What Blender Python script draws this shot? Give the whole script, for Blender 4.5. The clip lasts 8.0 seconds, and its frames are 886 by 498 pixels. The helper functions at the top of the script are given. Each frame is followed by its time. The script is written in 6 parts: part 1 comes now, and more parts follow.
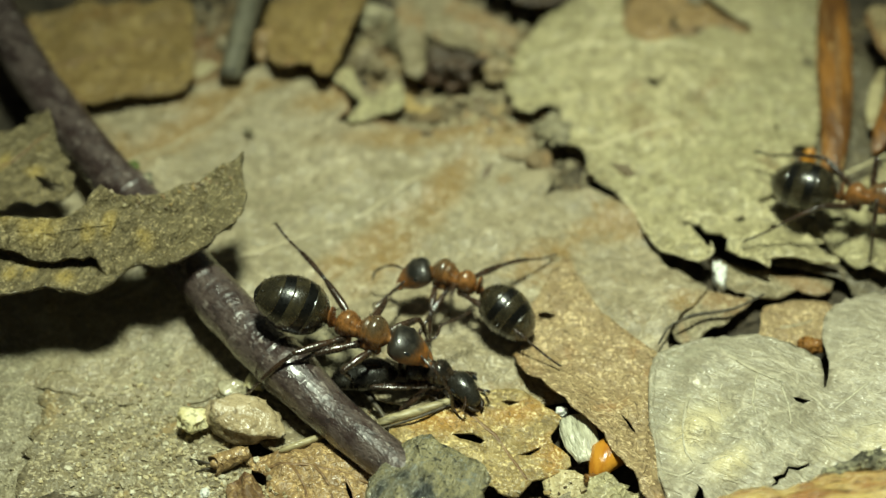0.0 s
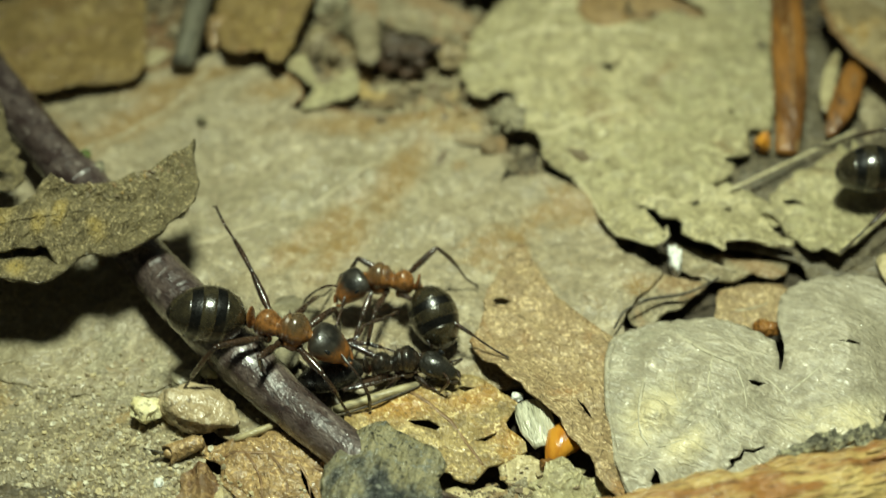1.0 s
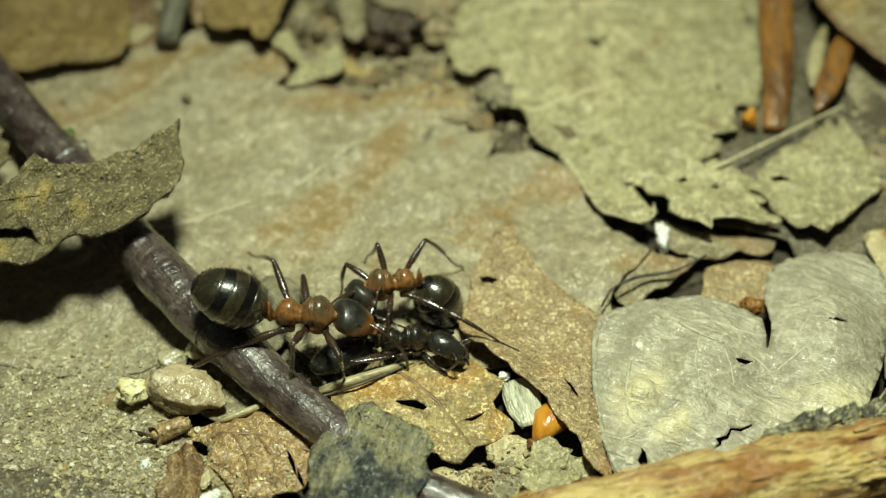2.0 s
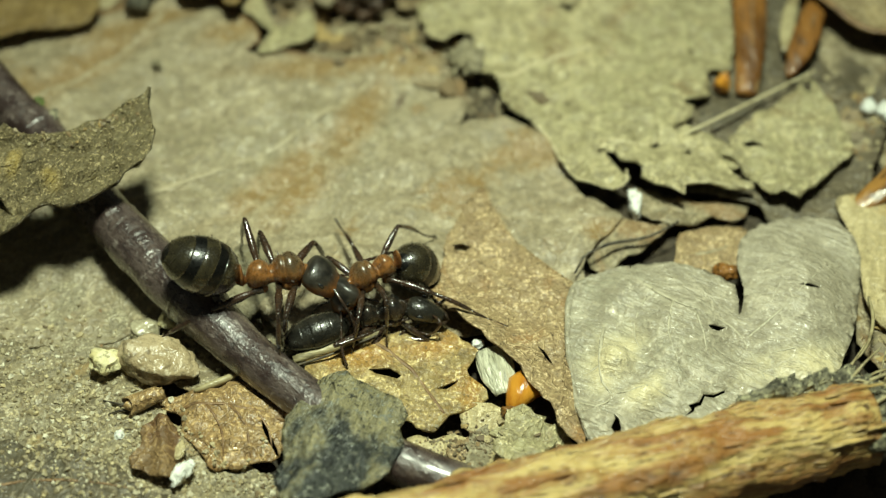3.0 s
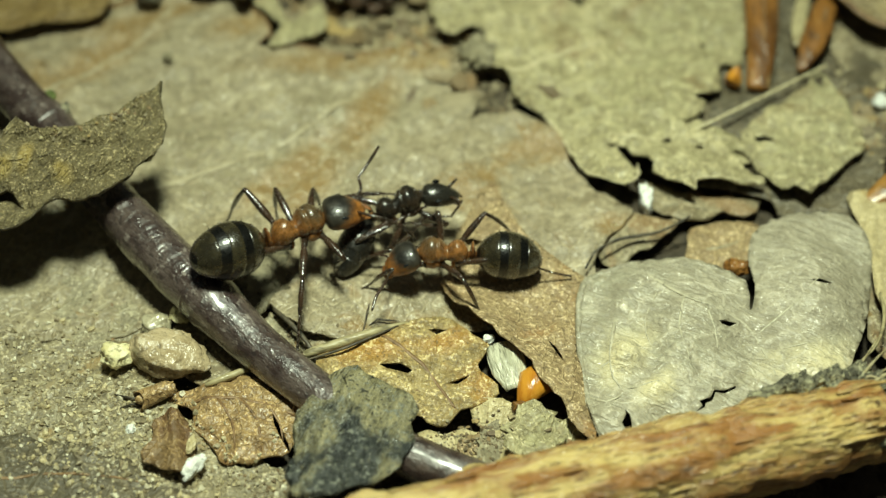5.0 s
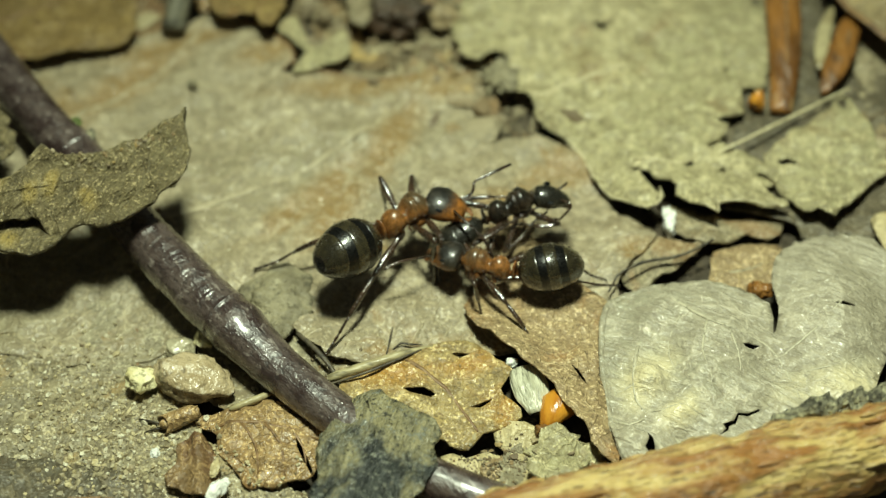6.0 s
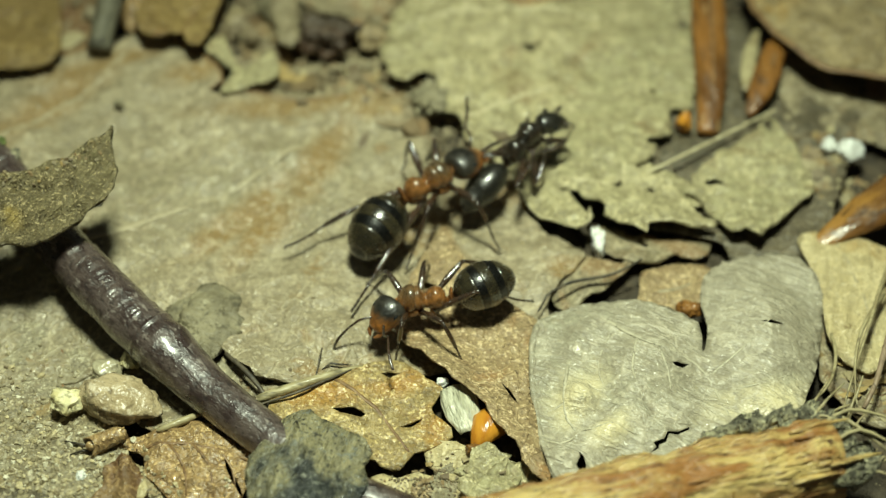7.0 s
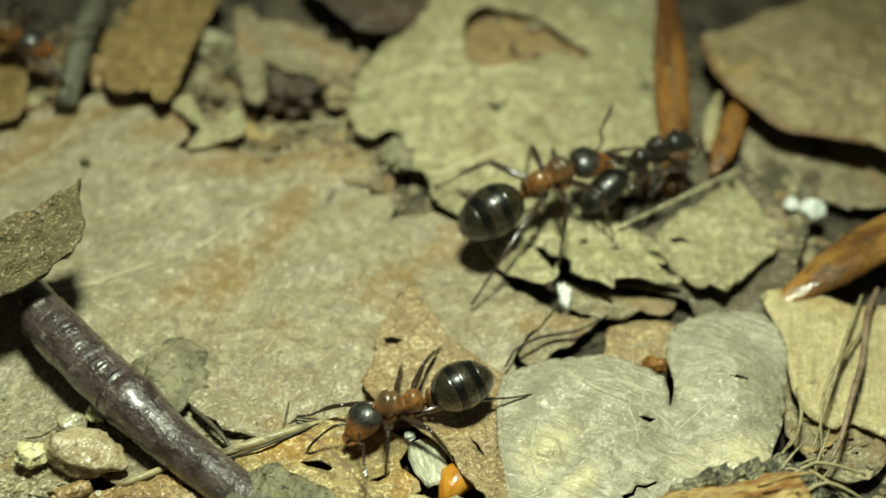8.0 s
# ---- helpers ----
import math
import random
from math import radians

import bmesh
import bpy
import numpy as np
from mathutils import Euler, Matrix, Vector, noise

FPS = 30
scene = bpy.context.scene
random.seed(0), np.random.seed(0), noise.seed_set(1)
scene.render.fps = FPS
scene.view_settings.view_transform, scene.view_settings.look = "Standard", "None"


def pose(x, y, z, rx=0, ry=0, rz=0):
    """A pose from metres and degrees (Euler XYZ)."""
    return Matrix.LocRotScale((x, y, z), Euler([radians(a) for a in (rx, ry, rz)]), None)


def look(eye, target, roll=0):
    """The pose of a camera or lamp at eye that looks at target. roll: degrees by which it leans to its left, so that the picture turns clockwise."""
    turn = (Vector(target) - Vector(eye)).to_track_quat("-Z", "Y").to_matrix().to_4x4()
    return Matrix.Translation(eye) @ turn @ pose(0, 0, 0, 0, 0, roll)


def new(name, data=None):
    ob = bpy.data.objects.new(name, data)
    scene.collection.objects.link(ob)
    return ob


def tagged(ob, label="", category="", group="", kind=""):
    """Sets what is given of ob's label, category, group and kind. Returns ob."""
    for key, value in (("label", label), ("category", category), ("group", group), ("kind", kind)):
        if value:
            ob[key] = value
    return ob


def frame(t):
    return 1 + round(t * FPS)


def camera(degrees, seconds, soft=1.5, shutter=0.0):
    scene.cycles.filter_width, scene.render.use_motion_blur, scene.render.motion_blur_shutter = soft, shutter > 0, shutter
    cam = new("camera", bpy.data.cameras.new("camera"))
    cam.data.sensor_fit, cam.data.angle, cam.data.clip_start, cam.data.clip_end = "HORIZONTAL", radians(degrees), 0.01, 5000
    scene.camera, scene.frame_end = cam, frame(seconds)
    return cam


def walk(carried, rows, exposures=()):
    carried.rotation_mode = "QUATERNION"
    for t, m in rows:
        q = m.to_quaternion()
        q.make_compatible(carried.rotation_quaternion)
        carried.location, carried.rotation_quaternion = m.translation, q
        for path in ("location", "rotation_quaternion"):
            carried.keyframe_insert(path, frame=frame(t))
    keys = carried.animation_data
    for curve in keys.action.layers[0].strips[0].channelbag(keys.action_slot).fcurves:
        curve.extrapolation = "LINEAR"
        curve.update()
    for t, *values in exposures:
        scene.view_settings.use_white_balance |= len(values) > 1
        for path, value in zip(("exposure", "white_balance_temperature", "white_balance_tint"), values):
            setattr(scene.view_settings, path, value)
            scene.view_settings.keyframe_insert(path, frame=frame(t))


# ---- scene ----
from mathutils.bvhtree import BVHTree
from mathutils.geometry import delaunay_2d_cdt

MM = 0.001  # plan numbers below are in millimetres

# ---------------------------------------------------------------- camera
cam = camera(30, 8.0, soft=1.25, shutter=0.4)
cam.data.dof.use_dof = True
cam.data.dof.focus_distance = 0.0566
cam.data.dof.aperture_fstop = 42
# seconds, eye and target in millimetres, roll
PATH = [
    (0, (-0.365, -39.929, 46.665), (-2.976, 1.607, 2.067), -1.08),
    (0.3, (-0.129, -40.019, 46.611), (-3.403, 1.752, 2.278), -2.01),
    (0.5, (0.001, -40.076, 46.586), (-2.869, 1.661, 2.192), -1.52),
    (0.8, (0.019, -39.956, 46.420), (-1.658, 1.873, 2.052), -0.52),
    (1, (0.016, -39.887, 46.321), (-1.301, 1.479, 1.508), -0.31),
    (1.2, (0.035, -39.786, 46.348), (-0.894, 1.103, 1.091), -0.00),
    (2.3, (0.106, -39.283, 46.587), (-0.722, 0.949, 0.743), -0.20),
    (2.5, (0.122, -39.217, 46.657), (-0.487, 0.697, 0.532), -0.11),
    (2.8, (0.110, -39.092, 46.663), (0.160, 0.293, 0.082), 0.75),
    (3, (0.095, -39.031, 46.701), (0.212, 0.200, -0.010), 0.63),
    (3.3, (0.039, -38.963, 46.766), (0.235, 0.055, -0.123), 0.84),
    (3.5, (-0.007, -38.939, 46.833), (0.232, -0.091, -0.196), 0.72),
    (4, (0.045, -38.970, 46.832), (-0.332, 0.050, -0.054), -0.01),
    (4.2, (0.031, -38.944, 46.820), (-0.298, 0.028, -0.106), 0.19),
    (5.3, (-0.070, -38.888, 46.863), (-0.223, 0.033, -0.107), 0.46),
    (5.5, (-0.091, -38.902, 46.898), (-0.494, 0.165, 0.052), -0.04),
    (5.8, (0.141, -39.008, 46.878), (-1.117, 0.537, 0.449), -0.97),
    (6, (0.288, -39.072, 46.857), (-1.049, 0.611, 0.549), -1.08),
    (6.3, (0.274, -39.122, 46.749), (-0.459, 1.075, 0.872), -0.31),
    (6.5, (0.271, -39.148, 46.670), (0.027, 1.238, 0.954), 0.09),
    (6.8, (0.116, -39.212, 46.557), (1.096, 1.413, 1.064), 1.46),
    (7, (0.032, -39.245, 46.469), (1.537, 1.290, 0.910), 1.91),
    (7.3, (-0.312, -39.401, 46.367), (2.060, 1.480, 1.155), 3.10),
    (7.5, (-0.552, -39.523, 46.313), (2.270, 1.753, 1.488), 3.42),
    (7.8, (-0.569, -39.804, 46.092), (2.232, 2.337, 2.078), 3.27),
    (8, (-0.578, -39.988, 45.942), (2.719, 2.655, 2.448), 3.82),
]
walk(cam, [(t, look(Vector(e) * MM, Vector(g) * MM, r)) for t, e, g, r in PATH])

# ---------------------------------------------------------------- light
world = bpy.data.worlds.new("night_sky")
scene.world = world
world.use_nodes = True
world.node_tree.nodes["Background"].inputs[0].default_value = (0.55, 0.6, 0.5, 1)
world.node_tree.nodes["Background"].inputs[1].default_value = 0.054
scene.view_settings.exposure = 0.0

torch = bpy.data.lights.new("torch", "SPOT")
torch.energy = 0.615
torch.color = (0.85, 0.97, 0.72)
torch.shadow_soft_size = 0.008
torch.spot_size = radians(50)
torch.spot_blend = 1.0
lamp = new("torch", torch)
lamp.matrix_world = look((0.000, 0.001, 0.094), (0.0010, -0.0048, 0.0))


# ---------------------------------------------------------------- materials
def nodes_of(name):
    m = bpy.data.materials.new(name)
    m.use_nodes = True
    n = m.node_tree.nodes
    return m, n, m.node_tree.links, n["Principled BSDF"]


def tex_coord(n, l, scale=1.0, seed=0.0, stretch=(1, 1, 1), turn=0.0):
    tc, mp, vr = n.new("ShaderNodeTexCoord"), n.new("ShaderNodeMapping"), n.new("ShaderNodeVectorRotate")
    vr.rotation_type = "Z_AXIS"
    vr.inputs["Angle"].default_value = radians(-turn)
    l.new(tc.outputs["Object"], vr.inputs["Vector"])
    l.new(vr.outputs["Vector"], mp.inputs["Vector"])
    mp.inputs["Scale"].default_value = [1000 * scale * s for s in stretch]
    mp.inputs["Location"].default_value = (seed * 3.7, seed * 1.3, seed * 2.1)
    return mp.outputs["Vector"]


def noise_tex(n, l, vec, scale, detail=5, rough=0.6, distort=0.0):
    t = n.new("ShaderNodeTexNoise")
    l.new(vec, t.inputs["Vector"])
    t.inputs["Scale"].default_value, t.inputs["Detail"].default_value = scale, detail
    t.inputs["Roughness"].default_value, t.inputs["Distortion"].default_value = rough, distort
    return t.outputs["Fac"]


def ramp(n, l, fac, lo, hi, a=0.0, b=1.0):
    r = n.new("ShaderNodeMapRange")
    l.new(fac, r.inputs["Value"])
    r.inputs["From Min"].default_value, r.inputs["From Max"].default_value = lo, hi
    r.inputs["To Min"].default_value, r.inputs["To Max"].default_value = a, b
    r.interpolation_type = "SMOOTHSTEP"
    return r.outputs["Result"]


def mix(n, l, fac, a, b, how="MIX"):
    x = n.new("ShaderNodeMix")
    x.data_type, x.blend_type = "RGBA", how
    for sock, v in ((x.inputs[0], fac), (x.inputs[6], a), (x.inputs[7], b)):
        if hasattr(v, "links"):
            l.new(v, sock)
        else:
            sock.default_value = (*v, 1) if isinstance(v, tuple) else v
    return x.outputs[2]


def maths(n, l, op, a, b):
    x = n.new("ShaderNodeMath")
    x.operation = op
    for sock, v in zip(x.inputs, (a, b)):
        if hasattr(v, "links"):
            l.new(v, sock)
        else:
            sock.default_value = v
    return x.outputs[0]


def bump(n, l, bsdf, height, strength, dist):
    b = n.new("ShaderNodeBump")
    l.new(height, b.inputs["Height"])
    b.inputs["Strength"].default_value, b.inputs["Distance"].default_value = strength, dist * MM
    l.new(b.outputs["Normal"], bsdf.inputs["Normal"])


def leaf_material(name, light, dark, stain, seed=0, stain_at=0.56, veins=0.9, rough=0.55, relief=0.20, grit=0.5, gloss=0.5, streaks=(), net=1.0, grain=4.4, lay=None, swell=1.4, mottle=0.80):
    """Dead leaf: blotches, brown stains, dark specks, pale crumbs, a fine net of veins.
    streaks: stains that follow a vein, on the heart leaf also painted highlights, each x, y, turn in degrees, half
    length and half width in millimetres."""
    m, n, l, b = nodes_of(name)
    v = tex_coord(n, l, 1.0, seed)
    blotch = ramp(n, l, noise_tex(n, l, v, 0.45, 9, 0.72, 0.5), 0.38, 0.62)
    col = mix(n, l, blotch, dark, light)
    wide = ramp(n, l, noise_tex(n, l, v, 0.11, 3, 0.5), 0.35, 0.65)
    col = mix(n, l, wide, tuple(c * k for c, k in zip(dark, (0.98, 1.04, 1.05))), col)
    mid = ramp(n, l, noise_tex(n, l, v, 1.9, 6, 0.7), 0.36, 0.64)
    col = mix(n, l, mid, tuple(c * mottle for c in dark), col)
    broken = ramp(n, l, noise_tex(n, l, v, 1.3, 5, 0.7), 0.26, 0.47)
    st = ramp(n, l, noise_tex(n, l, v, 0.16, 7, 0.66, 0.8), stain_at, stain_at + 0.10)
    for x, y, turn, long, wide in streaks:
        tc, mp, sp = n.new("ShaderNodeTexCoord"), n.new("ShaderNodeMapping"), n.new("ShaderNodeSeparateXYZ")
        mp.vector_type = "TEXTURE"
        mp.inputs["Location"].default_value = (x * MM, y * MM, 0)
        mp.inputs["Rotation"].default_value = (0, 0, radians(turn))
        mp.inputs["Scale"].default_value = (long * MM, wide * MM, 1)
        l.new(tc.outputs["Object"], mp.inputs["Vector"])
        ln = n.new("ShaderNodeVectorMath")
        ln.operation = "LENGTH"
        flat = n.new("ShaderNodeVectorMath")
        flat.operation = "MULTIPLY"
        flat.inputs[1].default_value = (1, 1, 0)
        l.new(mp.outputs["Vector"], flat.inputs[0])
        l.new(flat.outputs["Vector"], ln.inputs[0])
        edge = maths(n, l, "ADD", ln.outputs["Value"], maths(n, l, "MULTIPLY", noise_tex(n, l, v, 0.8, 6, 0.7), 1.6))
        st = maths(n, l, "MAXIMUM", st, ramp(n, l, edge, 2.15, 1.0))
    col = mix(n, l, maths(n, l, "MULTIPLY", maths(n, l, "MULTIPLY", st, broken), 0.95), col, stain)
    vo = n.new("ShaderNodeTexVoronoi")
    vo.feature = "DISTANCE_TO_EDGE"
    wob = noise_tex(n, l, v, 0.9, 3)
    ws = n.new("ShaderNodeVectorMath")
    ws.operation = "SCALE"
    l.new(wob, ws.inputs["Scale"])
    ws.inputs[0].default_value = (1.5, 1.5, 1.5)
    wa = n.new("ShaderNodeVectorMath")
    l.new(v, wa.inputs[0])
    l.new(ws.outputs["Vector"], wa.inputs[1])
    l.new(wa.outputs["Vector"], vo.inputs["Vector"])
    vo.inputs["Scale"].default_value = veins
    lines = ramp(n, l, vo.outputs["Distance"], 0.0, 0.09, 1.0, 0.0)
    vfac = maths(n, l, "MULTIPLY", lines, ramp(n, l, noise_tex(n, l, v, 0.5, 3), 0.4, 0.62, 0.05 * net, 0.55 * net))
    col = mix(n, l, vfac, col, tuple(min(1, c * 1.3) for c in light))
    fine = maths(n, l, "ADD", maths(n, l, "MULTIPLY", noise_tex(n, l, v, grain * 1.8, 2, 0.6), 0.55), maths(n, l, "MULTIPLY", noise_tex(n, l, v, grain * 0.55, 4, 0.68), 0.45))
    if lay:
        along_v = tex_coord(n, l, 1.0, seed, (0.22, 1.0, 1.0), lay[0])
        folds = noise_tex(n, l, along_v, 3.4, 4, 0.6, 0.4)
        col = mix(n, l, ramp(n, l, folds, 0.54, 0.42, 0.0, 0.3), col, tuple(c * 0.55 for c in dark))
    col = mix(n, l, ramp(n, l, fine, 0.53, 0.61, 0.0, 0.95 * grit), col, tuple(min(1, c * 1.55 + 0.05) for c in light))
    col = mix(n, l, ramp(n, l, fine, 0.465, 0.37, 0.0, 0.9 * grit), col, tuple(c * 0.4 for c in dark))
    spots = noise_tex(n, l, v, 1.25, 5, 0.7)
    col = mix(n, l, ramp(n, l, spots, 0.63, 0.70, 0.0, 0.75), col, tuple(c * 0.45 for c in stain))
    l.new(col, b.inputs["Base Color"])
    l.new(ramp(n, l, fine, 0.40, 0.60, rough + 0.12, rough - 0.20), b.inputs["Roughness"])
    b.inputs["Specular IOR Level"].default_value = gloss
    h = maths(n, l, "ADD", maths(n, l, "MULTIPLY", lines, 0.16 * net), maths(n, l, "MULTIPLY", fine, 0.55))
    h = maths(n, l, "ADD", h, maths(n, l, "MULTIPLY", noise_tex(n, l, v, 0.8, 2, 0.5), swell))
    h = maths(n, l, "ADD", h, maths(n, l, "MULTIPLY", noise_tex(n, l, v, 2.2, 2, 0.5), 0.55 * min(1.0, swell)))
    if lay:
        h = maths(n, l, "ADD", h, maths(n, l, "MULTIPLY", folds, lay[1]))
    bump(n, l, b, h, 1.0, relief)
    return m


def plain_material(name, a, c, seed=0, scale=1.0, rough=0.5, relief=0.05, stretch=(1, 1, 1), gloss=0.5, speck=None, speck_at=0.62, fine=3.0, coat=0.0, turn=0.0):
    """Two-tone material with grain at two scales, for bark, stone, wood and shells; stretch and turn lay the grain."""
    m, n, l, b = nodes_of(name)
    v = tex_coord(n, l, 1.0, seed, stretch, turn)
    big = noise_tex(n, l, v, scale, 4, 0.6, 0.3)
    col = mix(n, l, ramp(n, l, big, 0.38, 0.62), a, c)
    f = noise_tex(n, l, v, scale * fine, 3, 0.6)
    col = mix(n, l, ramp(n, l, f, 0.47, 0.33, 0.0, 0.75), col, tuple(x * 0.4 for x in c))
    if speck:
        col = mix(n, l, ramp(n, l, noise_tex(n, l, v, scale * 2.2, 4, 0.65), speck_at, speck_at + 0.08), col, speck)
    l.new(col, b.inputs["Base Color"])
    l.new(ramp(n, l, f, 0.3, 0.7, min(1, rough + 0.12), max(0.05, rough - 0.12)), b.inputs["Roughness"])
    b.inputs["Specular IOR Level"].default_value = gloss
    b.inputs["Coat Weight"].default_value = coat
    b.inputs["Coat Roughness"].default_value = 0.2
    if relief:
        h = maths(n, l, "ADD", f, maths(n, l, "MULTIPLY", big, 1.6))
        bump(n, l, b, h, 1.0, relief)
    return m


TAN_LEAF = leaf_material("tan_leaf", (0.400, 0.338, 0.222), (0.285, 0.233, 0.143), (0.245, 0.155, 0.056), 1, 0.57, swell=0.8, grit=0.44, relief=0.18, rough=0.46, net=0.95, grain=4.2, veins=1.25, mottle=0.78, streaks=[(-1.4, -1.7, 48, 3.4, 0.75), (-0.4, -2.2, 55, 2.6, 0.9), (1.5, 1.1, 70, 3.2, 0.95), (-3.8, 6.1, 30, 1.6, 0.8), (1.1, 4.4, 8, 4.6, 0.85), (-9.4, 4.6, 47, 4.6, 1.0), (3.8, 4.1, 13, 1.9, 0.6), (7.3, -0.4, 31, 1.0, 0.55), (-8.0, 6.6, 20, 3.0, 0.7)])
UNDER_LEAF = leaf_material("under_leaf", (0.36, 0.30, 0.185), (0.24, 0.19, 0.11), (0.27, 0.175, 0.085), 3, 0.54)
# brown leaf tone, darkened to carry the shade in the gap behind the bud scales
SHADE_BROWN_LEAF = leaf_material("shade_brown_leaf", (0.185, 0.15, 0.09), (0.10, 0.08, 0.048), (0.13, 0.075, 0.03), 4, 0.54)
GREY_LEAF = leaf_material("grey_leaf", (0.36, 0.315, 0.205), (0.25, 0.21, 0.13), (0.29, 0.175, 0.06), 5, 0.55, grit=0.65, relief=0.2, grain=5.2, swell=0.9)
PALE_LEAF = leaf_material("pale_leaf", (0.51, 0.44, 0.25), (0.37, 0.315, 0.17), (0.22, 0.15, 0.065), 9, 0.60, 1.7, grit=0.62, grain=4.4, swell=1.1, net=0.9, rough=0.46, mottle=0.66, relief=0.24)
# first streak is a yellow tint; the other two paint gloss highlights on blisters
HEART_LEAF = leaf_material("heart_leaf", (0.435, 0.388, 0.288), (0.345, 0.303, 0.215), (0.63, 0.545, 0.33), 13, 0.69, 0.55, 0.40, 0.12, grit=0.36, gloss=0.55, streaks=[(2.8, -2.4, 12, 2.8, 0.9), (-4.1, -2.1, 60, 1.5, 1.05), (-3.1, -3.5, 40, 1.0, 0.6)], net=1.1, grain=4.2, lay=(-28, 1.5), swell=0.6, mottle=0.86)
RUST_LEAF = leaf_material("rust_leaf", (0.44, 0.325, 0.175), (0.32, 0.22, 0.11), (0.30, 0.165, 0.06), 17, 0.52, 1.6, grit=0.85, grain=4.6, relief=0.2)
YELLOW_LEAF = leaf_material("yellow_leaf", (0.46, 0.35, 0.155), (0.32, 0.225, 0.088), (0.36, 0.185, 0.035), 21, 0.49, 2.6, grit=0.8, swell=1.0, rough=0.42, relief=0.22, net=0.45, mottle=0.62, streaks=[(-1.7, 0.9, 8, 1.8, 0.9), (0.9, 1.3, 20, 1.2, 0.6)])
OCHRE_LEAF = leaf_material("ochre_leaf", (0.60, 0.50, 0.285), (0.48, 0.385, 0.20), (0.40, 0.27, 0.10), 22, 0.64, 1.4, rough=0.46, grit=0.3, lay=(75, 1.0), swell=0.7, relief=0.14, mottle=0.86)
MUSTARD_LEAF = leaf_material("mustard_leaf", (0.34, 0.24, 0.085), (0.21, 0.135, 0.045), (0.20, 0.10, 0.03), 23, 0.56, 2.2, grit=0.4)
BROWN_LEAF = leaf_material("brown_leaf", (0.31, 0.20, 0.085), (0.18, 0.11, 0.048), (0.12, 0.06, 0.025), 25, 0.5, 1.2, swell=1.0)
ROUND_LEAF = leaf_material("round_leaf", (0.42, 0.325, 0.165), (0.27, 0.20, 0.10), (0.36, 0.21, 0.05), 26, 0.56, 0.8, grit=0.4, lay=(-25, 0.8))
ORANGE_LEAF = leaf_material("orange_leaf", (0.46, 0.315, 0.145), (0.31, 0.19, 0.08), (0.26, 0.125, 0.04), 27, 0.54, 1.8, rough=0.36, swell=0.9, grit=0.7, relief=0.2, gloss=0.7, mottle=0.65)
CURLED_LEAF = leaf_material("curled_leaf", (0.33, 0.265, 0.135), (0.18, 0.142, 0.070), (0.43, 0.315, 0.10), 29, 0.62, 2.4, 0.44, 0.32, grit=0.85, grain=7.0, net=0.0, lay=(66, 1.8), swell=0.5, streaks=[(-3.1, -0.7, 80, 0.8, 0.8), (-4.4, -0.3, 80, 0.5, 0.4), (-0.7, -0.5, 80, 0.6, 0.25), (-1.4, -0.9, 80, 0.4, 0.3), (0.6, -0.9, 70, 0.4, 0.4)])
BLACK_LEAF = leaf_material("black_leaf", (0.098, 0.100, 0.078), (0.032, 0.035, 0.033), (0.29, 0.255, 0.14), 33, 0.43, 1.0, 0.38, 0.26, grit=1.0, net=0.3, lay=(70, 1.3), swell=1.0, mottle=0.6)
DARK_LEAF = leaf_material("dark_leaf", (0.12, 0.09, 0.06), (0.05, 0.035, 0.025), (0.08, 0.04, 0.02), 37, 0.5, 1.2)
VEIN = plain_material("vein", (0.62, 0.55, 0.35), (0.50, 0.43, 0.26), 2, 1.5, 0.45, 0.04)
TAN_VEIN = plain_material("tan_vein", (0.415, 0.353, 0.232), (0.325, 0.272, 0.167), 5, 1.5, 0.5, 0.05)
GREY_VEIN = plain_material("grey_vein", (0.50, 0.455, 0.33), (0.40, 0.36, 0.255), 4, 1.5, 0.45, 0.04)
OLD_WOOD = plain_material("old_wood", (0.13, 0.12, 0.08), (0.06, 0.054, 0.036), 6, 1.0, 0.6, 0.15, (1, 0.2, 1))
RUSSET_VEIN = plain_material("russet_vein", (0.25, 0.15, 0.065), (0.17, 0.095, 0.04), 10, 1.5, 0.5, 0.04)
# soil tone taken extra dark, holding the shade of gaps between leaves
SOIL = plain_material("soil", (0.085, 0.065, 0.04), (0.035, 0.027, 0.017), 3, 0.5, 0.9, 0.25, speck=(0.24, 0.20, 0.12))
TWIG_BARK = plain_material("twig_bark", (0.098, 0.073, 0.064), (0.036, 0.022, 0.020), 7, 1.6, 0.34, 0.05, (0.6, 1, 1), gloss=0.7, speck=(0.21, 0.175, 0.155), speck_at=0.59, fine=4.5, coat=0.85, turn=-47)
WOOD = plain_material("split_wood", (0.59, 0.43, 0.165), (0.32, 0.145, 0.042), 11, 1.8, 0.36, 0.20, (0.16, 1, 1), speck=(0.11, 0.062, 0.03), speck_at=0.59, fine=3.6, turn=14)
BARK_GREY = plain_material("grey_bark", (0.27, 0.25, 0.165), (0.085, 0.078, 0.055), 12, 2.2, 0.7, 0.3, speck=(0.48, 0.45, 0.28), speck_at=0.53)
STRAW = plain_material("straw", (0.42, 0.36, 0.20), (0.26, 0.21, 0.11), 14, 1.0, 0.45, 0.05, (0.3, 1, 1))
ROOT = plain_material("rootlet", (0.10, 0.08, 0.05), (0.035, 0.028, 0.02), 15, 1.5, 0.55, 0.05)
ROOT_SKIN = plain_material("root_skin", (0.30, 0.215, 0.14), (0.18, 0.12, 0.075), 31, 1.2, 0.5, 0.06, (0.3, 1, 1), turn=-70)
WHITE_STONE = plain_material("white_stone", (0.80, 0.74, 0.46), (0.60, 0.52, 0.26), 16, 1.2, 0.5, 0.10)
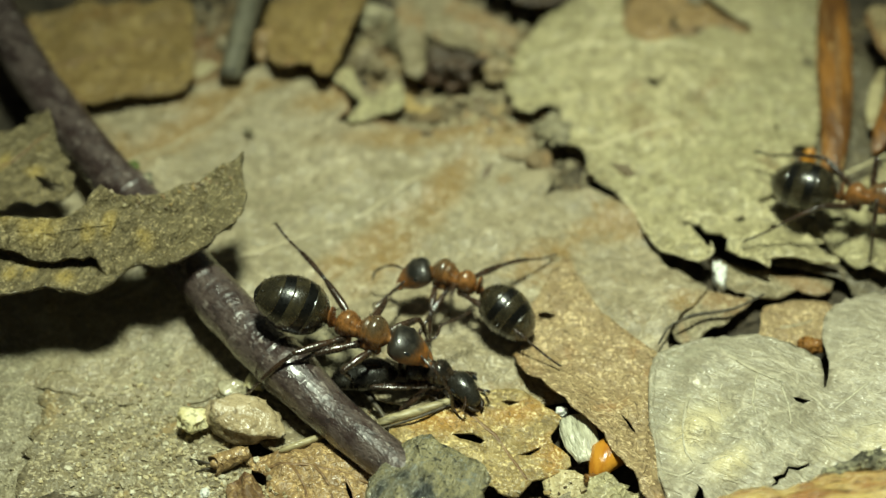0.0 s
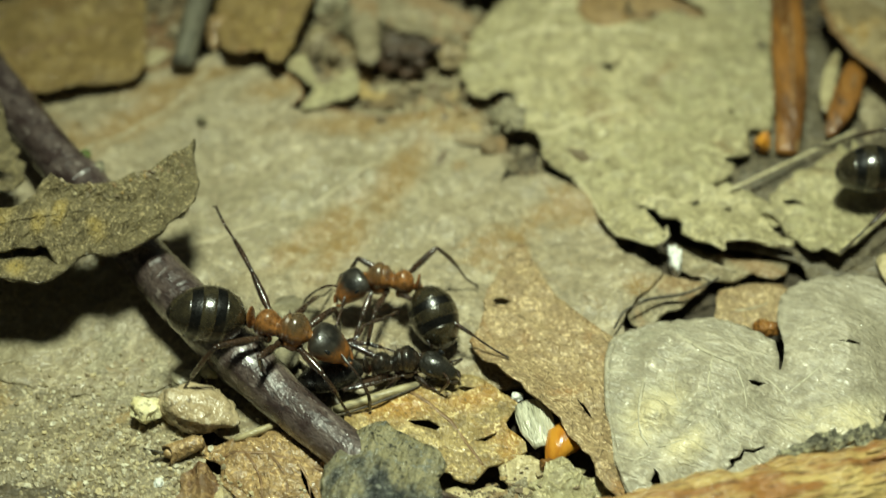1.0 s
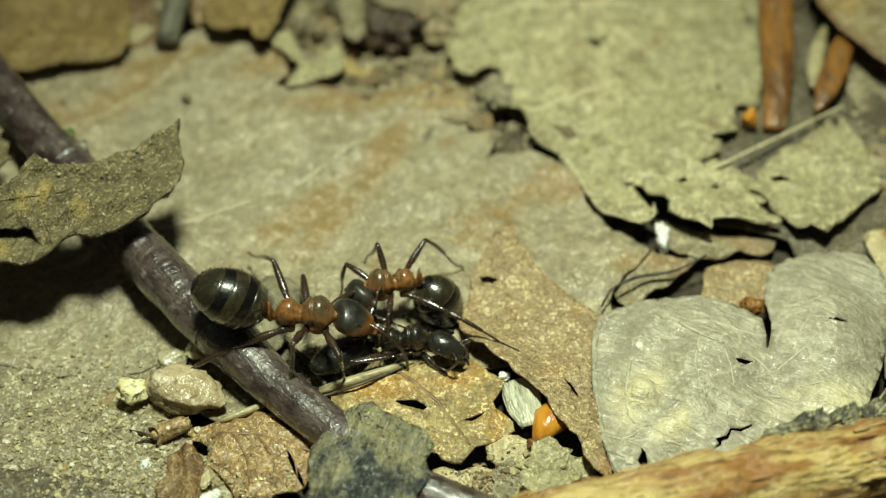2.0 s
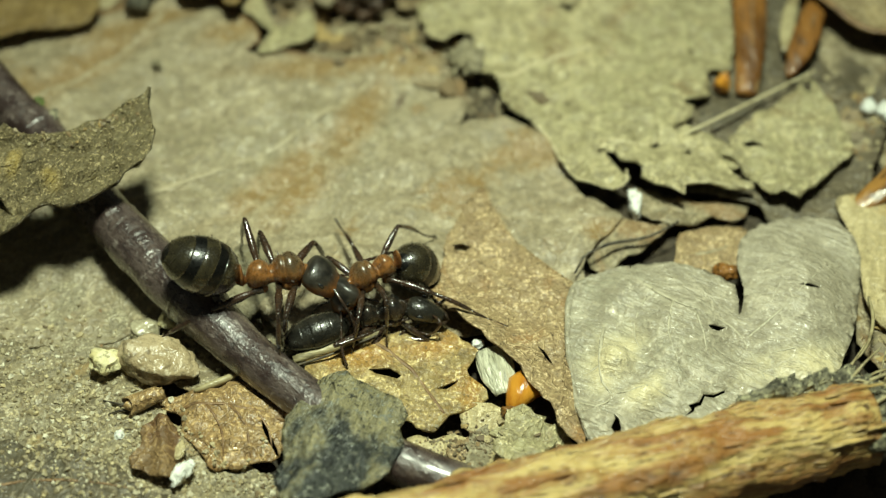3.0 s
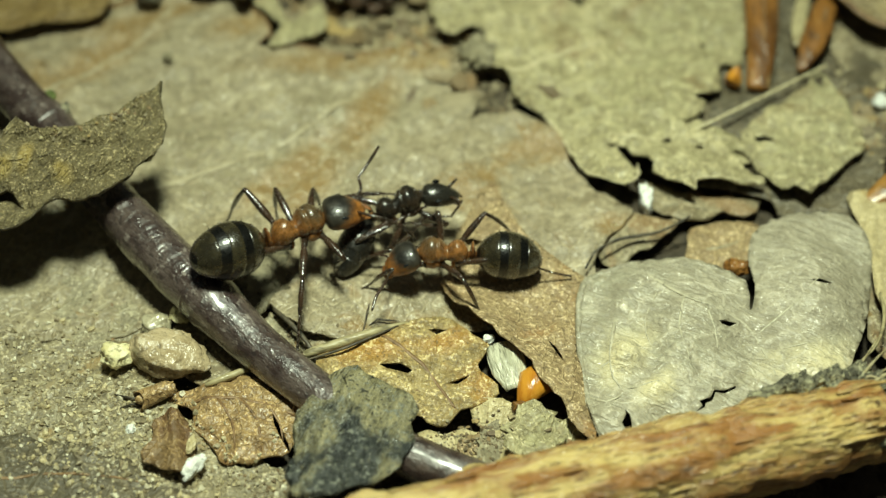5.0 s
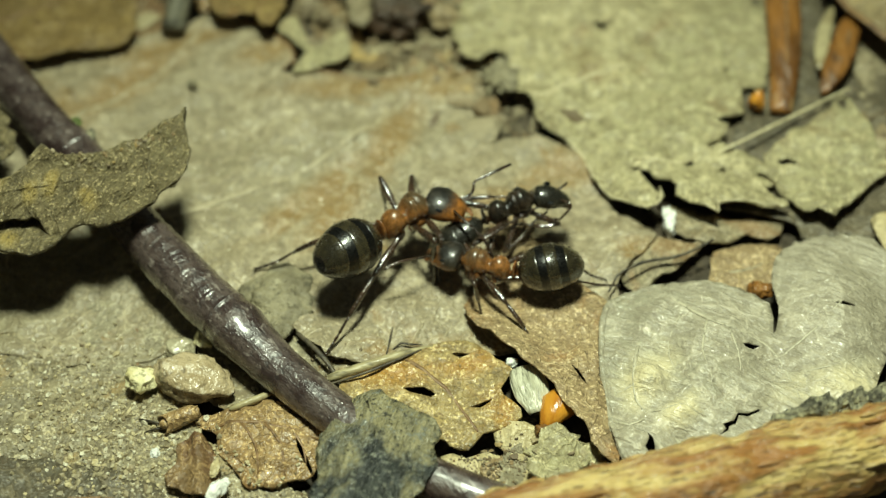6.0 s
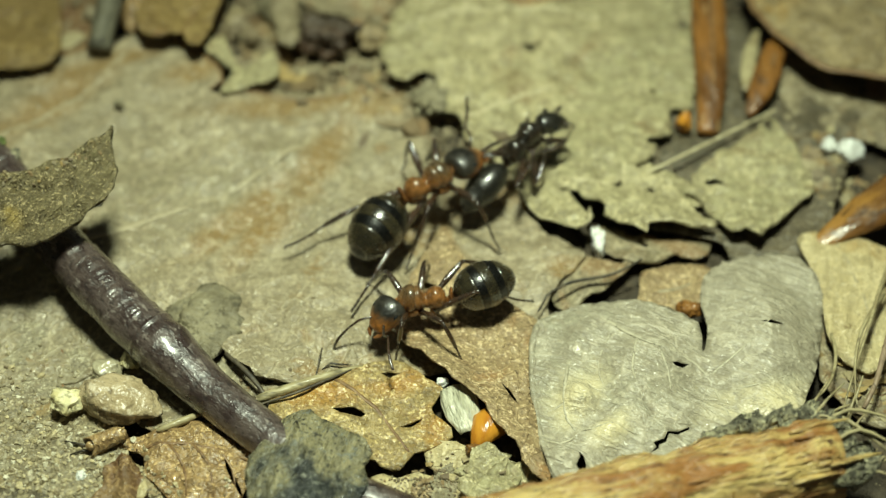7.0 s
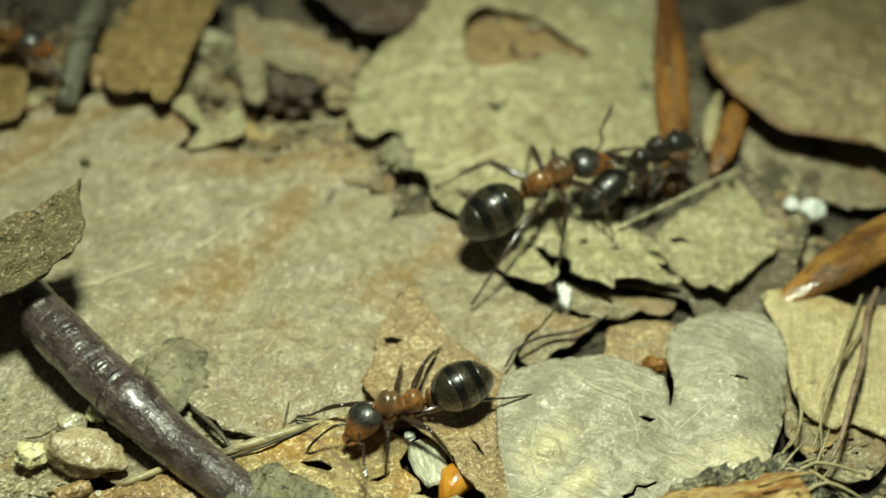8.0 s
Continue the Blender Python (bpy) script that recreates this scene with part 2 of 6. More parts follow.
CHALK = plain_material("chalk", (0.88, 0.90, 0.86), (0.72, 0.72, 0.66), 18, 1.5, 0.6, 0.08)
TAN_STONE = plain_material("tan_stone", (0.45, 0.355, 0.215), (0.31, 0.235, 0.13), 19, 0.9, 0.32, 0.14, gloss=0.6, speck=(0.60, 0.51, 0.36), speck_at=0.58)
GREY_STONE = plain_material("grey_stone", (0.265, 0.23, 0.14), (0.16, 0.137, 0.082), 20, 1.0, 0.6, 0.2, speck=(0.36, 0.32, 0.21))
CLEAR_STONE = plain_material("clear_stone", (0.44, 0.395, 0.265), (0.30, 0.26, 0.165), 22, 1.0, 0.25, 0.05, gloss=0.7)
AMBER = plain_material("amber_husk", (0.58, 0.26, 0.03), (0.42, 0.155, 0.016), 23, 1.2, 0.22, 0.03, (1, 0.3, 1), gloss=0.6)
HUSK = plain_material("pale_husk", (0.60, 0.58, 0.44), (0.36, 0.345, 0.24), 24, 2.2, 0.3, 0.10, (1, 0.18, 1), gloss=0.6)
BROWN_BARK = plain_material("brown_bark", (0.34, 0.17, 0.04), (0.12, 0.052, 0.014), 30, 0.8, 0.30, 0.08, (0.3, 1, 1), gloss=0.6, turn=30, coat=0.15)
SCALE = plain_material("bud_scale", (0.26, 0.115, 0.027), (0.12, 0.05, 0.012), 26, 1.2, 0.32, 0.08, (1, 0.15, 1), gloss=0.6, speck=(0.42, 0.27, 0.11))
MOSS = plain_material("moss", (0.13, 0.17, 0.04), (0.07, 0.09, 0.025), 28, 2.0, 0.8, 0.1)


SAND_BED = leaf_material("sand_bed", (0.35, 0.295, 0.18), (0.21, 0.172, 0.10), (0.31, 0.21, 0.08), 45, 0.53, 3.0, 0.46, 0.20, grit=0.85, net=0.2)


def grain_material(name, tones, rough):
    """Loose grains: each takes its own tone."""
    m, n, l, b = nodes_of(name)
    geo, cr = n.new("ShaderNodeNewGeometry"), n.new("ShaderNodeValToRGB")
    l.new(geo.outputs["Random Per Island"], cr.inputs["Fac"])
    while len(cr.color_ramp.elements) < len(tones):
        cr.color_ramp.elements.new(0.5)
    for i, (e, c) in enumerate(zip(cr.color_ramp.elements, tones)):
        e.position, e.color = i / (len(tones) - 1), (*c, 1)
    v = tex_coord(n, l)
    f = noise_tex(n, l, v, 5.0, 5, 0.7)
    l.new(mix(n, l, ramp(n, l, f, 0.5, 0.3, 0.0, 0.6), cr.outputs["Color"], (0.06, 0.045, 0.025)), b.inputs["Base Color"])
    b.inputs["Roughness"].default_value = rough
    bump(n, l, b, f, 0.8, 0.06)
    return m


SAND = grain_material("sand", [(0.26, 0.21, 0.12), (0.46, 0.40, 0.25), (0.34, 0.28, 0.165), (0.74, 0.69, 0.52), (0.30, 0.24, 0.14), (0.42, 0.36, 0.225), (0.60, 0.50, 0.28), (0.20, 0.155, 0.09)], 0.45)
CRUMB = grain_material("crumb", [(0.10, 0.075, 0.042), (0.24, 0.19, 0.11), (0.14, 0.10, 0.055), (0.36, 0.31, 0.20), (0.17, 0.13, 0.075), (0.26, 0.17, 0.075)], 0.7)
FLAKE = grain_material("flake", [(0.28, 0.22, 0.12), (0.44, 0.38, 0.22), (0.20, 0.12, 0.05), (0.36, 0.31, 0.20), (0.13, 0.09, 0.05), (0.42, 0.30, 0.12)], 0.6)


# ---------------------------------------------------------------- mesh helpers
def part(name, bm, material, parent=None, label=""):
    """Links a bmesh, in millimetres, as one mesh object under its thing or part."""
    me = bpy.data.meshes.new(name)
    bmesh.ops.scale(bm, vec=(MM, MM, MM), verts=bm.verts)
    bm.to_mesh(me)
    bm.free()
    for p in me.polygons:
        p.use_smooth = True
    me.materials.append(material)
    ob = new(name, me)
    ob.parent = parent
    return tagged(ob, label)


def thing(name, place, label, category, group="", kind="", turn=0.0):
    e = new(name)
    e.empty_display_size = 0.002
    e.matrix_world = pose(place[0] * MM, place[1] * MM, place[2] * MM, 0, 0, turn)
    return tagged(e, label, category, group, kind)


def spline(points, step, closed=False):
    """Catmull-Rom curve through points, sampled about every step millimetres."""
    p = [Vector(q) for q in points]
    out, k = [], len(p)
    for i in range(k if closed else k - 1):
        a, b, c, d = (p[(i + j) % k] if closed else p[min(max(i + j, 0), k - 1)] for j in (-1, 0, 1, 2))
        cnt = max(1, int((c - b).length / step))
        for s in range(cnt):
            t = s / cnt
            out.append(0.5 * (2 * b + (c - a) * t + (2 * a - 5 * b + 4 * c - d) * t * t + (3 * b - a - 3 * c + d) * t ** 3))
    if not closed:
        out.append(p[-1])
    return out


def inside(poly, q):
    """Which of the points q lie in the polygon."""
    x, y, hit = q[:, 0], q[:, 1], np.zeros(len(q), bool)
    for (ax, ay), (bx, by) in zip(poly, np.roll(poly, -1, 0)):
        with np.errstate(divide="ignore", invalid="ignore"):
            hit ^= ((ay > y) != (by > y)) & (x < (bx - ax) * (y - ay) / (by - ay) + ax)
    return hit


def fractal(x, y, z, scale):
    return noise.fractal(Vector((x * scale, y * scale, z)), 0.9, 2.1, 4)


def tube_mesh(points, radii, sides=12, rough=0.0, seed=0.0, caps=True, step=0.35, flat=1.0):
    """A tube along a curve; radii run evenly along it; rough: uneven surface."""
    line = spline(points, step)
    bm, rings, up = bmesh.new(), [], Vector((0, 0, 1))
    for i, q in enumerate(line):
        t = i / (len(line) - 1) * (len(radii) - 1)
        k = min(int(t), len(radii) - 2)
        r = radii[k] + (radii[k + 1] - radii[k]) * (t - k)
        ahead = (line[min(i + 1, len(line) - 1)] - line[max(i - 1, 0)]).normalized()
        side = ahead.cross(up)
        side = side.normalized() if side.length > 1e-3 else Vector((1, 0, 0))
        over, ring = side.cross(ahead), []
        for j in range(sides):
            a = 2 * math.pi * j / sides
            w = side * math.cos(a) + over * math.sin(a) * flat
            rr = r
            if rough:
                rr *= 1 + rough * noise.fractal((q + w * r) * 0.9 + Vector((seed, 0, 0)), 0.8, 2.2, 4)
            ring.append(bm.verts.new(q + w * rr))
        rings.append(ring)
    for a, b in zip(rings, rings[1:]):
        for j in range(sides):
            bm.faces.new((a[j], a[(j + 1) % sides], b[(j + 1) % sides], b[j]))
    if caps:
        bm.faces.new(rings[0][::-1])
        bm.faces.new(rings[-1])
    return bm


def ball(rx, ry, rz, at=(0, 0, 0), seg=14):
    bm = bmesh.new()
    bmesh.ops.create_uvsphere(bm, u_segments=seg, v_segments=seg // 2 + 2, radius=1)
    bmesh.ops.scale(bm, vec=(rx, ry, rz), verts=bm.verts)
    bmesh.ops.translate(bm, vec=at, verts=bm.verts)
    return bm


def joined(*meshes):
    out = bmesh.new()
    for b in meshes:
        me = bpy.data.meshes.new("piece")
        b.to_mesh(me)
        b.free()
        out.from_mesh(me)
        bpy.data.meshes.remove(me)
    return out


SHEETS = []  # leaf blades, on which loose grains come to rest


def leaf(name, outline, z, material, label, category="leaf", holes=(), ribs=(), relief=0.3, jag=0.16, curl=0.0, thick=0.10,
         grid=0.33, seed=0.0, shape=None, bow=0.35, group="leaf litter"):
    """A dead leaf from a coarse outline in the plan: torn rim, swells, holes that go through, midrib and veins as raised ribs.
    The outline may give heights too, through which a sloping plane is laid. curl: how far the rim turns up."""
    flat = np.array([p[:2] for p in outline], float)
    mid = flat.mean(0)
    if len(outline[0]) > 2:
        a = np.c_[np.ones(len(flat)), flat - mid]
        slope = np.linalg.lstsq(a, np.array([p[2] for p in outline], float), rcond=None)[0]
    else:
        slope = np.array([z, 0, 0])
    rnd = random.Random(int(seed * 10) + len(name))

    def torn(loop, amount):
        pts = spline([(p[0], p[1], 0) for p in loop], 0.28, True)
        return np.array([(q.x - mid[0] + amount * noise.fractal(Vector((q.x * 1.3, q.y * 1.3, seed)), 0.7, 2.3, 5),
                          q.y - mid[1] + amount * noise.fractal(Vector((q.x * 1.3, q.y * 1.3, seed + 9)), 0.7, 2.3, 5)) for q in pts])

    rim = torn(outline, jag)
    cuts = [torn(h, 0.10) for h in holes]
    lo, hi = rim.min(0), rim.max(0)
    gx, gy = np.meshgrid(np.arange(lo[0], hi[0], grid), np.arange(lo[1], hi[1], grid))
    pts = np.c_[gx.ravel(), gy.ravel()] + np.array([[rnd.uniform(-.15, .15), rnd.uniform(-.15, .15)] for _ in range(gx.size)]) * grid
    pts = pts[inside(rim, pts)]
    allp, edges = [Vector(p) for p in pts], []
    for loop in (rim, *cuts):
        o = len(allp)
        allp += [Vector(p) for p in loop]
        edges += [(o + i, o + (i + 1) % len(loop)) for i in range(len(loop))]
    vs, _, fs, *_ = delaunay_2d_cdt(allp, edges, [], 0, 1e-5)
    vs = np.array([tuple(p) for p in vs])
    fs = [f for f in fs if len(f) >= 3]
    cen = np.array([vs[list(f)].mean(0) for f in fs])
    keep = inside(rim, cen)
    for c in cuts:
        keep &= ~inside(c, cen)
    # distance to the rim, for the turned-up edge
    dist = np.min(np.hypot(vs[:, None, 0] - rim[None, ::2, 0], vs[:, None, 1] - rim[None, ::2, 1]), 1)

    def height(x, y, d=9.0):
        h = slope[1] * x + slope[2] * y + relief * fractal(x + mid[0], y + mid[1], seed, 0.16)
        h += (0.05 + 0.25 * relief) * fractal(x + mid[0], y + mid[1], seed + 4, 0.8)
        h += curl * math.exp(-d / 0.9) * (0.6 + 0.8 * noise.noise(Vector((x * 0.3, y * 0.3, seed))))
        return h + (shape(x, y) if shape else 0)

    base = thing(name, (mid[0], mid[1], slope[0]), label, category, group)
    bm = bmesh.new()
    verts = [bm.verts.new((x, y, height(x, y, d))) for (x, y), d in zip(vs, dist)]
    for f, k in zip(fs, keep):
        if k:
            bm.faces.new([verts[i] for i in f])
    bmesh.ops.delete(bm, geom=[v for v in bm.verts if not v.link_faces], context="VERTS")
    bmesh.ops.recalc_face_normals(bm, faces=bm.faces)
    if bm.faces and sum(f.normal.z for f in bm.faces) < 0:
        bmesh.ops.reverse_faces(bm, faces=bm.faces)
    bm.verts.index_update()
    SHEETS.append(([(v.co.x + mid[0], v.co.y + mid[1], v.co.z + slope[0]) for v in bm.verts], [[v.index for v in f.verts] for f in bm.faces]))
    blade = part("blade", bm, material, base)
    s = blade.modifiers.new("thickness", "SOLIDIFY")
    s.thickness, s.offset = thick * MM, -1
    if name == "dead_leaf" and not ribs:
        span = np.linalg.svd(flat - mid, full_matrices=False)
        reach = 0.72 * np.abs((flat - mid) @ span[2][0]).min() + 0.42 * np.abs((flat - mid) @ span[2][0]).max()
        ribs = [([tuple(mid + span[2][0] * reach * f + span[2][1] * 0.25 * (1 - f * f)) for f in (-0.8, -0.3, 0.3, 0.8)], 0.045, TAN_VEIN)]
    for i, rib in enumerate(ribs):
        line = spline([(p[0] - mid[0], p[1] - mid[1], 0) for p in rib[0]], 0.4)
        line = [Vector((q.x + (0.05 if rib[1] < 0.115 else 0.0) * noise.noise(q * 1.1), q.y + 0.03 * noise.noise(q * 1.3 + Vector((3, 1, 0))), height(q.x, q.y, min(math.hypot(q.x - e[0], q.y - e[1]) for e in rim)) - (0.05 if len(rib) < 3 or rib[1] > 0.1 else 0.25) * rib[1])) for q in line]
        if 0.115 < rib[1] < 0.15:  # a stiff stalk runs straight
            line = [line[0].lerp(line[-1], k / 12) + Vector((0, 0, 0.03)) for k in range(13)]
        part("rim" if rib[1] > 0.15 else "stalk" if rib[1] > 0.115 else "midrib" if rib[1] > 0.075 else "vein", tube_mesh(line, (rib[1] * 2.6, rib[1] * 1.6) if len(rib) > 2 and rib[2] is TAN_VEIN and rib[1] > 0.06 else (rib[1] * 1.5, rib[1] * 0.8) if rib[1] < 0.115 else (rib[1] * 0.8, rib[1] * 0.7) if rib[1] > 0.15 else (rib[1] * 0.55, rib[1] * 0.5), 8, 0.15, seed + i, step=0.3, flat=0.22 if len(rib) > 2 and rib[2] is TAN_VEIN else 0.55), VEIN if len(rib) < 3 else rib[2], base)
    return base


# ---------------------------------------------------------------- ground
def ground_height(x, y):
    near = math.exp(-(x * x + y * y) / 6000)
    return -0.8 + near * (0.35 * fractal(x, y, 3, 0.25) + 0.12 * fractal(x, y, 8, 1.1))


def make_ground():
    bm, n = bmesh.new(), 150
    line = [40 * math.sinh(7.6 * (i / n - 0.5) * 2) / math.sinh(1) * 0.55 for i in range(n + 1)]
    grid = [[bm.verts.new((x, y, ground_height(x, y))) for x in line] for y in line]
    for j in range(n):
        for i in range(n):
            bm.faces.new((grid[j][i], grid[j][i + 1], grid[j + 1][i + 1], grid[j + 1][i]))
    tagged(part("ground", bm, SOIL), "bare crumbly brown soil under the leaf litter", "soil", kind="structure")


make_ground()

# ---------------------------------------------------------------- leaves
leaf("oak_leaf", [(-20.47, 1.23), (-20.74, 7.51), (-18.89, 10.89), (-16.28, 12.06), (-13.33, 12.97), (-10.59, 14.08), (-9.34, 13.55), (-7.79, 12.16), (-7.42, 11.03), (-7.88, 10.34), (-7.17, 10.22), (-5.81, 10.57), (-3.70, 10.26), (-1.63, 10.69), (-0.24, 10.54), (0.58, 9.71), (1.19, 7.93), (0.91, 6.82), (0.65, 6.44), (1.59, 6.98), (3.37, 6.69), (4.45, 5.93), (5.43, 3.25), (6.75, 2.11), (6.70, 1.27), (5.47, -0.12), (4.96, -1.98), (1.89, -3.55), (-2.10, -4.10), (-4.89, -4.13), (-7.26, -2.13), (-9.59, -3.18), (-13.06, -4.23), (-18.25, -3.29)],
     0, TAN_LEAF, "large tan brown dead oak leaf with rusty stains along its veins", relief=0.55, seed=1, grid=0.28,
     ribs=[([(-15.62, 0.18), (-10.91, 2.76), (-6.37, 5.49), (-3.82, 7.71), (-2.08, 10.01)], 0.076, TAN_VEIN), ([(-19.12, 5.04), (-15.66, 8.21), (-12.82, 10.89), (-11.43, 12.99)], 0.065, TAN_VEIN), ([(-10.59, 14.08), (-9.34, 13.55), (-7.79, 12.16), (-7.42, 11.03), (-7.83, 10.38)], 0.06, RUSSET_VEIN), ([(-7.17, 10.22), (-5.81, 10.57), (-3.70, 10.26), (-1.63, 10.69), (-0.24, 10.54), (0.58, 9.71), (1.14, 8.02)], 0.06, RUSSET_VEIN)])
leaf("dead_leaf", [(-5.83, 10.49), (-5.24, 12.39), (-3.61, 13.22), (-1.22, 13.85), (0.46, 12.46), (1.16, 10.24), (-1.14, 8.89), (-4.35, 8.85)], -0.5, UNDER_LEAF, "tan dead leaf tucked under a larger oak leaf", seed=2)
leaf("dead_leaf", [(-21.62, 0.36), (-13.79, 0.18), (-10.92, -0.87), (-10.06, -2.96), (-11.27, -4.48), (-12.11, -6.90), (-13.82, -8.30), (-18.16, -8.58)], -0.3, GREY_LEAF, "grey brown dead leaf strewn with sand beside a twig", seed=3, relief=0.3, ribs=[([(-12.75, -0.30), (-12.38, -1.26), (-12.09, -2.56), (-11.89, -3.58), (-11.87, -4.57)], 0.07, RUSSET_VEIN)])
BLISTERS = [(-4.1, -2.1, 0.50, 0.50), (-3.1, -3.5, 0.30, 0.50), (-3.6, 0.8, 0.30, 0.70), (-2.8, -4.7, -0.25, 0.50), (-1.4, -0.7, 0.34, 1.60), (2.7, 0.9, 0.55, 2.00), (0.2, -1.6, -0.35, 0.90), (-4.9, -4.5, 0.25, 0.50), (-2.2, -2.6, 0.22, 0.60), (-3.4, -1.0, -0.2, 0.6), (2.6, -2.2, 0.25, 1.0)]  # x, y, height, width


def blistered(x, y):
    return sum(h * math.exp(-((x - a) ** 2 + (y - b) ** 2) / (w * w)) for a, b, h, w in BLISTERS)


leaf("heart_leaf", [(4.74, -2.11), (5.54, -1.45), (6.99, -1.09), (8.41, -1.10), (9.60, -1.35), (10.36, -1.86), (10.70, -2.45), (10.63, -3.36), (10.91, -2.55), (10.80, -0.99), (11.10, 0.22), (11.92, 1.05), (13.01, 1.43), (14.25, 1.36), (15.00, 0.81), (15.33, -0.40), (15.17, -1.72), (14.77, -3.51), (14.09, -5.12), (13.29, -6.55), (11.99, -7.71), (10.60, -8.29), (9.26, -8.65), (6.99, -9.00), (5.33, -8.80), (4.83, -7.69), (4.53, -5.83), (4.48, -3.89)],
     0.8, HEART_LEAF, "smooth grey heart-shaped dead leaf with two round lobes and torn holes", seed=4, relief=0.3, jag=0.05, curl=-0.45, shape=blistered, grid=0.24,
     holes=[[(9.49, -4.06), (9.70, -3.94), (10.09, -4.01), (9.83, -4.23), (9.59, -4.21)], [(8.36, -7.62), (8.60, -7.38), (8.50, -7.20), (8.84, -7.04), (9.10, -6.80), (9.42, -6.79), (9.88, -6.60), (9.90, -6.66), (9.42, -6.90), (9.12, -6.92), (8.88, -7.16), (8.68, -7.30), (8.64, -7.44)], [(5.89, -8.20), (6.01, -7.83), (5.99, -7.54), (6.16, -7.76), (6.16, -8.35), (6.01, -8.44)], [(12.73, -2.40), (13.14, -2.35), (13.72, -2.50), (13.21, -2.55)]],
     ribs=[([(6.93, -1.65), (8.30, -3.10), (9.86, -3.69), (10.71, -4.42), (11.27, -6.29)], 0.05, GREY_VEIN), ([(5.84, -3.97), (5.60, -5.63), (5.93, -6.73), (6.89, -7.65), (7.37, -8.10)], 0.045, GREY_VEIN), ([(4.69, -6.88), (5.38, -7.27), (5.91, -6.96)], 0.035, GREY_VEIN), ([(8.30, -3.10), (8.04, -4.40), (8.30, -5.84)], 0.03, GREY_VEIN), ([(10.71, -4.42), (12.10, -3.37), (13.52, -1.83)], 0.03, GREY_VEIN), ([(5.60, -5.63), (4.82, -5.87), (4.61, -5.39)], 0.03, GREY_VEIN), ([(6.98, -1.19), (5.58, -1.58), (4.82, -2.24), (4.60, -3.88), (4.65, -5.83), (4.92, -7.69), (5.30, -8.60)], 0.16, HEART_LEAF), ([(7.60, -2.40), (6.90, -3.90), (7.10, -5.30)], 0.025, GREY_VEIN), ([(9.00, -3.40), (9.30, -4.90), (9.00, -6.30)], 0.025, GREY_VEIN), ([(10.90, -5.00), (12.30, -5.00), (13.60, -4.40)], 0.03, GREY_VEIN), ([(6.10, -6.75), (7.10, -6.60), (8.00, -6.95)], 0.025, GREY_VEIN)])
RIM_LINE = [(-0.13, -2.30, 0.35), (1.08, -3.98, 0.80), (2.45, -5.42, 0.75), (3.76, -7.25, 0.60), (4.45, -8.35, 0.30)]  # x, y and lift of the raised rim
RUST_OUTLINE = [(1.60, 2.94), (2.26, 1.19), (3.17, -0.03), (4.17, -0.96), (4.95, -1.87), (4.58, -3.29), (4.57, -5.74), (5.04, -7.83), (4.81, -8.74)] + [p[:2] for p in RIM_LINE[::-1]] + [(0.11, -1.01), (0.47, 0.89), (1.32, 2.31)]
RUST_MID = np.mean(RUST_OUTLINE, 0)


def lifted(x, y):
    """Height that the raised rim adds, fading inwards."""
    q, best = Vector((x + RUST_MID[0], y + RUST_MID[1])), (9.0, 0.0)
    for a, b in zip(RIM_LINE, RIM_LINE[1:]):
        d = Vector(b[:2]) - Vector(a[:2])
        f = max(0.0, min(1.0, (q - Vector(a[:2])).dot(d) / d.length_squared))
        best = min(best, ((q - Vector(a[:2]) - d * f).length, a[2] + (b[2] - a[2]) * f))
    return best[1] * math.exp(-best[0] / 1.0)


leaf("rust_leaf", RUST_OUTLINE, 0.35, RUST_LEAF, "pointed reddish tan leaf fragment, one rim raised, across an oak leaf", seed=5, relief=0.25, shape=lifted, thick=0.07,
     ribs=[([(1.64, 2.83), (2.76, 0.10), (3.70, -2.79), (4.35, -6.22)], 0.05, RUST_LEAF)],
     holes=[[(3.52, -4.59), (3.82, -4.93), (4.03, -5.56), (3.81, -5.27)], [(0.52, 0.13), (0.89, 0.24), (1.26, 0.08), (0.99, -0.19), (0.64, -0.09)]])
leaf("yellow_leaf", [(-4.59, -5.57), (-4.06, -4.60), (-2.88, -4.34), (-1.31, -3.82), (-0.12, -3.56), (0.88, -4.29), (1.47, -4.78), (1.11, -5.51), (1.78, -6.64), (0.49, -7.40), (-0.08, -7.97), (-0.65, -7.87), (-1.14, -7.41), (-3.16, -6.98), (-4.13, -6.75)],
     0.3, YELLOW_LEAF, "small yellow brown leaf fragment with a thin midrib and split edges", seed=6, relief=0.3,
     ribs=[([(-2.29, -4.33), (-0.88, -5.53), (0.30, -7.28)], 0.06, RUSSET_VEIN)],
     holes=[[(-0.71, -4.01), (-0.31, -3.91), (0.01, -4.05), (-0.35, -4.18)], [(-0.09, -6.28), (0.49, -6.04), (0.87, -5.89), (0.39, -6.28)], [(-2.35, -5.55), (-1.66, -5.54), (-1.17, -5.82), (-1.36, -5.97), (-2.05, -5.78)]])
leaf("crumbled_leaf", [(1.92, -7.43), (2.60, -7.00), (3.46, -7.11), (3.92, -7.63), (3.71, -8.31), (2.94, -8.48), (2.20, -8.17)], 0.2, PALE_LEAF, "crumbled pale leaf fragment among soil", seed=7, jag=0.4, relief=0.6, grid=0.2)
leaf("crumbled_leaf", [(3.35, -7.80), (4.12, -7.56), (4.70, -8.17), (4.53, -9.02), (3.67, -9.43), (3.03, -8.86)], 0.1, PALE_LEAF, "crumbled pale leaf fragment beside a stick", seed=57, jag=0.4, relief=0.6, grid=0.2)
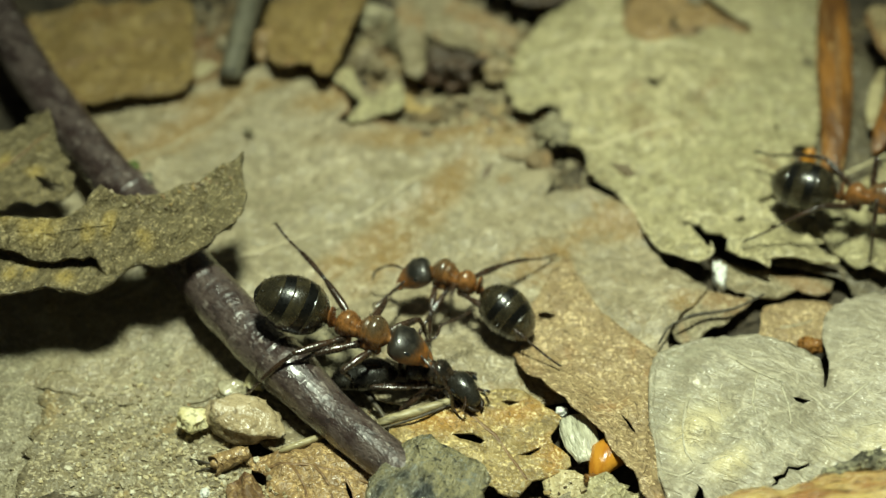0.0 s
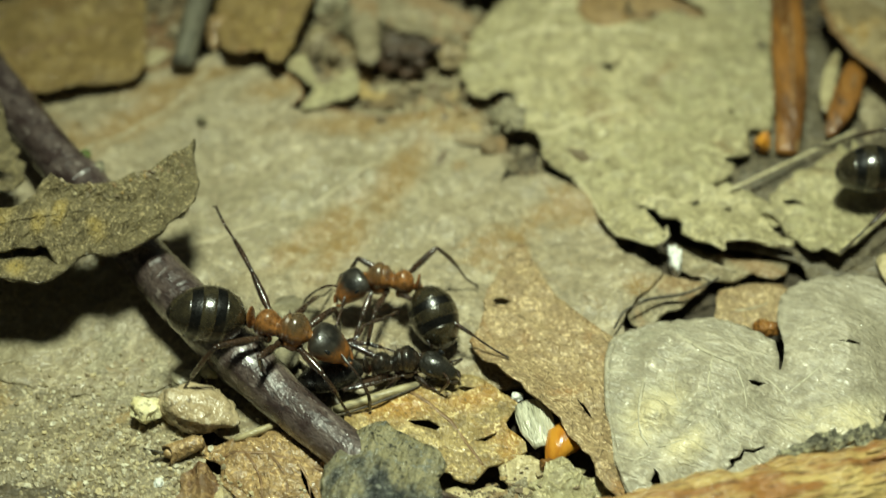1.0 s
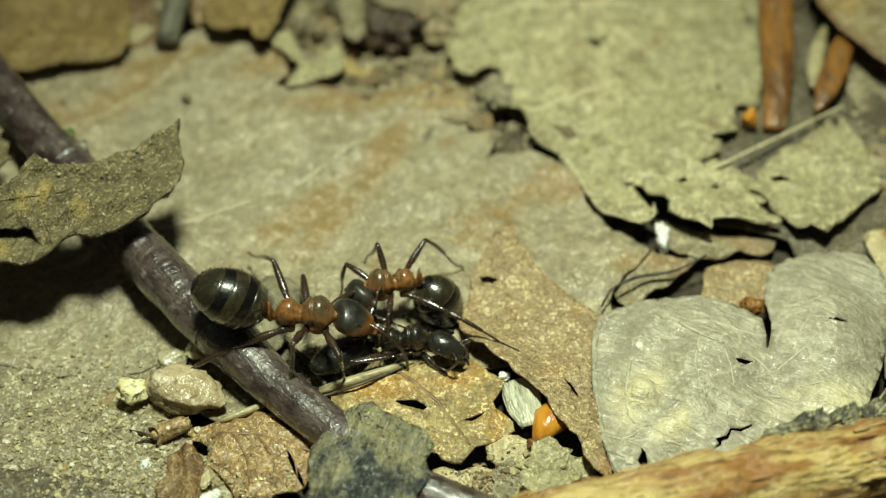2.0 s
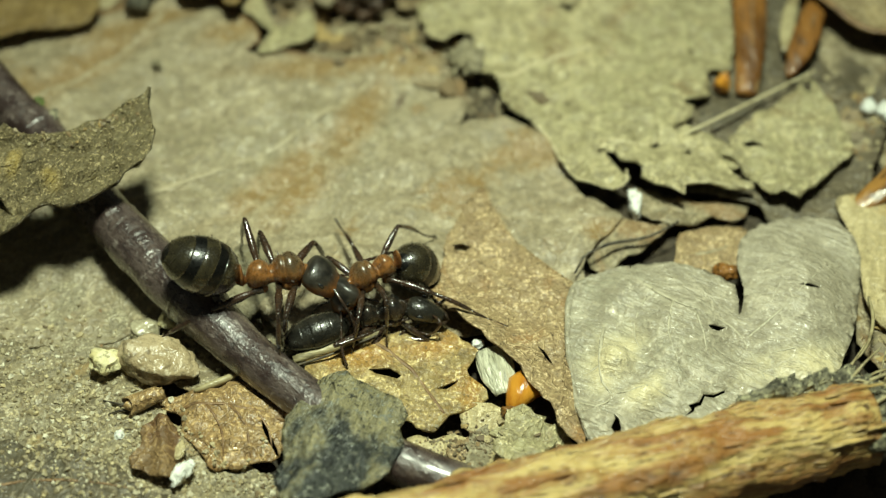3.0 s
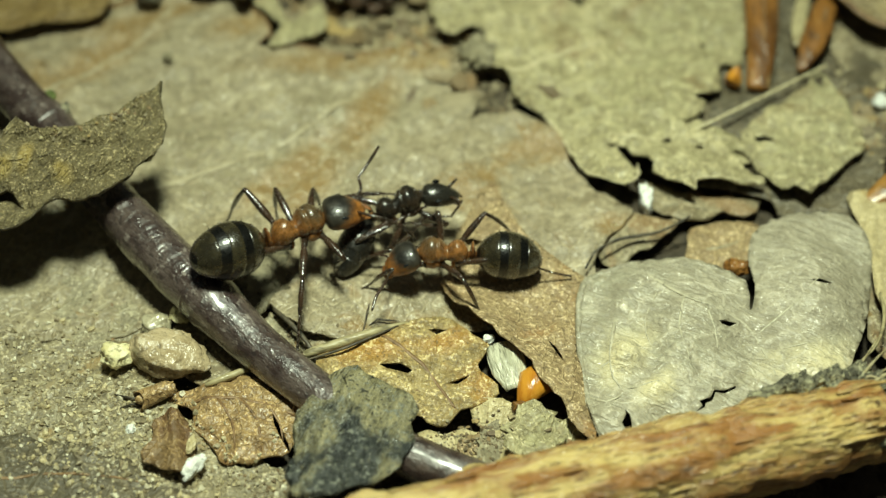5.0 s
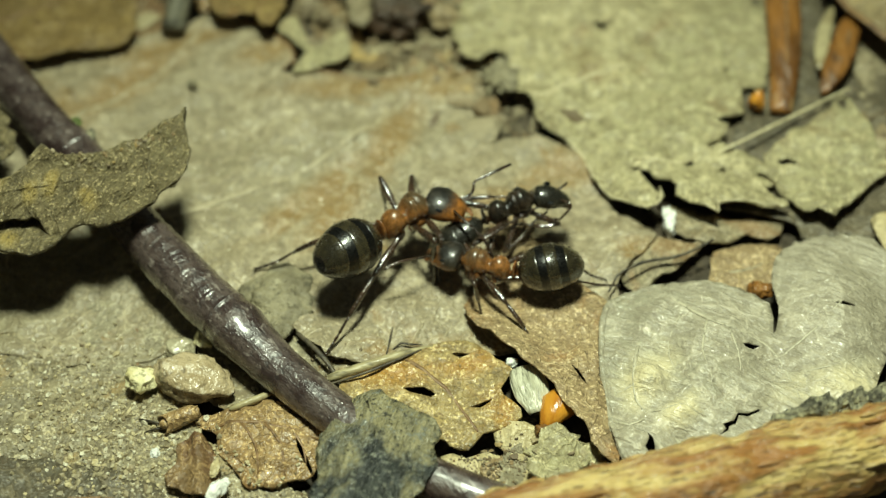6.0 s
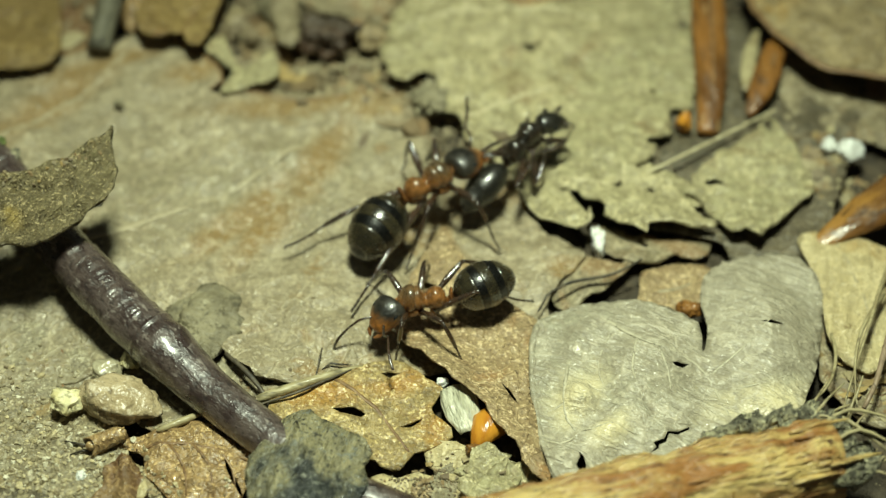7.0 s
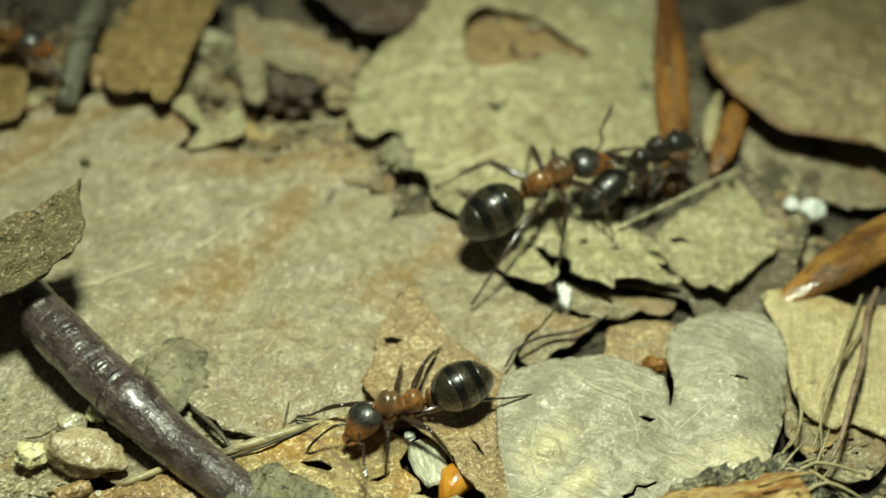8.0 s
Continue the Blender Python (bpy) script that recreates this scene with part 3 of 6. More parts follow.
leaf("crumbled_leaf", [(0.97, -7.87), (1.64, -7.64), (2.39, -8.20), (3.03, -8.97), (2.55, -9.75), (1.43, -9.65), (1.06, -8.77)], 0.0, GREY_LEAF, "crumbled grey leaf fragment among soil", seed=58, jag=0.45, relief=0.6, grid=0.2)
leaf("crumbled_leaf", [(1.05, -7.05), (1.75, -6.75), (2.35, -7.35), (2.20, -8.10), (1.50, -8.25), (0.95, -7.70)], 0.28, OCHRE_LEAF, "papery tan leaf scrap below a pale husk", seed=72, jag=0.4, relief=0.7, grid=0.18)
leaf("crumbled_leaf", [(2.05, -8.10), (2.75, -7.45), (3.60, -7.75), (4.00, -8.45), (3.55, -9.20), (2.55, -9.45), (1.95, -8.95)], 0.40, PALE_LEAF, "papery pale leaf scrap beside a stick", seed=73, jag=0.4, relief=0.7, grid=0.18)
leaf("crumbled_leaf", [(0.45, -8.35), (1.15, -8.05), (1.75, -8.60), (1.45, -9.45), (0.65, -9.35)], 0.22, RUST_LEAF, "crumbled reddish leaf scrap among soil", seed=74, jag=0.4, relief=0.7, grid=0.18)
leaf("dead_leaf", [(-9.60, -2.33), (-7.05, -3.70), (-5.34, -5.29), (-5.85, -6.49), (-7.58, -6.73), (-9.25, -5.56)], -0.12, UNDER_LEAF, "tan leaf scrap beneath a twig and pebbles", seed=59, relief=0.3, jag=0.3)
leaf("dead_leaf", [(-7.46, -1.74), (-5.99, -2.12), (-4.31, -2.88), (-3.83, -4.38), (-5.36, -5.38), (-6.84, -4.17)], -0.25, GREY_LEAF, "grey brown leaf scrap in crumbs beside a twig", seed=62, relief=0.35, jag=0.35)
leaf("leaf_strip", [(-0.87, -8.09), (0.94, -8.03), (2.55, -8.46), (2.25, -9.26), (0.56, -9.41), (-0.57, -9.03)], -0.05, OCHRE_LEAF, "pale tan leaf strip under a split yellow leaf", seed=63, relief=0.3, jag=0.25)
leaf("black_leaf", [(-4.07, -6.79), (-3.14, -6.50), (-2.36, -6.93), (-1.40, -7.45), (-0.88, -8.19), (-1.19, -8.68), (-1.08, -9.34), (-1.52, -10.21), (-2.04, -10.85), (-2.93, -11.18), (-4.34, -11.61), (-5.09, -11.10), (-4.91, -9.82), (-5.08, -8.73), (-4.58, -7.71)],
     1.5, BLACK_LEAF, "blackened grey rotting leaf piece lying over a twig", seed=8, ribs=[([(-3.51, -6.67), (-3.05, -8.48), (-3.65, -11.08)], 0.05, BLACK_LEAF)], relief=0.35, curl=-0.4, thick=0.2)
leaf("jagged_leaf", [(1.13, 11.32), (1.42, 10.19), (1.80, 9.17), (2.40, 8.63), (2.60, 7.68), (3.72, 6.75), (4.35, 5.93), (4.67, 4.70), (5.09, 3.90), (5.77, 3.21), (6.61, 2.70), (7.15, 3.05), (7.19, 3.69), (7.01, 4.19), (7.43, 4.07), (7.77, 3.64), (7.64, 3.14), (8.74, 2.47), (9.23, 2.25), (9.21, 2.76), (10.50, 2.83), (11.96, 2.95), (11.16, 3.58), (10.90, 4.22), (10.61, 4.75), (10.19, 5.35), (9.21, 5.46), (9.03, 5.91), (9.90, 6.50), (10.01, 6.94), (9.57, 7.49), (10.63, 7.66), (10.81, 8.52), (10.96, 9.40), (11.99, 10.26)] + [(12.77, 16.18), (13.19, 18.99), (12.51, 23.24), (9.19, 24.92), (3.81, 23.79), (2.29, 20.27), (0.88, 17.56), (-0.53, 14.81), (-0.91, 12.76), (-0.35, 11.14), (0.16, 11.02)],
     0.55, PALE_LEAF, "pale yellow jagged dead leaf raised above the litter", seed=9, relief=0.6, jag=0.20, curl=-0.32, grid=0.24, shape=lambda x, y: 0.10 * fractal(x * 1.3, y, 3.0, 0.9),
     holes=[[(4.44, 18.94), (5.42, 19.80), (7.27, 19.32), (8.55, 17.98), (9.66, 17.22), (9.45, 16.54), (8.29, 16.90), (7.24, 16.08), (5.20, 15.25), (4.24, 16.26), (4.10, 17.31)], [(4.90, 13.35), (5.40, 13.10), (5.84, 13.36), (5.44, 12.93), (5.38, 12.51)], [(6.39, 4.73), (6.73, 4.62), (7.05, 4.26), (7.51, 4.03), (7.69, 3.51), (7.31, 3.33), (6.92, 3.62), (6.70, 4.08)], [(10.13, 10.74), (10.47, 10.68), (10.32, 10.34)], [(5.95, 4.95), (6.20, 4.80), (6.45, 4.85), (6.30, 4.62)], [(8.10, 5.00), (8.45, 5.12), (8.62, 4.95), (8.35, 4.88)], [(4.85, 7.62), (5.05, 7.68), (5.08, 7.48)], [(9.30, 4.62), (9.62, 4.72), (9.78, 4.55), (9.50, 4.48)]],
     # the two pale ribs following the torn edge paint its rim highlight
     ribs=[([(-0.33, 14.06), (2.57, 15.17), (5.98, 15.19), (8.40, 14.89)], 0.07), ([(2.38, 8.83), (4.35, 10.00), (6.44, 10.53)], 0.08), ([(6.25, 5.31), (7.33, 5.08), (8.42, 5.15)], 0.05), ([(2.57, 15.17), (3.62, 17.86), (5.02, 21.22)], 0.05), ([(3.72, 6.75), (4.35, 5.93), (4.67, 4.70), (5.09, 3.90), (5.77, 3.21), (6.61, 2.70), (7.12, 3.05), (7.16, 3.69)], 0.045), ([(8.74, 2.50), (9.23, 2.29), (9.23, 2.78), (10.50, 2.86), (11.93, 2.97)], 0.035), ([(7.30, 7.10), (8.10, 6.20), (8.60, 5.20)], 0.03, TAN_VEIN), ([(5.40, 8.40), (6.30, 7.30), (6.80, 5.90)], 0.03, TAN_VEIN)])
leaf("leaf_scrap", [(8.85, 7.05), (10.11, 6.05), (11.29, 5.62), (11.70, 4.35), (10.75, 3.85), (9.53, 4.20), (8.80, 5.82)], 0.22, PALE_LEAF, "pale torn leaf scrap under a straight stalk", seed=71, jag=0.25, relief=0.3, grid=0.22)
leaf("torn_leaf", [(10.94, 4.71), (11.38, 5.62), (12.07, 6.45), (13.74, 7.74), (14.81, 8.80), (15.11, 8.39), (15.59, 6.91), (16.01, 5.27), (15.76, 4.55), (14.65, 3.46), (13.46, 2.27), (13.09, 2.69), (12.41, 2.66), (12.18, 3.29), (11.69, 3.87), (11.24, 4.45)],
     0.5, PALE_LEAF, "torn pale leaf fragment with a straight stalk", seed=10, jag=0.26, relief=0.5, grid=0.22, ribs=[([(8.86, 5.14), (11.44, 6.78), (15.12, 9.26)], 0.12)],
     holes=[[(11.72, 5.32), (12.17, 5.41), (12.53, 5.33), (12.44, 5.12), (11.85, 5.08)], [(14.45, 8.54), (14.86, 8.68), (14.65, 7.85)]])
# the shade of the gap is put into this leaf's colour
leaf("dead_leaf", [(9.14, 3.82), (8.98, 5.75), (10.05, 9.06), (11.15, 12.07), (12.71, 15.63), (18.91, 14.97), (19.15, 10.80), (17.76, 6.91), (16.33, 3.30), (14.34, 1.44), (13.05, 1.34), (12.03, 2.54)], -0.05, SHADE_BROWN_LEAF, "dull brown dead leaf under a torn leaf and its stalk", seed=51, relief=0.4, jag=0.3)
leaf("dead_leaf", [(7.06, 3.41), (8.75, 2.99), (11.34, 3.01), (11.91, 2.39), (10.14, 1.81), (9.36, 1.44), (8.01, 1.79)], -0.1, UNDER_LEAF, "dull tan rotting leaf in the gap under pale leaves", seed=52, relief=0.5, jag=0.3)
leaf("dead_leaf", [(5.57, -0.11), (5.82, 0.66), (6.89, 1.78), (8.16, 1.43), (8.86, 1.68), (8.25, 0.79), (7.03, -0.09), (6.15, -0.90)], -0.1, UNDER_LEAF, "tan leaf strip in the gap beneath other leaves", seed=11)
leaf("dead_leaf", [(8.91, 0.72), (9.41, 1.50), (11.02, 1.71), (11.83, 1.30), (11.46, -0.08), (8.88, -0.91)], -0.4, RUST_LEAF, "pinkish brown leaf scrap behind a heart-shaped leaf", seed=43)
leaf("dead_leaf", [(14.95, 2.35), (16.16, 2.75), (18.42, 1.99), (20.60, 1.35), (21.00, -2.60), (19.20, -4.60), (17.24, -3.75), (16.35, -3.90), (15.33, -2.47), (15.40, 0.24)], 0.35, OCHRE_LEAF, "smooth pale ochre dead leaf beside a grey heart-shaped leaf", seed=12, jag=0.08, relief=0.25, ribs=[([(16.30, 2.50), (16.95, -0.30), (17.05, -3.50)], 0.03, TAN_VEIN), ([(18.30, 1.90), (18.75, -1.00), (18.70, -4.00)], 0.03, TAN_VEIN)])
leaf("round_leaf", [(14.52, 16.88), (15.77, 17.72), (18.77, 19.05), (24.33, 20.94), (23.81, 8.40), (20.45, 10.02), (18.43, 10.49), (16.70, 11.32), (15.32, 13.09), (14.62, 14.94)], 1.6, ROUND_LEAF, "rounded grey brown leaf raised on its thick rim", seed=13, ribs=[([(14.59, 16.80), (14.66, 14.86), (15.35, 13.02), (16.73, 11.25), (18.47, 10.42), (20.44, 9.95)], 0.20, RUSSET_VEIN), ([(16.46, 17.34), (18.98, 14.69), (21.66, 12.54)], 0.07, TAN_VEIN), ([(18.17, 15.63), (19.67, 17.05), (21.78, 18.74)], 0.05, TAN_VEIN)], jag=0.04, relief=0.6)
leaf("brown_leaf", [(-22.22, 14.86), (-21.23, 16.06), (-18.43, 17.14), (-15.20, 17.44), (-14.46, 15.13), (-14.19, 11.82), (-16.12, 11.21), (-18.62, 10.60), (-20.82, 11.94)], 0.8, MUSTARD_LEAF, "yellow brown dead leaf behind a twig", seed=14, ribs=[([(-20.90, 12.30), (-18.30, 13.86), (-15.01, 16.27)], 0.06, RUSSET_VEIN)], relief=0.6)
leaf("mustard_leaf", [(-11.52, 16.64), (-10.81, 17.84), (-9.70, 20.34), (-6.58, 20.45), (-7.03, 17.97), (-7.66, 15.23), (-8.35, 12.26), (-9.36, 13.13), (-10.27, 12.92), (-11.05, 13.63)], 0.8, MUSTARD_LEAF, "mustard yellow dead leaf with curled rim", seed=15, ribs=[([(-7.67, 19.99), (-8.39, 16.74), (-9.03, 13.32)], 0.07, RUSSET_VEIN)], relief=0.5, curl=0.5)
leaf("brown_leaf", [(3.50, 21.18), (6.41, 22.14), (10.40, 19.74), (10.64, 16.91), (7.51, 15.26), (4.06, 15.16), (3.16, 17.86)], -0.1, ORANGE_LEAF, "dull brown dead leaf showing through a hole", seed=31)
leaf("leaf_strip", [(-5.95, 19.42), (-5.02, 19.33), (-4.46, 15.51), (-4.30, 13.27), (-5.04, 12.99), (-5.67, 15.66)], 0.5, UNDER_LEAF, "upright pale leaf strip at the back", seed=44)
leaf("leaf_strip", [(-4.75, 18.90), (-2.35, 18.18), (-0.22, 16.15), (-1.31, 15.20), (-3.74, 15.51), (-4.55, 16.33)], 0.3, UNDER_LEAF, "faded tan leaf strip at the back", seed=46)
# dark brown tone also stands for the shade at the back
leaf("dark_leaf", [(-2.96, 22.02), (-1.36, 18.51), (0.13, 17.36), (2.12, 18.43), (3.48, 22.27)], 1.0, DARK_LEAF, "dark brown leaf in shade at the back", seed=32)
leaf("dead_leaf", [(15.66, 13.50), (18.58, 13.40), (21.86, 11.67), (23.95, 9.11), (20.80, 7.70), (18.13, 8.30), (15.82, 9.94)], 0.0, UNDER_LEAF, "pale tan dead leaf behind orange bud scales", seed=33)
leaf("dead_leaf", [(-7.90, 16.69), (-6.01, 18.33), (-2.95, 18.04), (-0.91, 16.93), (-0.37, 15.04), (-1.82, 14.24), (-4.29, 14.90), (-6.69, 14.07)], -0.3, UNDER_LEAF, "faded grey tan leaf at the back of the litter", seed=34, relief=0.7, jag=0.4)
leaf("hooked_leaf", [(-8.29, 13.06), (-7.53, 13.55), (-6.62, 11.67), (-5.60, 12.88), (-5.05, 11.47), (-6.37, 10.39), (-7.42, 10.12), (-6.90, 11.42), (-7.58, 12.11)], 0.4, PALE_LEAF, "small hooked cream leaf scrap beside an oak leaf", seed=35)
leaf("dead_leaf", [(-14.90, 16.33), (-13.50, 17.16), (-12.92, 13.00), (-13.99, 12.06), (-14.79, 14.04)], -0.2, BROWN_LEAF, "dark brown leaf scrap between brown leaves", seed=36)
tagged(leaf("sand_patch", [(-17.13, -3.39), (-14.16, -4.36), (-12.01, -4.10), (-10.27, -5.31), (-9.52, -6.73), (-8.41, -8.10), (-6.64, -8.77), (-5.04, -10.08), (-4.89, -12.40), (-15.40, -12.47)], -0.15, SAND_BED, "sandy soil packed with fine pale grains", "sand", seed=42, relief=0.25, jag=0.4, group="soil"), kind="structure")
leaf("dead_leaf", [(-16.05, -8.70), (-13.63, -8.53), (-11.69, -8.89), (-10.39, -9.48), (-9.41, -10.30), (-8.11, -10.76), (-8.14, -12.19), (-15.34, -12.44)], 0.16, SHADE_BROWN_LEAF, "dull brown leaf half buried in sand", seed=61, relief=0.4, jag=0.3, ribs=[([(-15.37, -10.34), (-12.66, -9.89), (-10.02, -10.20)], 0.045, RUSSET_VEIN)])
leaf("orange_leaf", [(-9.54, -6.82), (-8.44, -6.34), (-6.91, -6.01), (-5.51, -6.47), (-4.79, -7.23), (-5.07, -8.72), (-6.61, -9.49), (-7.47, -9.32), (-8.12, -8.42), (-8.91, -7.28)], 0.14, ORANGE_LEAF, "crumpled orange brown leaf beside a twig", seed=37, relief=0.35, curl=-0.2, grid=0.13, jag=0.20, shape=lambda x, y: 0.30 - 0.05 * (x * x + y * y) + 0.05 * math.sin(10.0 * math.hypot(x - 1.2, y - 2.2) + 2 * noise.noise(Vector((x, y, 1)))), holes=[[(-5.90, -7.65), (-5.71, -7.88), (-5.41, -8.37), (-5.22, -8.91), (-5.32, -8.87), (-5.54, -8.37), (-5.84, -7.97)]], ribs=[([(-8.92, -7.05), (-7.19, -7.07), (-5.04, -7.58)], 0.05, RUSSET_VEIN), ([(-7.77, -7.08), (-7.20, -7.94), (-7.01, -9.07)], 0.04, RUSSET_VEIN), ([(-6.99, -7.12), (-6.35, -7.93), (-6.16, -9.06)], 0.04, RUSSET_VEIN), ([(-6.12, -7.24), (-5.59, -7.93), (-5.45, -8.60)], 0.035, RUSSET_VEIN)])
leaf("leaf_scrap", [(-9.90, -7.86), (-8.97, -7.62), (-8.60, -8.07), (-8.29, -9.58), (-8.79, -10.07), (-9.96, -9.65), (-10.17, -9.21), (-9.70, -8.76)], 0.12, BROWN_LEAF, "folded dull brown leaf scrap on sand", seed=38, curl=0.12, relief=0.4, grid=0.16, shape=lambda x, y: 0.45 * math.exp(-((x - 0.30 + 0.15 * y) / 0.28) ** 2) - 0.12 * x * x)
leaf("dead_leaf", [(-16.27, -7.74), (-14.42, -7.26), (-11.84, -7.69), (-10.15, -8.81), (-7.19, -9.88), (-4.53, -10.50), (-7.34, -12.22), (-15.82, -11.90)], -0.5, GREY_LEAF, "grey brown leaf under sand and crumbs", seed=39, relief=0.5)
leaf("dead_leaf", [(14.86, -0.03), (16.43, -0.69), (17.41, -2.15), (18.53, -4.68), (16.65, -6.14), (15.13, -4.69), (14.85, -2.68)], 0.0, UNDER_LEAF, "tan leaf scrap under dry fibres", seed=41)

leaf("curled_leaf", [(-21.06, 0.18, 4.90), (-18.65, 0.33, 4.90), (-16.28, 0.64, 4.90), (-15.39, 1.82, 4.90), (-14.93, 1.55, 4.90), (-14.01, 1.58, 4.90), (-12.27, 2.22, 4.90), (-11.35, 2.78, 4.90), (-10.80, 3.15, 4.85), (-10.40, 3.55, 4.80), (-10.42, 3.05, 4.70), (-10.16, 2.30, 4.30), (-10.19, 1.43, 4.10), (-10.72, 0.57, 3.80), (-11.56, -0.11, 3.60), (-12.77, -0.89, 3.50), (-13.78, -0.87, 3.50), (-14.51, -1.41, 3.40), (-15.43, -0.77, 3.50), (-17.00, -1.05, 3.50), (-18.70, -0.71, 3.50), (-21.25, -0.39, 3.50)], 3.0, CURLED_LEAF,
     "curled grey brown leaf rim with golden patches, raised over a twig", seed=16, relief=0.35, jag=0.10, thick=0.18, shape=lambda x, y: 0.10 - 0.022 * y * y + 0.04 * math.sin(7 * x + 2 * y) - 0.25 * math.exp(-((y - 0.25 - 0.03 * x * x * (x > 0)) / 0.22) ** 2) * (x < 2.6), grid=0.16,
     ribs=[([(-19.60, -0.20), (-17.20, -0.05), (-14.90, 0.30), (-12.90, 1.00)], 0.05, CURLED_LEAF)])
# unseen sheet added behind the ridge to block light and widen the shadow below
leaf("leaf_fold", [(-21.35, 0.35, 3.90), (-18.90, 0.50, 3.90), (-16.49, 0.76, 3.90), (-14.86, 0.88, 3.90), (-15.17, 2.26, 1.60), (-17.19, 1.96, 1.40), (-19.70, 1.63, 1.40), (-22.25, 1.48, 1.40)], 3.0, CURLED_LEAF, "back of a curled leaf folding down behind its ridge", seed=53, jag=0.05, relief=0.1, thick=0.15)
# front edge is the flap; its hidden back half is added to block light leaks
leaf("leaf_flap", [(-21.38, 1.50), (-19.29, 1.58), (-16.96, 1.52), (-14.49, 1.18), (-13.55, 0.20), (-14.04, -0.76), (-14.62, -1.75), (-15.41, -2.05), (-16.86, -1.84), (-18.37, -2.32), (-20.31, -2.61)], 3.3, CURLED_LEAF, "torn flap of grey brown leaf over deep shade", seed=18, jag=0.12, thick=0.15)
leaf("leaf_flake", [(-22.11, 5.73), (-20.46, 6.27), (-19.54, 6.63), (-19.45, 7.51), (-18.57, 7.31), (-17.98, 5.57), (-17.12, 4.04), (-17.11, 2.99), (-18.28, 2.44), (-21.16, 2.03)], 3.0, CURLED_LEAF, "crumbling grey leaf flake beside a twig", seed=17, jag=0.3, ribs=[([(-21.40, 3.60), (-19.60, 4.60), (-18.60, 6.40)], 0.05, RUSSET_VEIN)],
     holes=[[(-18.62, 3.99), (-17.92, 3.77), (-17.28, 3.28), (-17.81, 3.26)]])

# ---------------------------------------------------------------- twigs
def rod(name, points, radii, material, label, category, rough=0.1, sides=20, flat=1.0, seed=0.0, **k):
    mid = sum((Vector(p) for p in points), Vector()) / len(points)
    ob = part(name, tube_mesh([Vector(p) - mid for p in points], radii, sides, rough, seed, flat=flat, **k), material)
    ob.matrix_world = pose(*(mid * MM))
    return tagged(ob, label, category, "leaf litter")


def make_twig():
    path = [Vector(p) for p in [(-25.06, 18.54, 2.20), (-20.36, 10.93, 2.00), (-16.32, 5.61, 1.80), (-14.97, 4.21, 1.70), (-12.45, 0.97, 1.55), (-9.90, -1.92, 1.30), (-8.36, -3.38, 1.10), (-6.26, -5.46, 0.80), (-4.01, -7.38, 0.70), (-1.87, -9.10, 0.60), (1.11, -10.43, 0.50)]]
    mid = path[5]
    base = thing("twig", mid, "purple brown bark twig with ringed growth scars, lying over leaves", "twig", "leaf litter")
    pts = [p - mid for p in path]
    radii = (0.88, 0.86, 0.86, 0.86, 0.89, 0.95, 0.97, 0.81, 0.76, 0.76, 0.76)
    bm, rings, up, sides, run = bmesh.new(), [], Vector((0, 0, 1)), 44, 0.0

    def bump_of(u, lo, hi, soft=0.25):
        f = max(0.0, min(1.0, (u - lo) / soft)) * max(0.0, min(1.0, (hi - u) / soft))
        return f * f * (3 - 2 * f)

    samples = []
    for i in range(len(pts) - 1):
        seg = spline([pts[max(i - 1, 0)], pts[i], pts[i + 1], pts[min(i + 2, len(pts) - 1)]], 0.032 if 3 <= i <= 6 else 0.12)
        cuts = [k for k, q in enumerate(seg) if (q - pts[i]).length < 1e-6 or (q - pts[i + 1]).length < 1e-6]
        seg = seg[cuts[0]:cuts[-1]]
        samples += [(i + k / len(seg), q) for k, q in enumerate(seg)]
    for n, (u, q) in enumerate(samples):
        ahead = (samples[min(n + 1, len(samples) - 1)][1] - samples[max(n - 1, 0)][1]).normalized()
        run += (q - samples[max(n - 1, 0)][1]).length
        i = min(int(u), len(radii) - 2)
        f = u - i
        r = radii[i] + (radii[i + 1] - radii[i]) * f * f * (3 - 2 * f)
        wrinkled = bump_of(u, 4.15, 5.85, 0.35)
        swell = 0.07 * math.exp(-((u - 6.10) / 0.15) ** 2) + 0.045 * math.exp(-((u - 5.80) / 0.035) ** 2) + 0.05 * math.exp(-((u - 3.0) / 0.02) ** 2) + 0.035 * math.exp(-((u - 4.32) / 0.03) ** 2)
        side = ahead.cross(up).normalized()
        over, ring = side.cross(ahead), []
        for j in range(sides):
            a = 2 * math.pi * j / sides
            c, s = math.cos(a), math.sin(a)
            fold = noise.noise(Vector((run / 0.11 + 2.2 * noise.noise(Vector((c * 1.3, s * 1.3, run * 0.9))), c * 0.7, s * 0.7)))
            rr = r * (1 + 0.045 * noise.fractal((q + (side * c + over * s) * r) * 0.7, 0.8, 2.2, 3)) + swell + wrinkled * 0.036 * fold * (0.6 + 0.8 * noise.noise(Vector((run * 0.9, c, s + 4)))) + 0.008 * noise.noise(Vector((run * 2.0, c * 4, s * 4)))
            ring.append(bm.verts.new(q + (side * c + over * s) * rr))
        rings.append(ring)
    for a, b in zip(rings, rings[1:]):
        for j in range(sides):
            bm.faces.new((a[j], a[(j + 1) % sides], b[(j + 1) % sides], b[j]))
    bm.faces.new(rings[0][::-1])
    bm.faces.new(rings[-1])
    part("bark", bm, TWIG_BARK, base, "glossy purple brown bark with fine ring wrinkles")
    bud = Vector((-15.18, 5.39, 2.30)) - mid
    part("bud_scar", ball(0.26, 0.36, 0.14, bud - Vector((0, 0, 0.12))), MOSS, base, "small green bud scar")
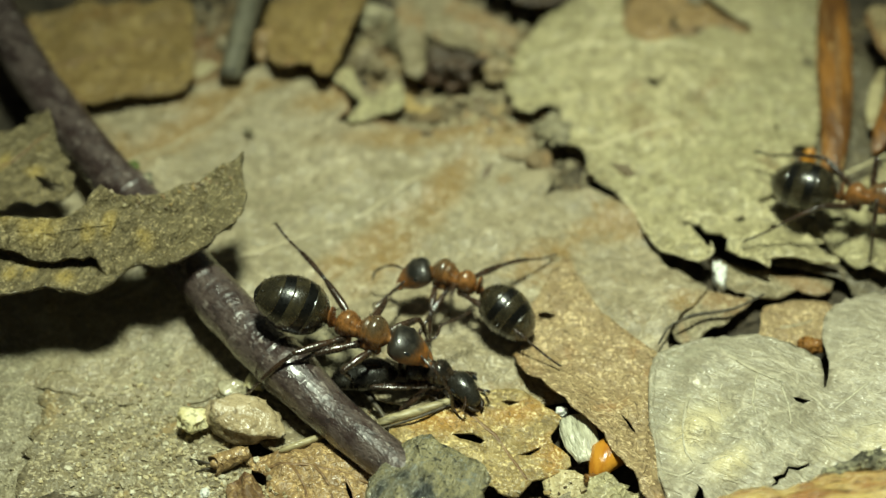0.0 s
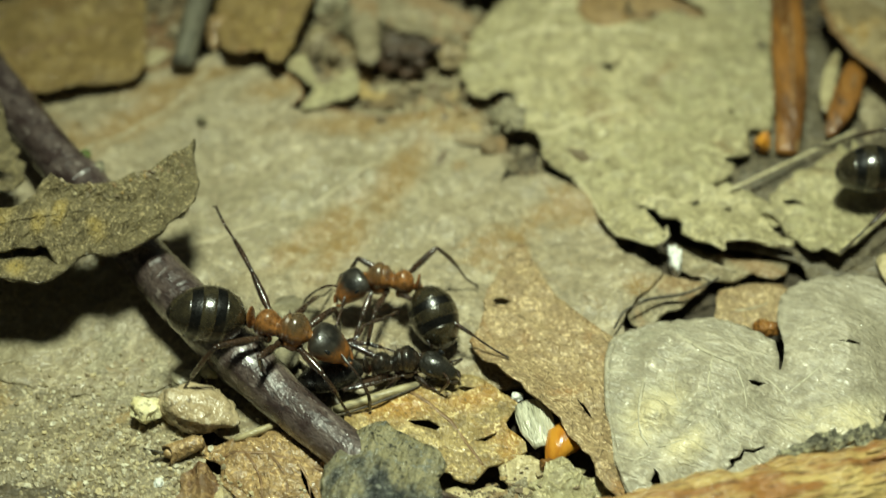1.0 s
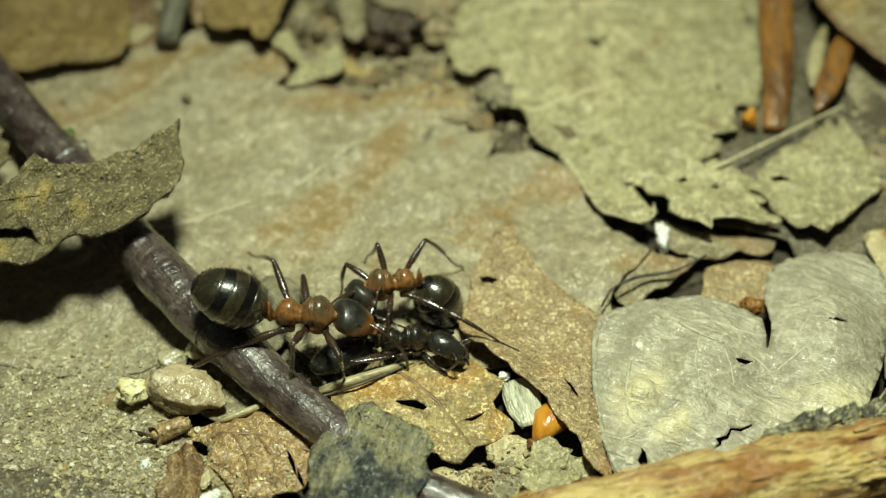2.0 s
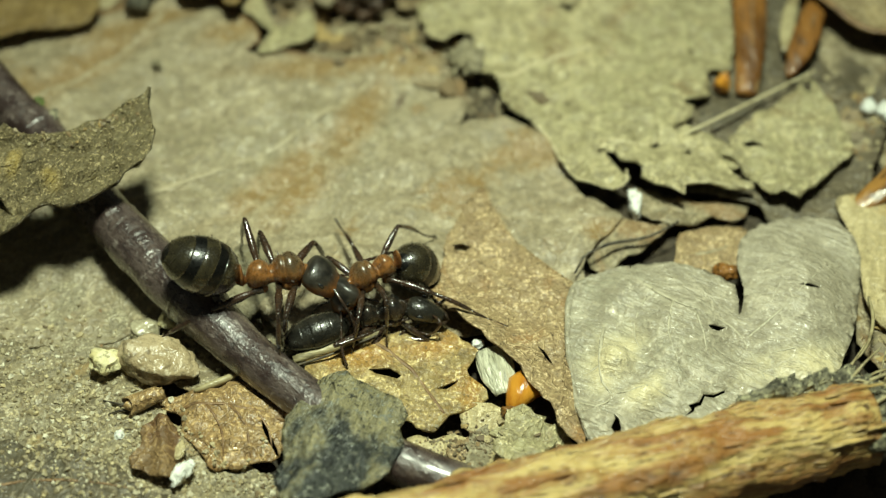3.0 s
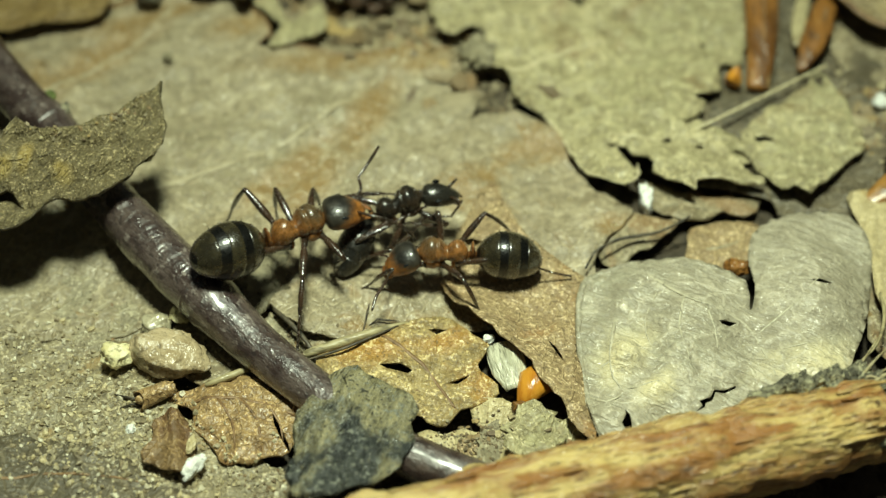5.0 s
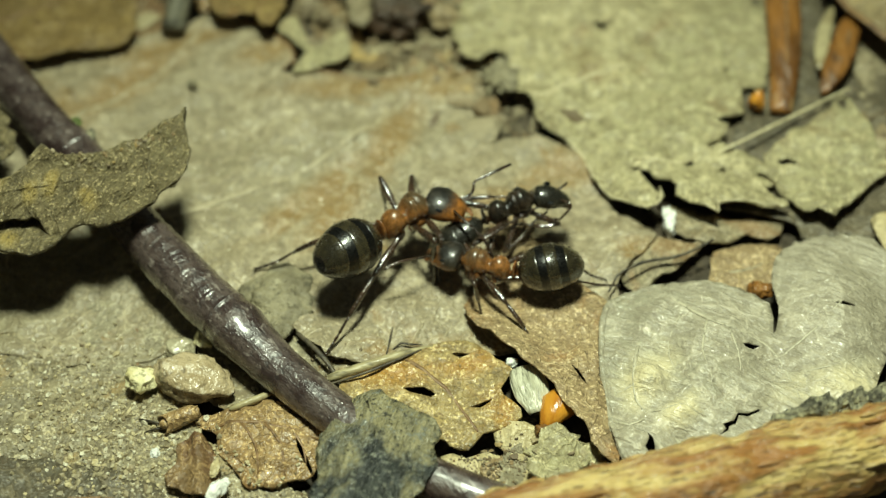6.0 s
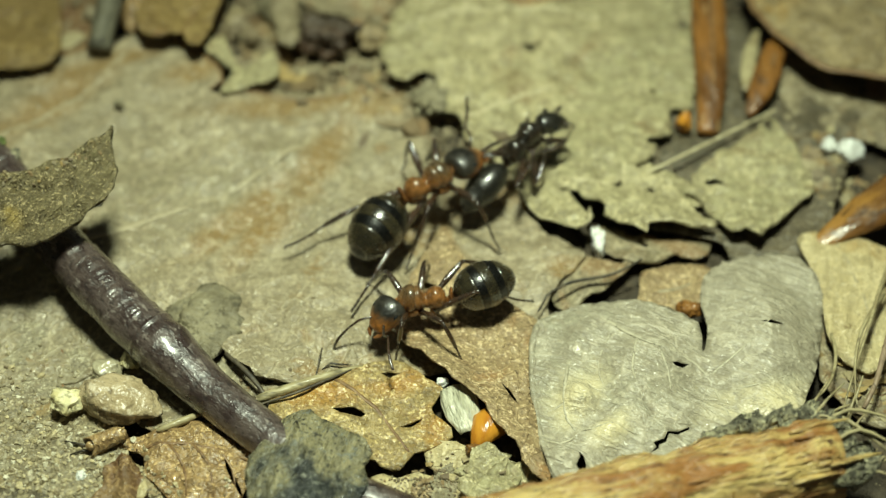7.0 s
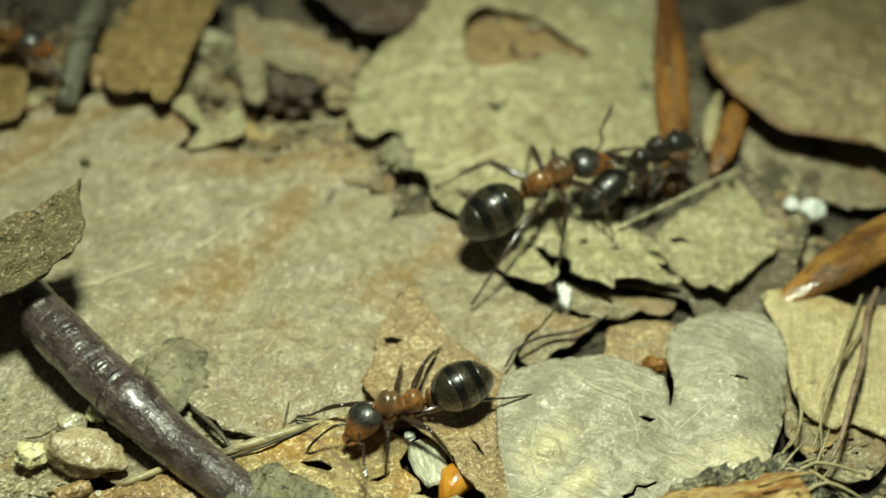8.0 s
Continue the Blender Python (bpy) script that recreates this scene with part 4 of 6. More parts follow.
    part("bark_peel", ball(0.22, 0.4, 0.12, Vector((-14.50, 4.71, 2.20)) - mid), BARK_GREY, base, "flake of grey bark")


make_twig()


def make_stick():
    path = [Vector(p) for p in [(-8.89, -14.96, 1.60), (-1.22, -12.82, 1.70), (4.13, -11.31, 1.70), (9.68, -9.77, 1.70), (14.10, -8.45, 1.70)]]
    mid = path[2]
    base = thing("wood_stick", mid, "split yellow brown wooden stick with a frayed grey end", "stick", "leaf litter")
    pts = [p - mid for p in path]
    part("wood", tube_mesh(pts, (1.2, 1.3, 1.4, 1.5, 1.35), 40, 0.15, 5.0, step=0.16), WOOD, base, "weathered yellow and rust split wood")
    rnd = random.Random(8)
    ahead = (pts[-1] - pts[0]).normalized()
    side = Vector((-ahead.y, ahead.x, 0))
    for j in range(26):
        s, a = rnd.uniform(0.35, 0.97), rnd.uniform(-1.3, 1.5)
        p = pts[0].lerp(pts[-1], s) + (side * math.sin(a) + Vector((0, 0, 1)) * math.cos(a)) * 1.40
        long = rnd.uniform(0.8, 2.6)
        part("splinter", tube_mesh([p, p + ahead * long * 0.5 + Vector((0, 0, 0.06)), p + ahead * long], (0.03, 0.10, 0.02), 6, 0.3, j, step=0.25), WOOD, base)
    for p in [(10.14, -8.26), (10.59, -8.04), (11.12, -7.81), (11.65, -7.67), (12.19, -7.53), (12.70, -7.43), (13.22, -7.34), (13.70, -7.36), (14.08, -7.56), (14.31, -7.96), (14.32, -8.59), (14.01, -9.14), (13.53, -7.52), (12.85, -7.75), (13.80, -8.15)]:
        bm = ball(rnd.uniform(0.35, 0.6), rnd.uniform(0.22, 0.38), rnd.uniform(0.16, 0.3), Vector((p[0], p[1], 2.5)) - mid, 18)
        for v in bm.verts:
            v.co += Vector((0.6, 0.8, 1)) * 0.22 * noise.fractal(v.co * 2.6, 0.7, 2.2, 5)
        part("bark_crust", bm, BARK_GREY, base, "grey lichened bark crust")
    for j in range(7):
        p = pts[-1] + ahead * rnd.uniform(-1.2, 0.9) + side * rnd.uniform(-0.9, 1.2) + Vector((0, 0, rnd.uniform(-0.3, 0.9)))
        bm = ball(rnd.uniform(0.4, 0.9), rnd.uniform(0.3, 0.6), rnd.uniform(0.25, 0.45), p)
        for v in bm.verts:
            v.co += Vector((1, 1, 1)) * 0.25 * noise.fractal(v.co * 1.8, 0.8, 2.1, 4)
        part("bark_lump", bm, BARK_GREY, base, "grey rotten bark")
    for j in range(16):
        p = pts[-1] + ahead * rnd.uniform(-1.8, 1.2) + side * rnd.uniform(-1.2, 1.4) + Vector((0, 0, rnd.uniform(-0.6, 0.9)))
        d = (ahead * rnd.uniform(0.2, 1.0) + side * rnd.uniform(-0.9, 0.9) + Vector((0, 0, rnd.uniform(-0.35, 0.35)))).normalized() * rnd.uniform(0.8, 2.2)
        part("fibre", tube_mesh([p, p + d * 0.5 + Vector((0, 0, rnd.uniform(-0.1, 0.4))), p + d], (0.05, 0.05, 0.02), 5, 0, step=0.3), STRAW, base)


def bud_scale(points, radii, material, label):
    """A long stiff scale with a rounded back and a ridge along it."""
    mid = sum((Vector(p) for p in points), Vector()) / len(points)
    base = thing("bud_scale", mid, label, "bud scale", "leaf litter")
    pts = [Vector(p) - mid for p in points]
    part("scale", tube_mesh(pts, radii, 20, 0.08, 3.0, flat=0.4), material, base)
    part("ridge", tube_mesh([p + Vector((0.06, -0.1, 0.34 * max(radii[min(i, len(radii) - 1)], 0.2))) for i, p in enumerate(pts[:-1])], (0.05, 0.09, 0.05), 8, 0.15, 2.0, flat=0.5), STRAW if material is STRAW else RUSSET_VEIN, base)


make_stick()
rod("grey_stick", [(-11.84, 19.21, 1.40), (-12.23, 16.26, 1.20), (-12.57, 12.69, 0.40)], (0.5, 0.55, 0.5), OLD_WOOD, "thin grey weathered stick at the back of the litter", "stick", 0.12)
bud_scale([(13.31, 19.69, 1.60), (12.95, 15.39, 1.40), (12.73, 12.20, 1.10), (12.56, 10.17, 0.80), (12.24, 8.09, 0.30)], (0.35, 0.66, 0.72, 0.66, 0.42), SCALE, "long orange brown bud scale standing in the litter")
bud_scale([(15.77, 13.44, 1.00), (15.26, 11.91, 0.90), (14.70, 10.42, 0.80), (13.99, 8.95, 0.50)], (0.10, 0.48, 0.55, 0.48, 0.1), SCALE, "shorter orange brown bud scale beside a longer one")
bud_scale([(14.96, 13.84, 0.80), (14.44, 12.30, 0.70), (14.00, 10.27, 0.60)], (0.10, 0.30, 0.3, 0.1), STRAW, "pale tan bud scale between two brown ones")
rod("bark_strip", [(15.52, 2.13, 0.20), (17.01, 2.96, 0.60), (19.20, 4.37, 0.90), (22.33, 6.38, 1.00)], (0.22, 0.85, 1.0, 0.8), BROWN_BARK, "glossy brown bark strip beside an ochre leaf", "bark", 0.08, flat=0.45)
rod("straw", [(-4.94, -5.15, 0.30), (-3.28, -4.60, 0.50), (-2.12, -4.10, 0.50), (-1.29, -3.77, 0.40)], (0.14, 0.20, 0.15, 0.05), STRAW, "short pale straw lying across leaves", "straw", 0.15, 8)
rod("straw", [(-8.24, -6.49, 0.30), (-7.49, -6.20, 0.40), (-6.72, -5.69, 0.30)], (0.10, 0.14, 0.08), STRAW, "tiny pale straw beside a pebble", "straw", 0.15, 8)
rod("straw", [(-5.22, -5.44, 0.20), (-3.65, -5.12, 0.60), (-1.72, -4.00, 0.50)], (0.04, 0.06, 0.03), ROOT, "dark thin rootlet beside a straw", "rootlet", 0.1, 6)
# black strip put in for the dark shadow under the oak leaf's raised rim
rod("rootlet", [(4.99, -1.09, 0.20), (5.30, -0.59, 0.50), (6.27, 0.07, 0.50), (7.74, 0.44, 0.50), (8.93, 1.11, 0.60)], (0.04, 0.07, 0.06, 0.04), ROOT, "black thin rootlet along the rim of a leaf", "rootlet", 0.15, 8)
rod("rootlet", [(-11.35, -6.75, 0.05), (-10.85, -6.95, 0.18), (-10.35, -7.10, 0.25)], (0.03, 0.05, 0.04), ROOT, "dark rootlet beside a rolled leaf scrap", "rootlet", 0.15, 6)
rod("rootlet", [(-11.10, -7.30, 0.05), (-10.70, -7.22, 0.16), (-10.25, -7.25, 0.22)], (0.02, 0.04, 0.03), ROOT, "thin dark rootlet beside a rolled leaf scrap", "rootlet", 0.15, 6)
rod("rootlet", [(-6.18, -3.03, 0.10), (-5.52, -3.81, 0.30), (-4.88, -4.59, 0.20), (-4.55, -5.25, 0.10)], (0.08, 0.10, 0.06), ROOT, "dark rootlet in crumbs beside a twig", "rootlet", 0.15, 8)
TANGLE = [(-4.79, -3.35), (-3.17, -3.58), (-1.57, -3.69), (-3.94, -4.34), (-2.15, -4.27)]  # middles of the rootlets in the hollow by the twig
rnd = random.Random(31)
for x, y in TANGLE:
    a, long = rnd.gauss(0.1, 0.7), rnd.uniform(0.4, 1.0)
    d, x, y = Vector((math.cos(a), math.sin(a), 0)) * long, x + rnd.gauss(0, 0.35), y + rnd.gauss(0, 0.22)
    z = rnd.uniform(0.06, 0.22)
    rod("rootlet", [(x - d.x, y - d.y, z - 0.1), (x - d.x * 0.3, y - d.y * 0.3 + rnd.gauss(0, 0.15), z + 0.1), (x + d.x * 0.4, y + d.y * 0.4 + rnd.gauss(0, 0.15), z + 0.05), (x + d.x, y + d.y, z - 0.1)], (0.02, rnd.uniform(0.03, 0.055), 0.04, 0.015), rnd.choice((ROOT, OLD_WOOD)), "thin tangled rootlet in crumbs under the ants", "rootlet", 0.15, 6)
for i, row in enumerate(([(18.64, 2.01, 0.90), (17.46, -0.48, 1.20), (16.48, -2.76, 1.40), (15.33, -5.42, 1.30), (15.00, -6.30, 1.20)], [(15.43, -2.30, 0.50), (15.25, -3.71, 1.00), (14.69, -5.18, 1.30), (13.67, -6.19, 1.20)], [(18.35, 0.41, 0.80), (16.43, -2.50, 1.40), (15.75, -4.27, 1.40), (15.53, -6.06, 1.20)],
                          [(13.07, -7.36, 2.40), (14.30, -7.50, 2.70), (15.67, -8.52, 2.40), (16.62, -9.78, 2.00)], [(13.27, -8.22, 2.60), (14.68, -7.35, 2.80), (16.42, -7.51, 2.40)], [(13.53, -8.89, 2.60), (14.91, -8.14, 2.80), (16.36, -8.74, 2.40)])):
    rod("dry_fibre", row, (0.05, 0.075, 0.07, 0.05, 0.03), STRAW, "thin dry grass fibre beside a heart-shaped leaf", "grass fibre", 0.1, 6, seed=i)
rod("root", [(19.26, 2.23, 1.00), (18.48, 0.64, 1.25), (17.81, -1.57, 1.40), (17.02, -3.41, 1.40), (16.30, -5.17, 1.30), (15.79, -6.02, 1.10)], (0.10, 0.13, 0.12, 0.12, 0.10, 0.08), ROOT_SKIN, "pinkish brown root hanging over an ochre leaf", "root", 0.12, 10)


# ---------------------------------------------------------------- pebbles, seeds, grains
def pebble(name, at, size, material, label, category="pebble", seed=0.0, rough=0.28, turn=0.0, sharp=1.0):
    """A worn stone: a sphere cut by a few planes, with noise; it sits on its lowest point."""
    rnd, bm = random.Random(int(seed * 7 + 1)), bmesh.new()
    bmesh.ops.create_icosphere(bm, subdivisions=4, radius=1)
    cuts = [(Vector([rnd.gauss(0, 1) for _ in range(3)]).normalized(), rnd.uniform(0.62, 0.9)) for _ in range(9)]
    for v in bm.verts:
        for d, far in cuts:
            over = v.co.dot(d) - far
            if over > 0:
                v.co -= d * over * 0.9 * sharp
        v.co *= 1 + rough * noise.fractal(v.co * 1.6 + Vector((seed, 0, 0)), 0.8, 2.2, 5)
        v.co = Vector((v.co.x * size[0], v.co.y * size[1], v.co.z * size[2]))
    ob = part(name, bm, material)
    ob.matrix_world = pose(at[0] * MM, at[1] * MM, at[2] * MM, 0, 0, turn)
    return tagged(ob, label, category, "pebbles" if category == "pebble" else "leaf litter")


pebble("pebble", (-11.44, -5.30, 0.40), (0.55, 0.55, 0.5), WHITE_STONE, "small cream white pebble on sandy soil", seed=1)
pebble("pebble", (-9.62, -5.44, 0.50), (1.45, 0.95, 0.8), TAN_STONE, "tan brown glassy pebble beside a twig", seed=2, turn=-12, sharp=0.7, rough=0.22)
pebble("pebble", (-10.29, -3.80, 0.20), (0.55, 0.5, 0.4), CLEAR_STONE, "translucent grey quartz pebble", seed=3)
pebble("pebble", (-9.50, -3.39, 0.20), (0.35, 0.4, 0.3), WHITE_STONE, "tiny pale pebble beside a twig", seed=4)
pebble("stone_chip", (-8.33, -9.70, 0.30), (0.30, 0.62, 0.24), CHALK, "bright white chip on soil", seed=5, turn=-32)
pebble("seed_scale", (-8.46, -8.98, 0.42), (0.16, 0.36, 0.14), OCHRE_LEAF, "tiny yellow seed scale on a folded leaf scrap", "seed", seed=24, turn=-10)
pebble("stone_chip", (-10.63, -8.15, 0.00), (0.2, 0.22, 0.2), CHALK, "tiny white chip on sand", seed=6)
pebble("stone_chip", (-13.56, -9.71, -0.20), (0.14, 0.14, 0.14), CHALK, "tiny white chip on sand", seed=7)
pebble("flat_stone", (-6.97, -1.56, 0.15), (1.35, 1.55, 0.35), GREY_STONE, "flat grey olive stone beside a twig", seed=8, rough=0.30)
pebble("pebble", (-11.12, 15.01, 0.30), (0.85, 1.0, 0.7), ORANGE_LEAF, "rounded reddish brown seed at the back", "seed", seed=9)
pebble("soil_clod", (-3.07, 14.06, 0.20), (1.2, 1.0, 0.8), DARK_LEAF, "dark crumbly clod of soil", "soil clod", seed=10, rough=0.6)
pebble("pebble", (-5.33, 15.91, 0.10), (0.9, 1.4, 0.6), GREY_STONE, "blurred grey stone at the back", seed=11, turn=20)
pebble("pebble", (-1.21, 13.99, 0.10), (0.75, 0.7, 0.5), TAN_STONE, "cream stone beside a jagged leaf", seed=12)
pebble("pebble", (-6.94, 17.41, 0.10), (1.0, 0.7, 0.5), CLEAR_STONE, "pale stone at the back", seed=13)
pebble("pebble", (1.11, 10.06, 0.20), (0.7, 1.1, 0.6), GREY_STONE, "grey crumb of rock at the rim of a leaf", seed=14, rough=0.5)
pebble("pebble", (17.75, 7.15, 0.30), (0.6, 0.5, 0.45), CHALK, "bluish white pebble at the back", seed=15)
pebble("pebble", (17.08, 7.46, 0.30), (0.35, 0.35, 0.3), CHALK, "small bluish white pebble at the back", seed=16)
pebble("stone_chip", (7.41, 2.29, 0.20), (0.30, 0.62, 0.45), CHALK, "white chip in the gap under a jagged leaf", seed=17)
pebble("seed_scale", (11.36, 8.60, 0.40), (0.34, 0.38, 0.45), AMBER, "glossy orange seed scale in a gap between leaves", "seed", seed=18)
pebble("stone_chip", (1.45, -4.43, 0.30), (0.22, 0.2, 0.2), CHALK, "tiny white chip at a leaf rim", seed=19)
pebble("seed_scale", (2.55, -7.26, 0.30), (0.4, 0.25, 0.2), BROWN_BARK, "tiny red brown seed scale in crumbs", "seed", seed=20)
pebble("seed_scale", (10.46, -0.98, 0.20), (0.55, 0.35, 0.3), SCALE, "red brown seed scale in the cleft of a leaf", "seed", seed=21)
pebble("crumb", (-11.41, 9.64, 0.25), (0.26, 0.24, 0.2), GREY_STONE, "small dark crumb on an oak leaf", "crumb", seed=22)
rod("orange_seed", [(2.42, -7.25, 0.22), (2.70, -6.80, 0.38), (3.05, -6.30, 0.45), (3.20, -5.75, 0.36)], (0.05, 0.30, 0.58, 0.66, 0.40), AMBER, "glossy amber orange pointed seed coat under a leaf rim", "seed", 0.05, 20, flat=0.75)


def make_scroll():
    """A leaf scrap rolled up on itself, open at its ends."""
    bm, rows = bmesh.new(), []
    for i in range(41):
        u = i / 40
        a, r = 1.2 + u * 9.0, 0.12 + 0.24 * u + 0.03 * math.sin(9 * u)
        rows.append([bm.verts.new((1.15 * (v / 8 - 0.5) * (1 + 0.25 * math.sin(14 * u + v)), r * math.cos(a) * (1 - 0.25 * v / 8), 0.9 * r * math.sin(a) * (1 - 0.25 * v / 8))) for v in range(9)])
    for a, b in zip(rows, rows[1:]):
        for v in range(8):
            bm.faces.new((a[v], a[v + 1], b[v + 1], b[v]))
    ob = part("leaf_scroll", bm, ORANGE_LEAF)
    ob.modifiers.new("thickness", "SOLIDIFY").thickness = 0.05 * MM
    ob.matrix_world = pose(-9.92 * MM, -6.85 * MM, 0.36 * MM, 0, -8, 24)
    tagged(ob, "small rolled tan brown leaf scroll beside a pebble", "leaf", "leaf litter")


make_scroll()


def make_husk():
    """Pale ribbed husk, an open half shell."""
    at = (2.12, -5.66, 0.30)
    bm, n, m = bmesh.new(), 28, 12
    rows = []
    for i in range(n + 1):
        u = i / n * math.pi * 1.15 - 0.6
        row = []
        for j in range(m + 1):
            q = j / m
            w = 0.16 + 0.50 * math.sin(math.pi * (0.10 + 0.62 * q)) + 0.05 * noise.noise(Vector((q * 4, i * 0.3, 2)))
            rib = 1 + 0.05 * math.sin(i * 2.4 + 1.5 * q) + 0.05 * noise.noise(Vector((i * 0.6, q * 3, 7)))
            row.append(bm.verts.new((w * math.cos(u) * rib, (q - 0.5) * 1.9, 0.62 * w * math.sin(u) * rib)))
        rows.append(row)
    for a, b in zip(rows, rows[1:]):
        for j in range(m):
            bm.faces.new((a[j], a[j + 1], b[j + 1], b[j]))
    ob = part("husk", bm, HUSK)
    ob.modifiers.new("thickness", "SOLIDIFY").thickness = 0.06 * MM
    ob.matrix_world = pose(at[0] * MM, at[1] * MM, at[2] * MM, 0, 0, 14)
    tagged(ob, "pale ribbed seed husk beside an orange seed", "seed husk", "leaf litter")


make_husk()


def surface():
    """All leaf blades as one tree, for dropping grains."""
    vs, fs = [], []
    for v, f in SHEETS:
        fs += [[i + len(vs) for i in q] for q in f]
        vs += v
    return BVHTree.FromPolygons(vs, fs)


REST = surface()


def scatter(name, label, category, material, spots, count, sizes, seed, flat=1.0):
    """Loose grains in one mesh; spots: x, y, z, spread across and along."""
    rnd = random.Random(seed)
    ico = bmesh.new()
    bmesh.ops.create_icosphere(ico, subdivisions=1, radius=1)
    shape, faces = [v.co.copy() for v in ico.verts], [[v.index for v in f.verts] for f in ico.faces]
    ico.free()
    vs, fs = [], []
    for _ in range(count):
        x, y, z, sx, sy = rnd.choice(spots)
        x, y = rnd.gauss(x, sx), rnd.gauss(y, sy)
        r = sizes[0] + (sizes[1] - sizes[0]) * rnd.random() ** 2.2
        turn = Euler([rnd.uniform(0, 6.3) if flat == 1 else rnd.uniform(-0.5, 0.5), rnd.uniform(-0.5, 0.5), rnd.uniform(0, 6.3)]).to_matrix()
        down = REST.ray_cast(Vector((x, y, z + 0.35)), Vector((0, 0, -1)))[0]
        z = down.z if down else ground_height(x, y)
        o = len(vs)
        dim = Vector((rnd.uniform(0.6, 1.3), rnd.uniform(0.6, 1.3), rnd.uniform(0.6, 1.1) * flat)) * r
        for c in shape:
            p = turn @ Vector([a * b * rnd.uniform(0.45, 1.25) for a, b in zip(c, dim)])
            vs.append(((x + p.x) * MM, (y + p.y) * MM, (z + p.z + r * 0.15 * flat) * MM))
        fs += [[o + i for i in f] for f in faces]
    me = bpy.data.meshes.new(name)
    me.from_pydata(vs, [], fs)
    me.materials.append(material)
    return tagged(new(name, me), label, category, kind="stuff")


def spots_of(points, z, sx, sy):
    return [(p[0], p[1], z, sx, sy) for p in points]


scatter("sand", "pale sand grains strewn over soil and leaf", "sand", SAND, spots_of([(-13.72, -7.19), (-12.28, -6.48), (-10.96, -7.63), (-12.33, -8.78), (-9.68, -8.76), (-14.02, -5.30), (-8.78, -10.07), (-6.93, -9.84), (-10.99, -9.60)], -0.14, 1.7, 1.2), 3000, (0.02, 0.15), 3)
scatter("crumbs", "tiny pale crumbs on the ridge of a curled leaf", "leaf crumbs", FLAKE, spots_of([(-12.15, 2.04), (-11.88, 2.25), (-13.79, 1.40), (-14.73, 1.48), (-11.21, 2.66), (-12.83, 1.78)], 4.7, 0.30, 0.18), 110, (0.03, 0.12), 12)
# crumbs, strewn thicker so that pale grains stand in for glints on the leaf
scatter("specks", "tiny pale specks on a large oak leaf", "dust specks", SAND, spots_of([(-11.38, 6.67), (-7.03, 8.31), (-3.49, 5.22), (-0.20, 6.80), (1.99, 3.79), (-2.28, 1.72), (4.08, 1.80), (-8.85, 3.66)], 0.05, 2.2, 1.6), 480, (0.02, 0.08), 9)
scatter("sand", "dark and pale soil crumbs between leaves", "soil crumbs", CRUMB, spots_of([(0.60, -8.80), (1.20, -8.40), (-5.60, -4.60), (-5.20, -4.95), (-5.59, -10.27), (1.26, 8.48), (2.15, 7.54)], -0.1, 0.7, 0.45), 1500, (0.02, 0.10), 4)
scatter("leaf_flakes", "papery pale flakes below a seed husk", "leaf flakes", FLAKE, spots_of([(1.52, -7.24), (2.95, -7.69), (3.60, -8.30), (0.94, -8.50), (2.26, -8.60), (0.37, -7.83)], 0.3, 0.45, 0.35), 60, (0.05, 0.25), 14, 0.22)
scatter("crumbs", "blurred crumbs of soil and leaf at the back", "soil crumbs", CRUMB, spots_of([(-5.77, 14.85), (-3.90, 16.83), (-1.41, 16.91), (-2.74, 13.11), (-7.27, 15.17), (-8.95, 12.17), (-0.07, 11.78), (-0.94, 18.11), (-12.32, 17.72), (-14.10, 17.66), (1.59, 9.77), (9.09, 18.05), (12.01, 17.37)], -0.4, 1.5, 1.1), 900, (0.08, 0.55), 5)
scatter("leaf_flakes", "small flat flakes of broken leaf", "leaf flakes", FLAKE, spots_of([(-5.77, 14.85), (-3.90, 16.83), (-1.43, 17.69), (-7.40, 16.71), (-4.45, 13.41), (-0.10, 13.57), (-1.87, 15.74), (1.12, 10.43), (-8.52, 17.85), (-14.43, 16.46), (1.59, 11.84)], -0.2, 1.6, 1.1), 420, (0.2, 0.85), 6, 0.16)
scatter("leaf_flakes", "small flat flakes of broken leaf among fibres", "leaf flakes", FLAKE, spots_of([(15.62, -4.31), (16.45, -4.62), (17.57, -5.21), (15.37, 5.89), (16.89, 5.59), (18.18, 6.54), (16.58, 7.79)], -0.1, 0.9, 0.7), 260, (0.12, 0.5), 7, 0.2)

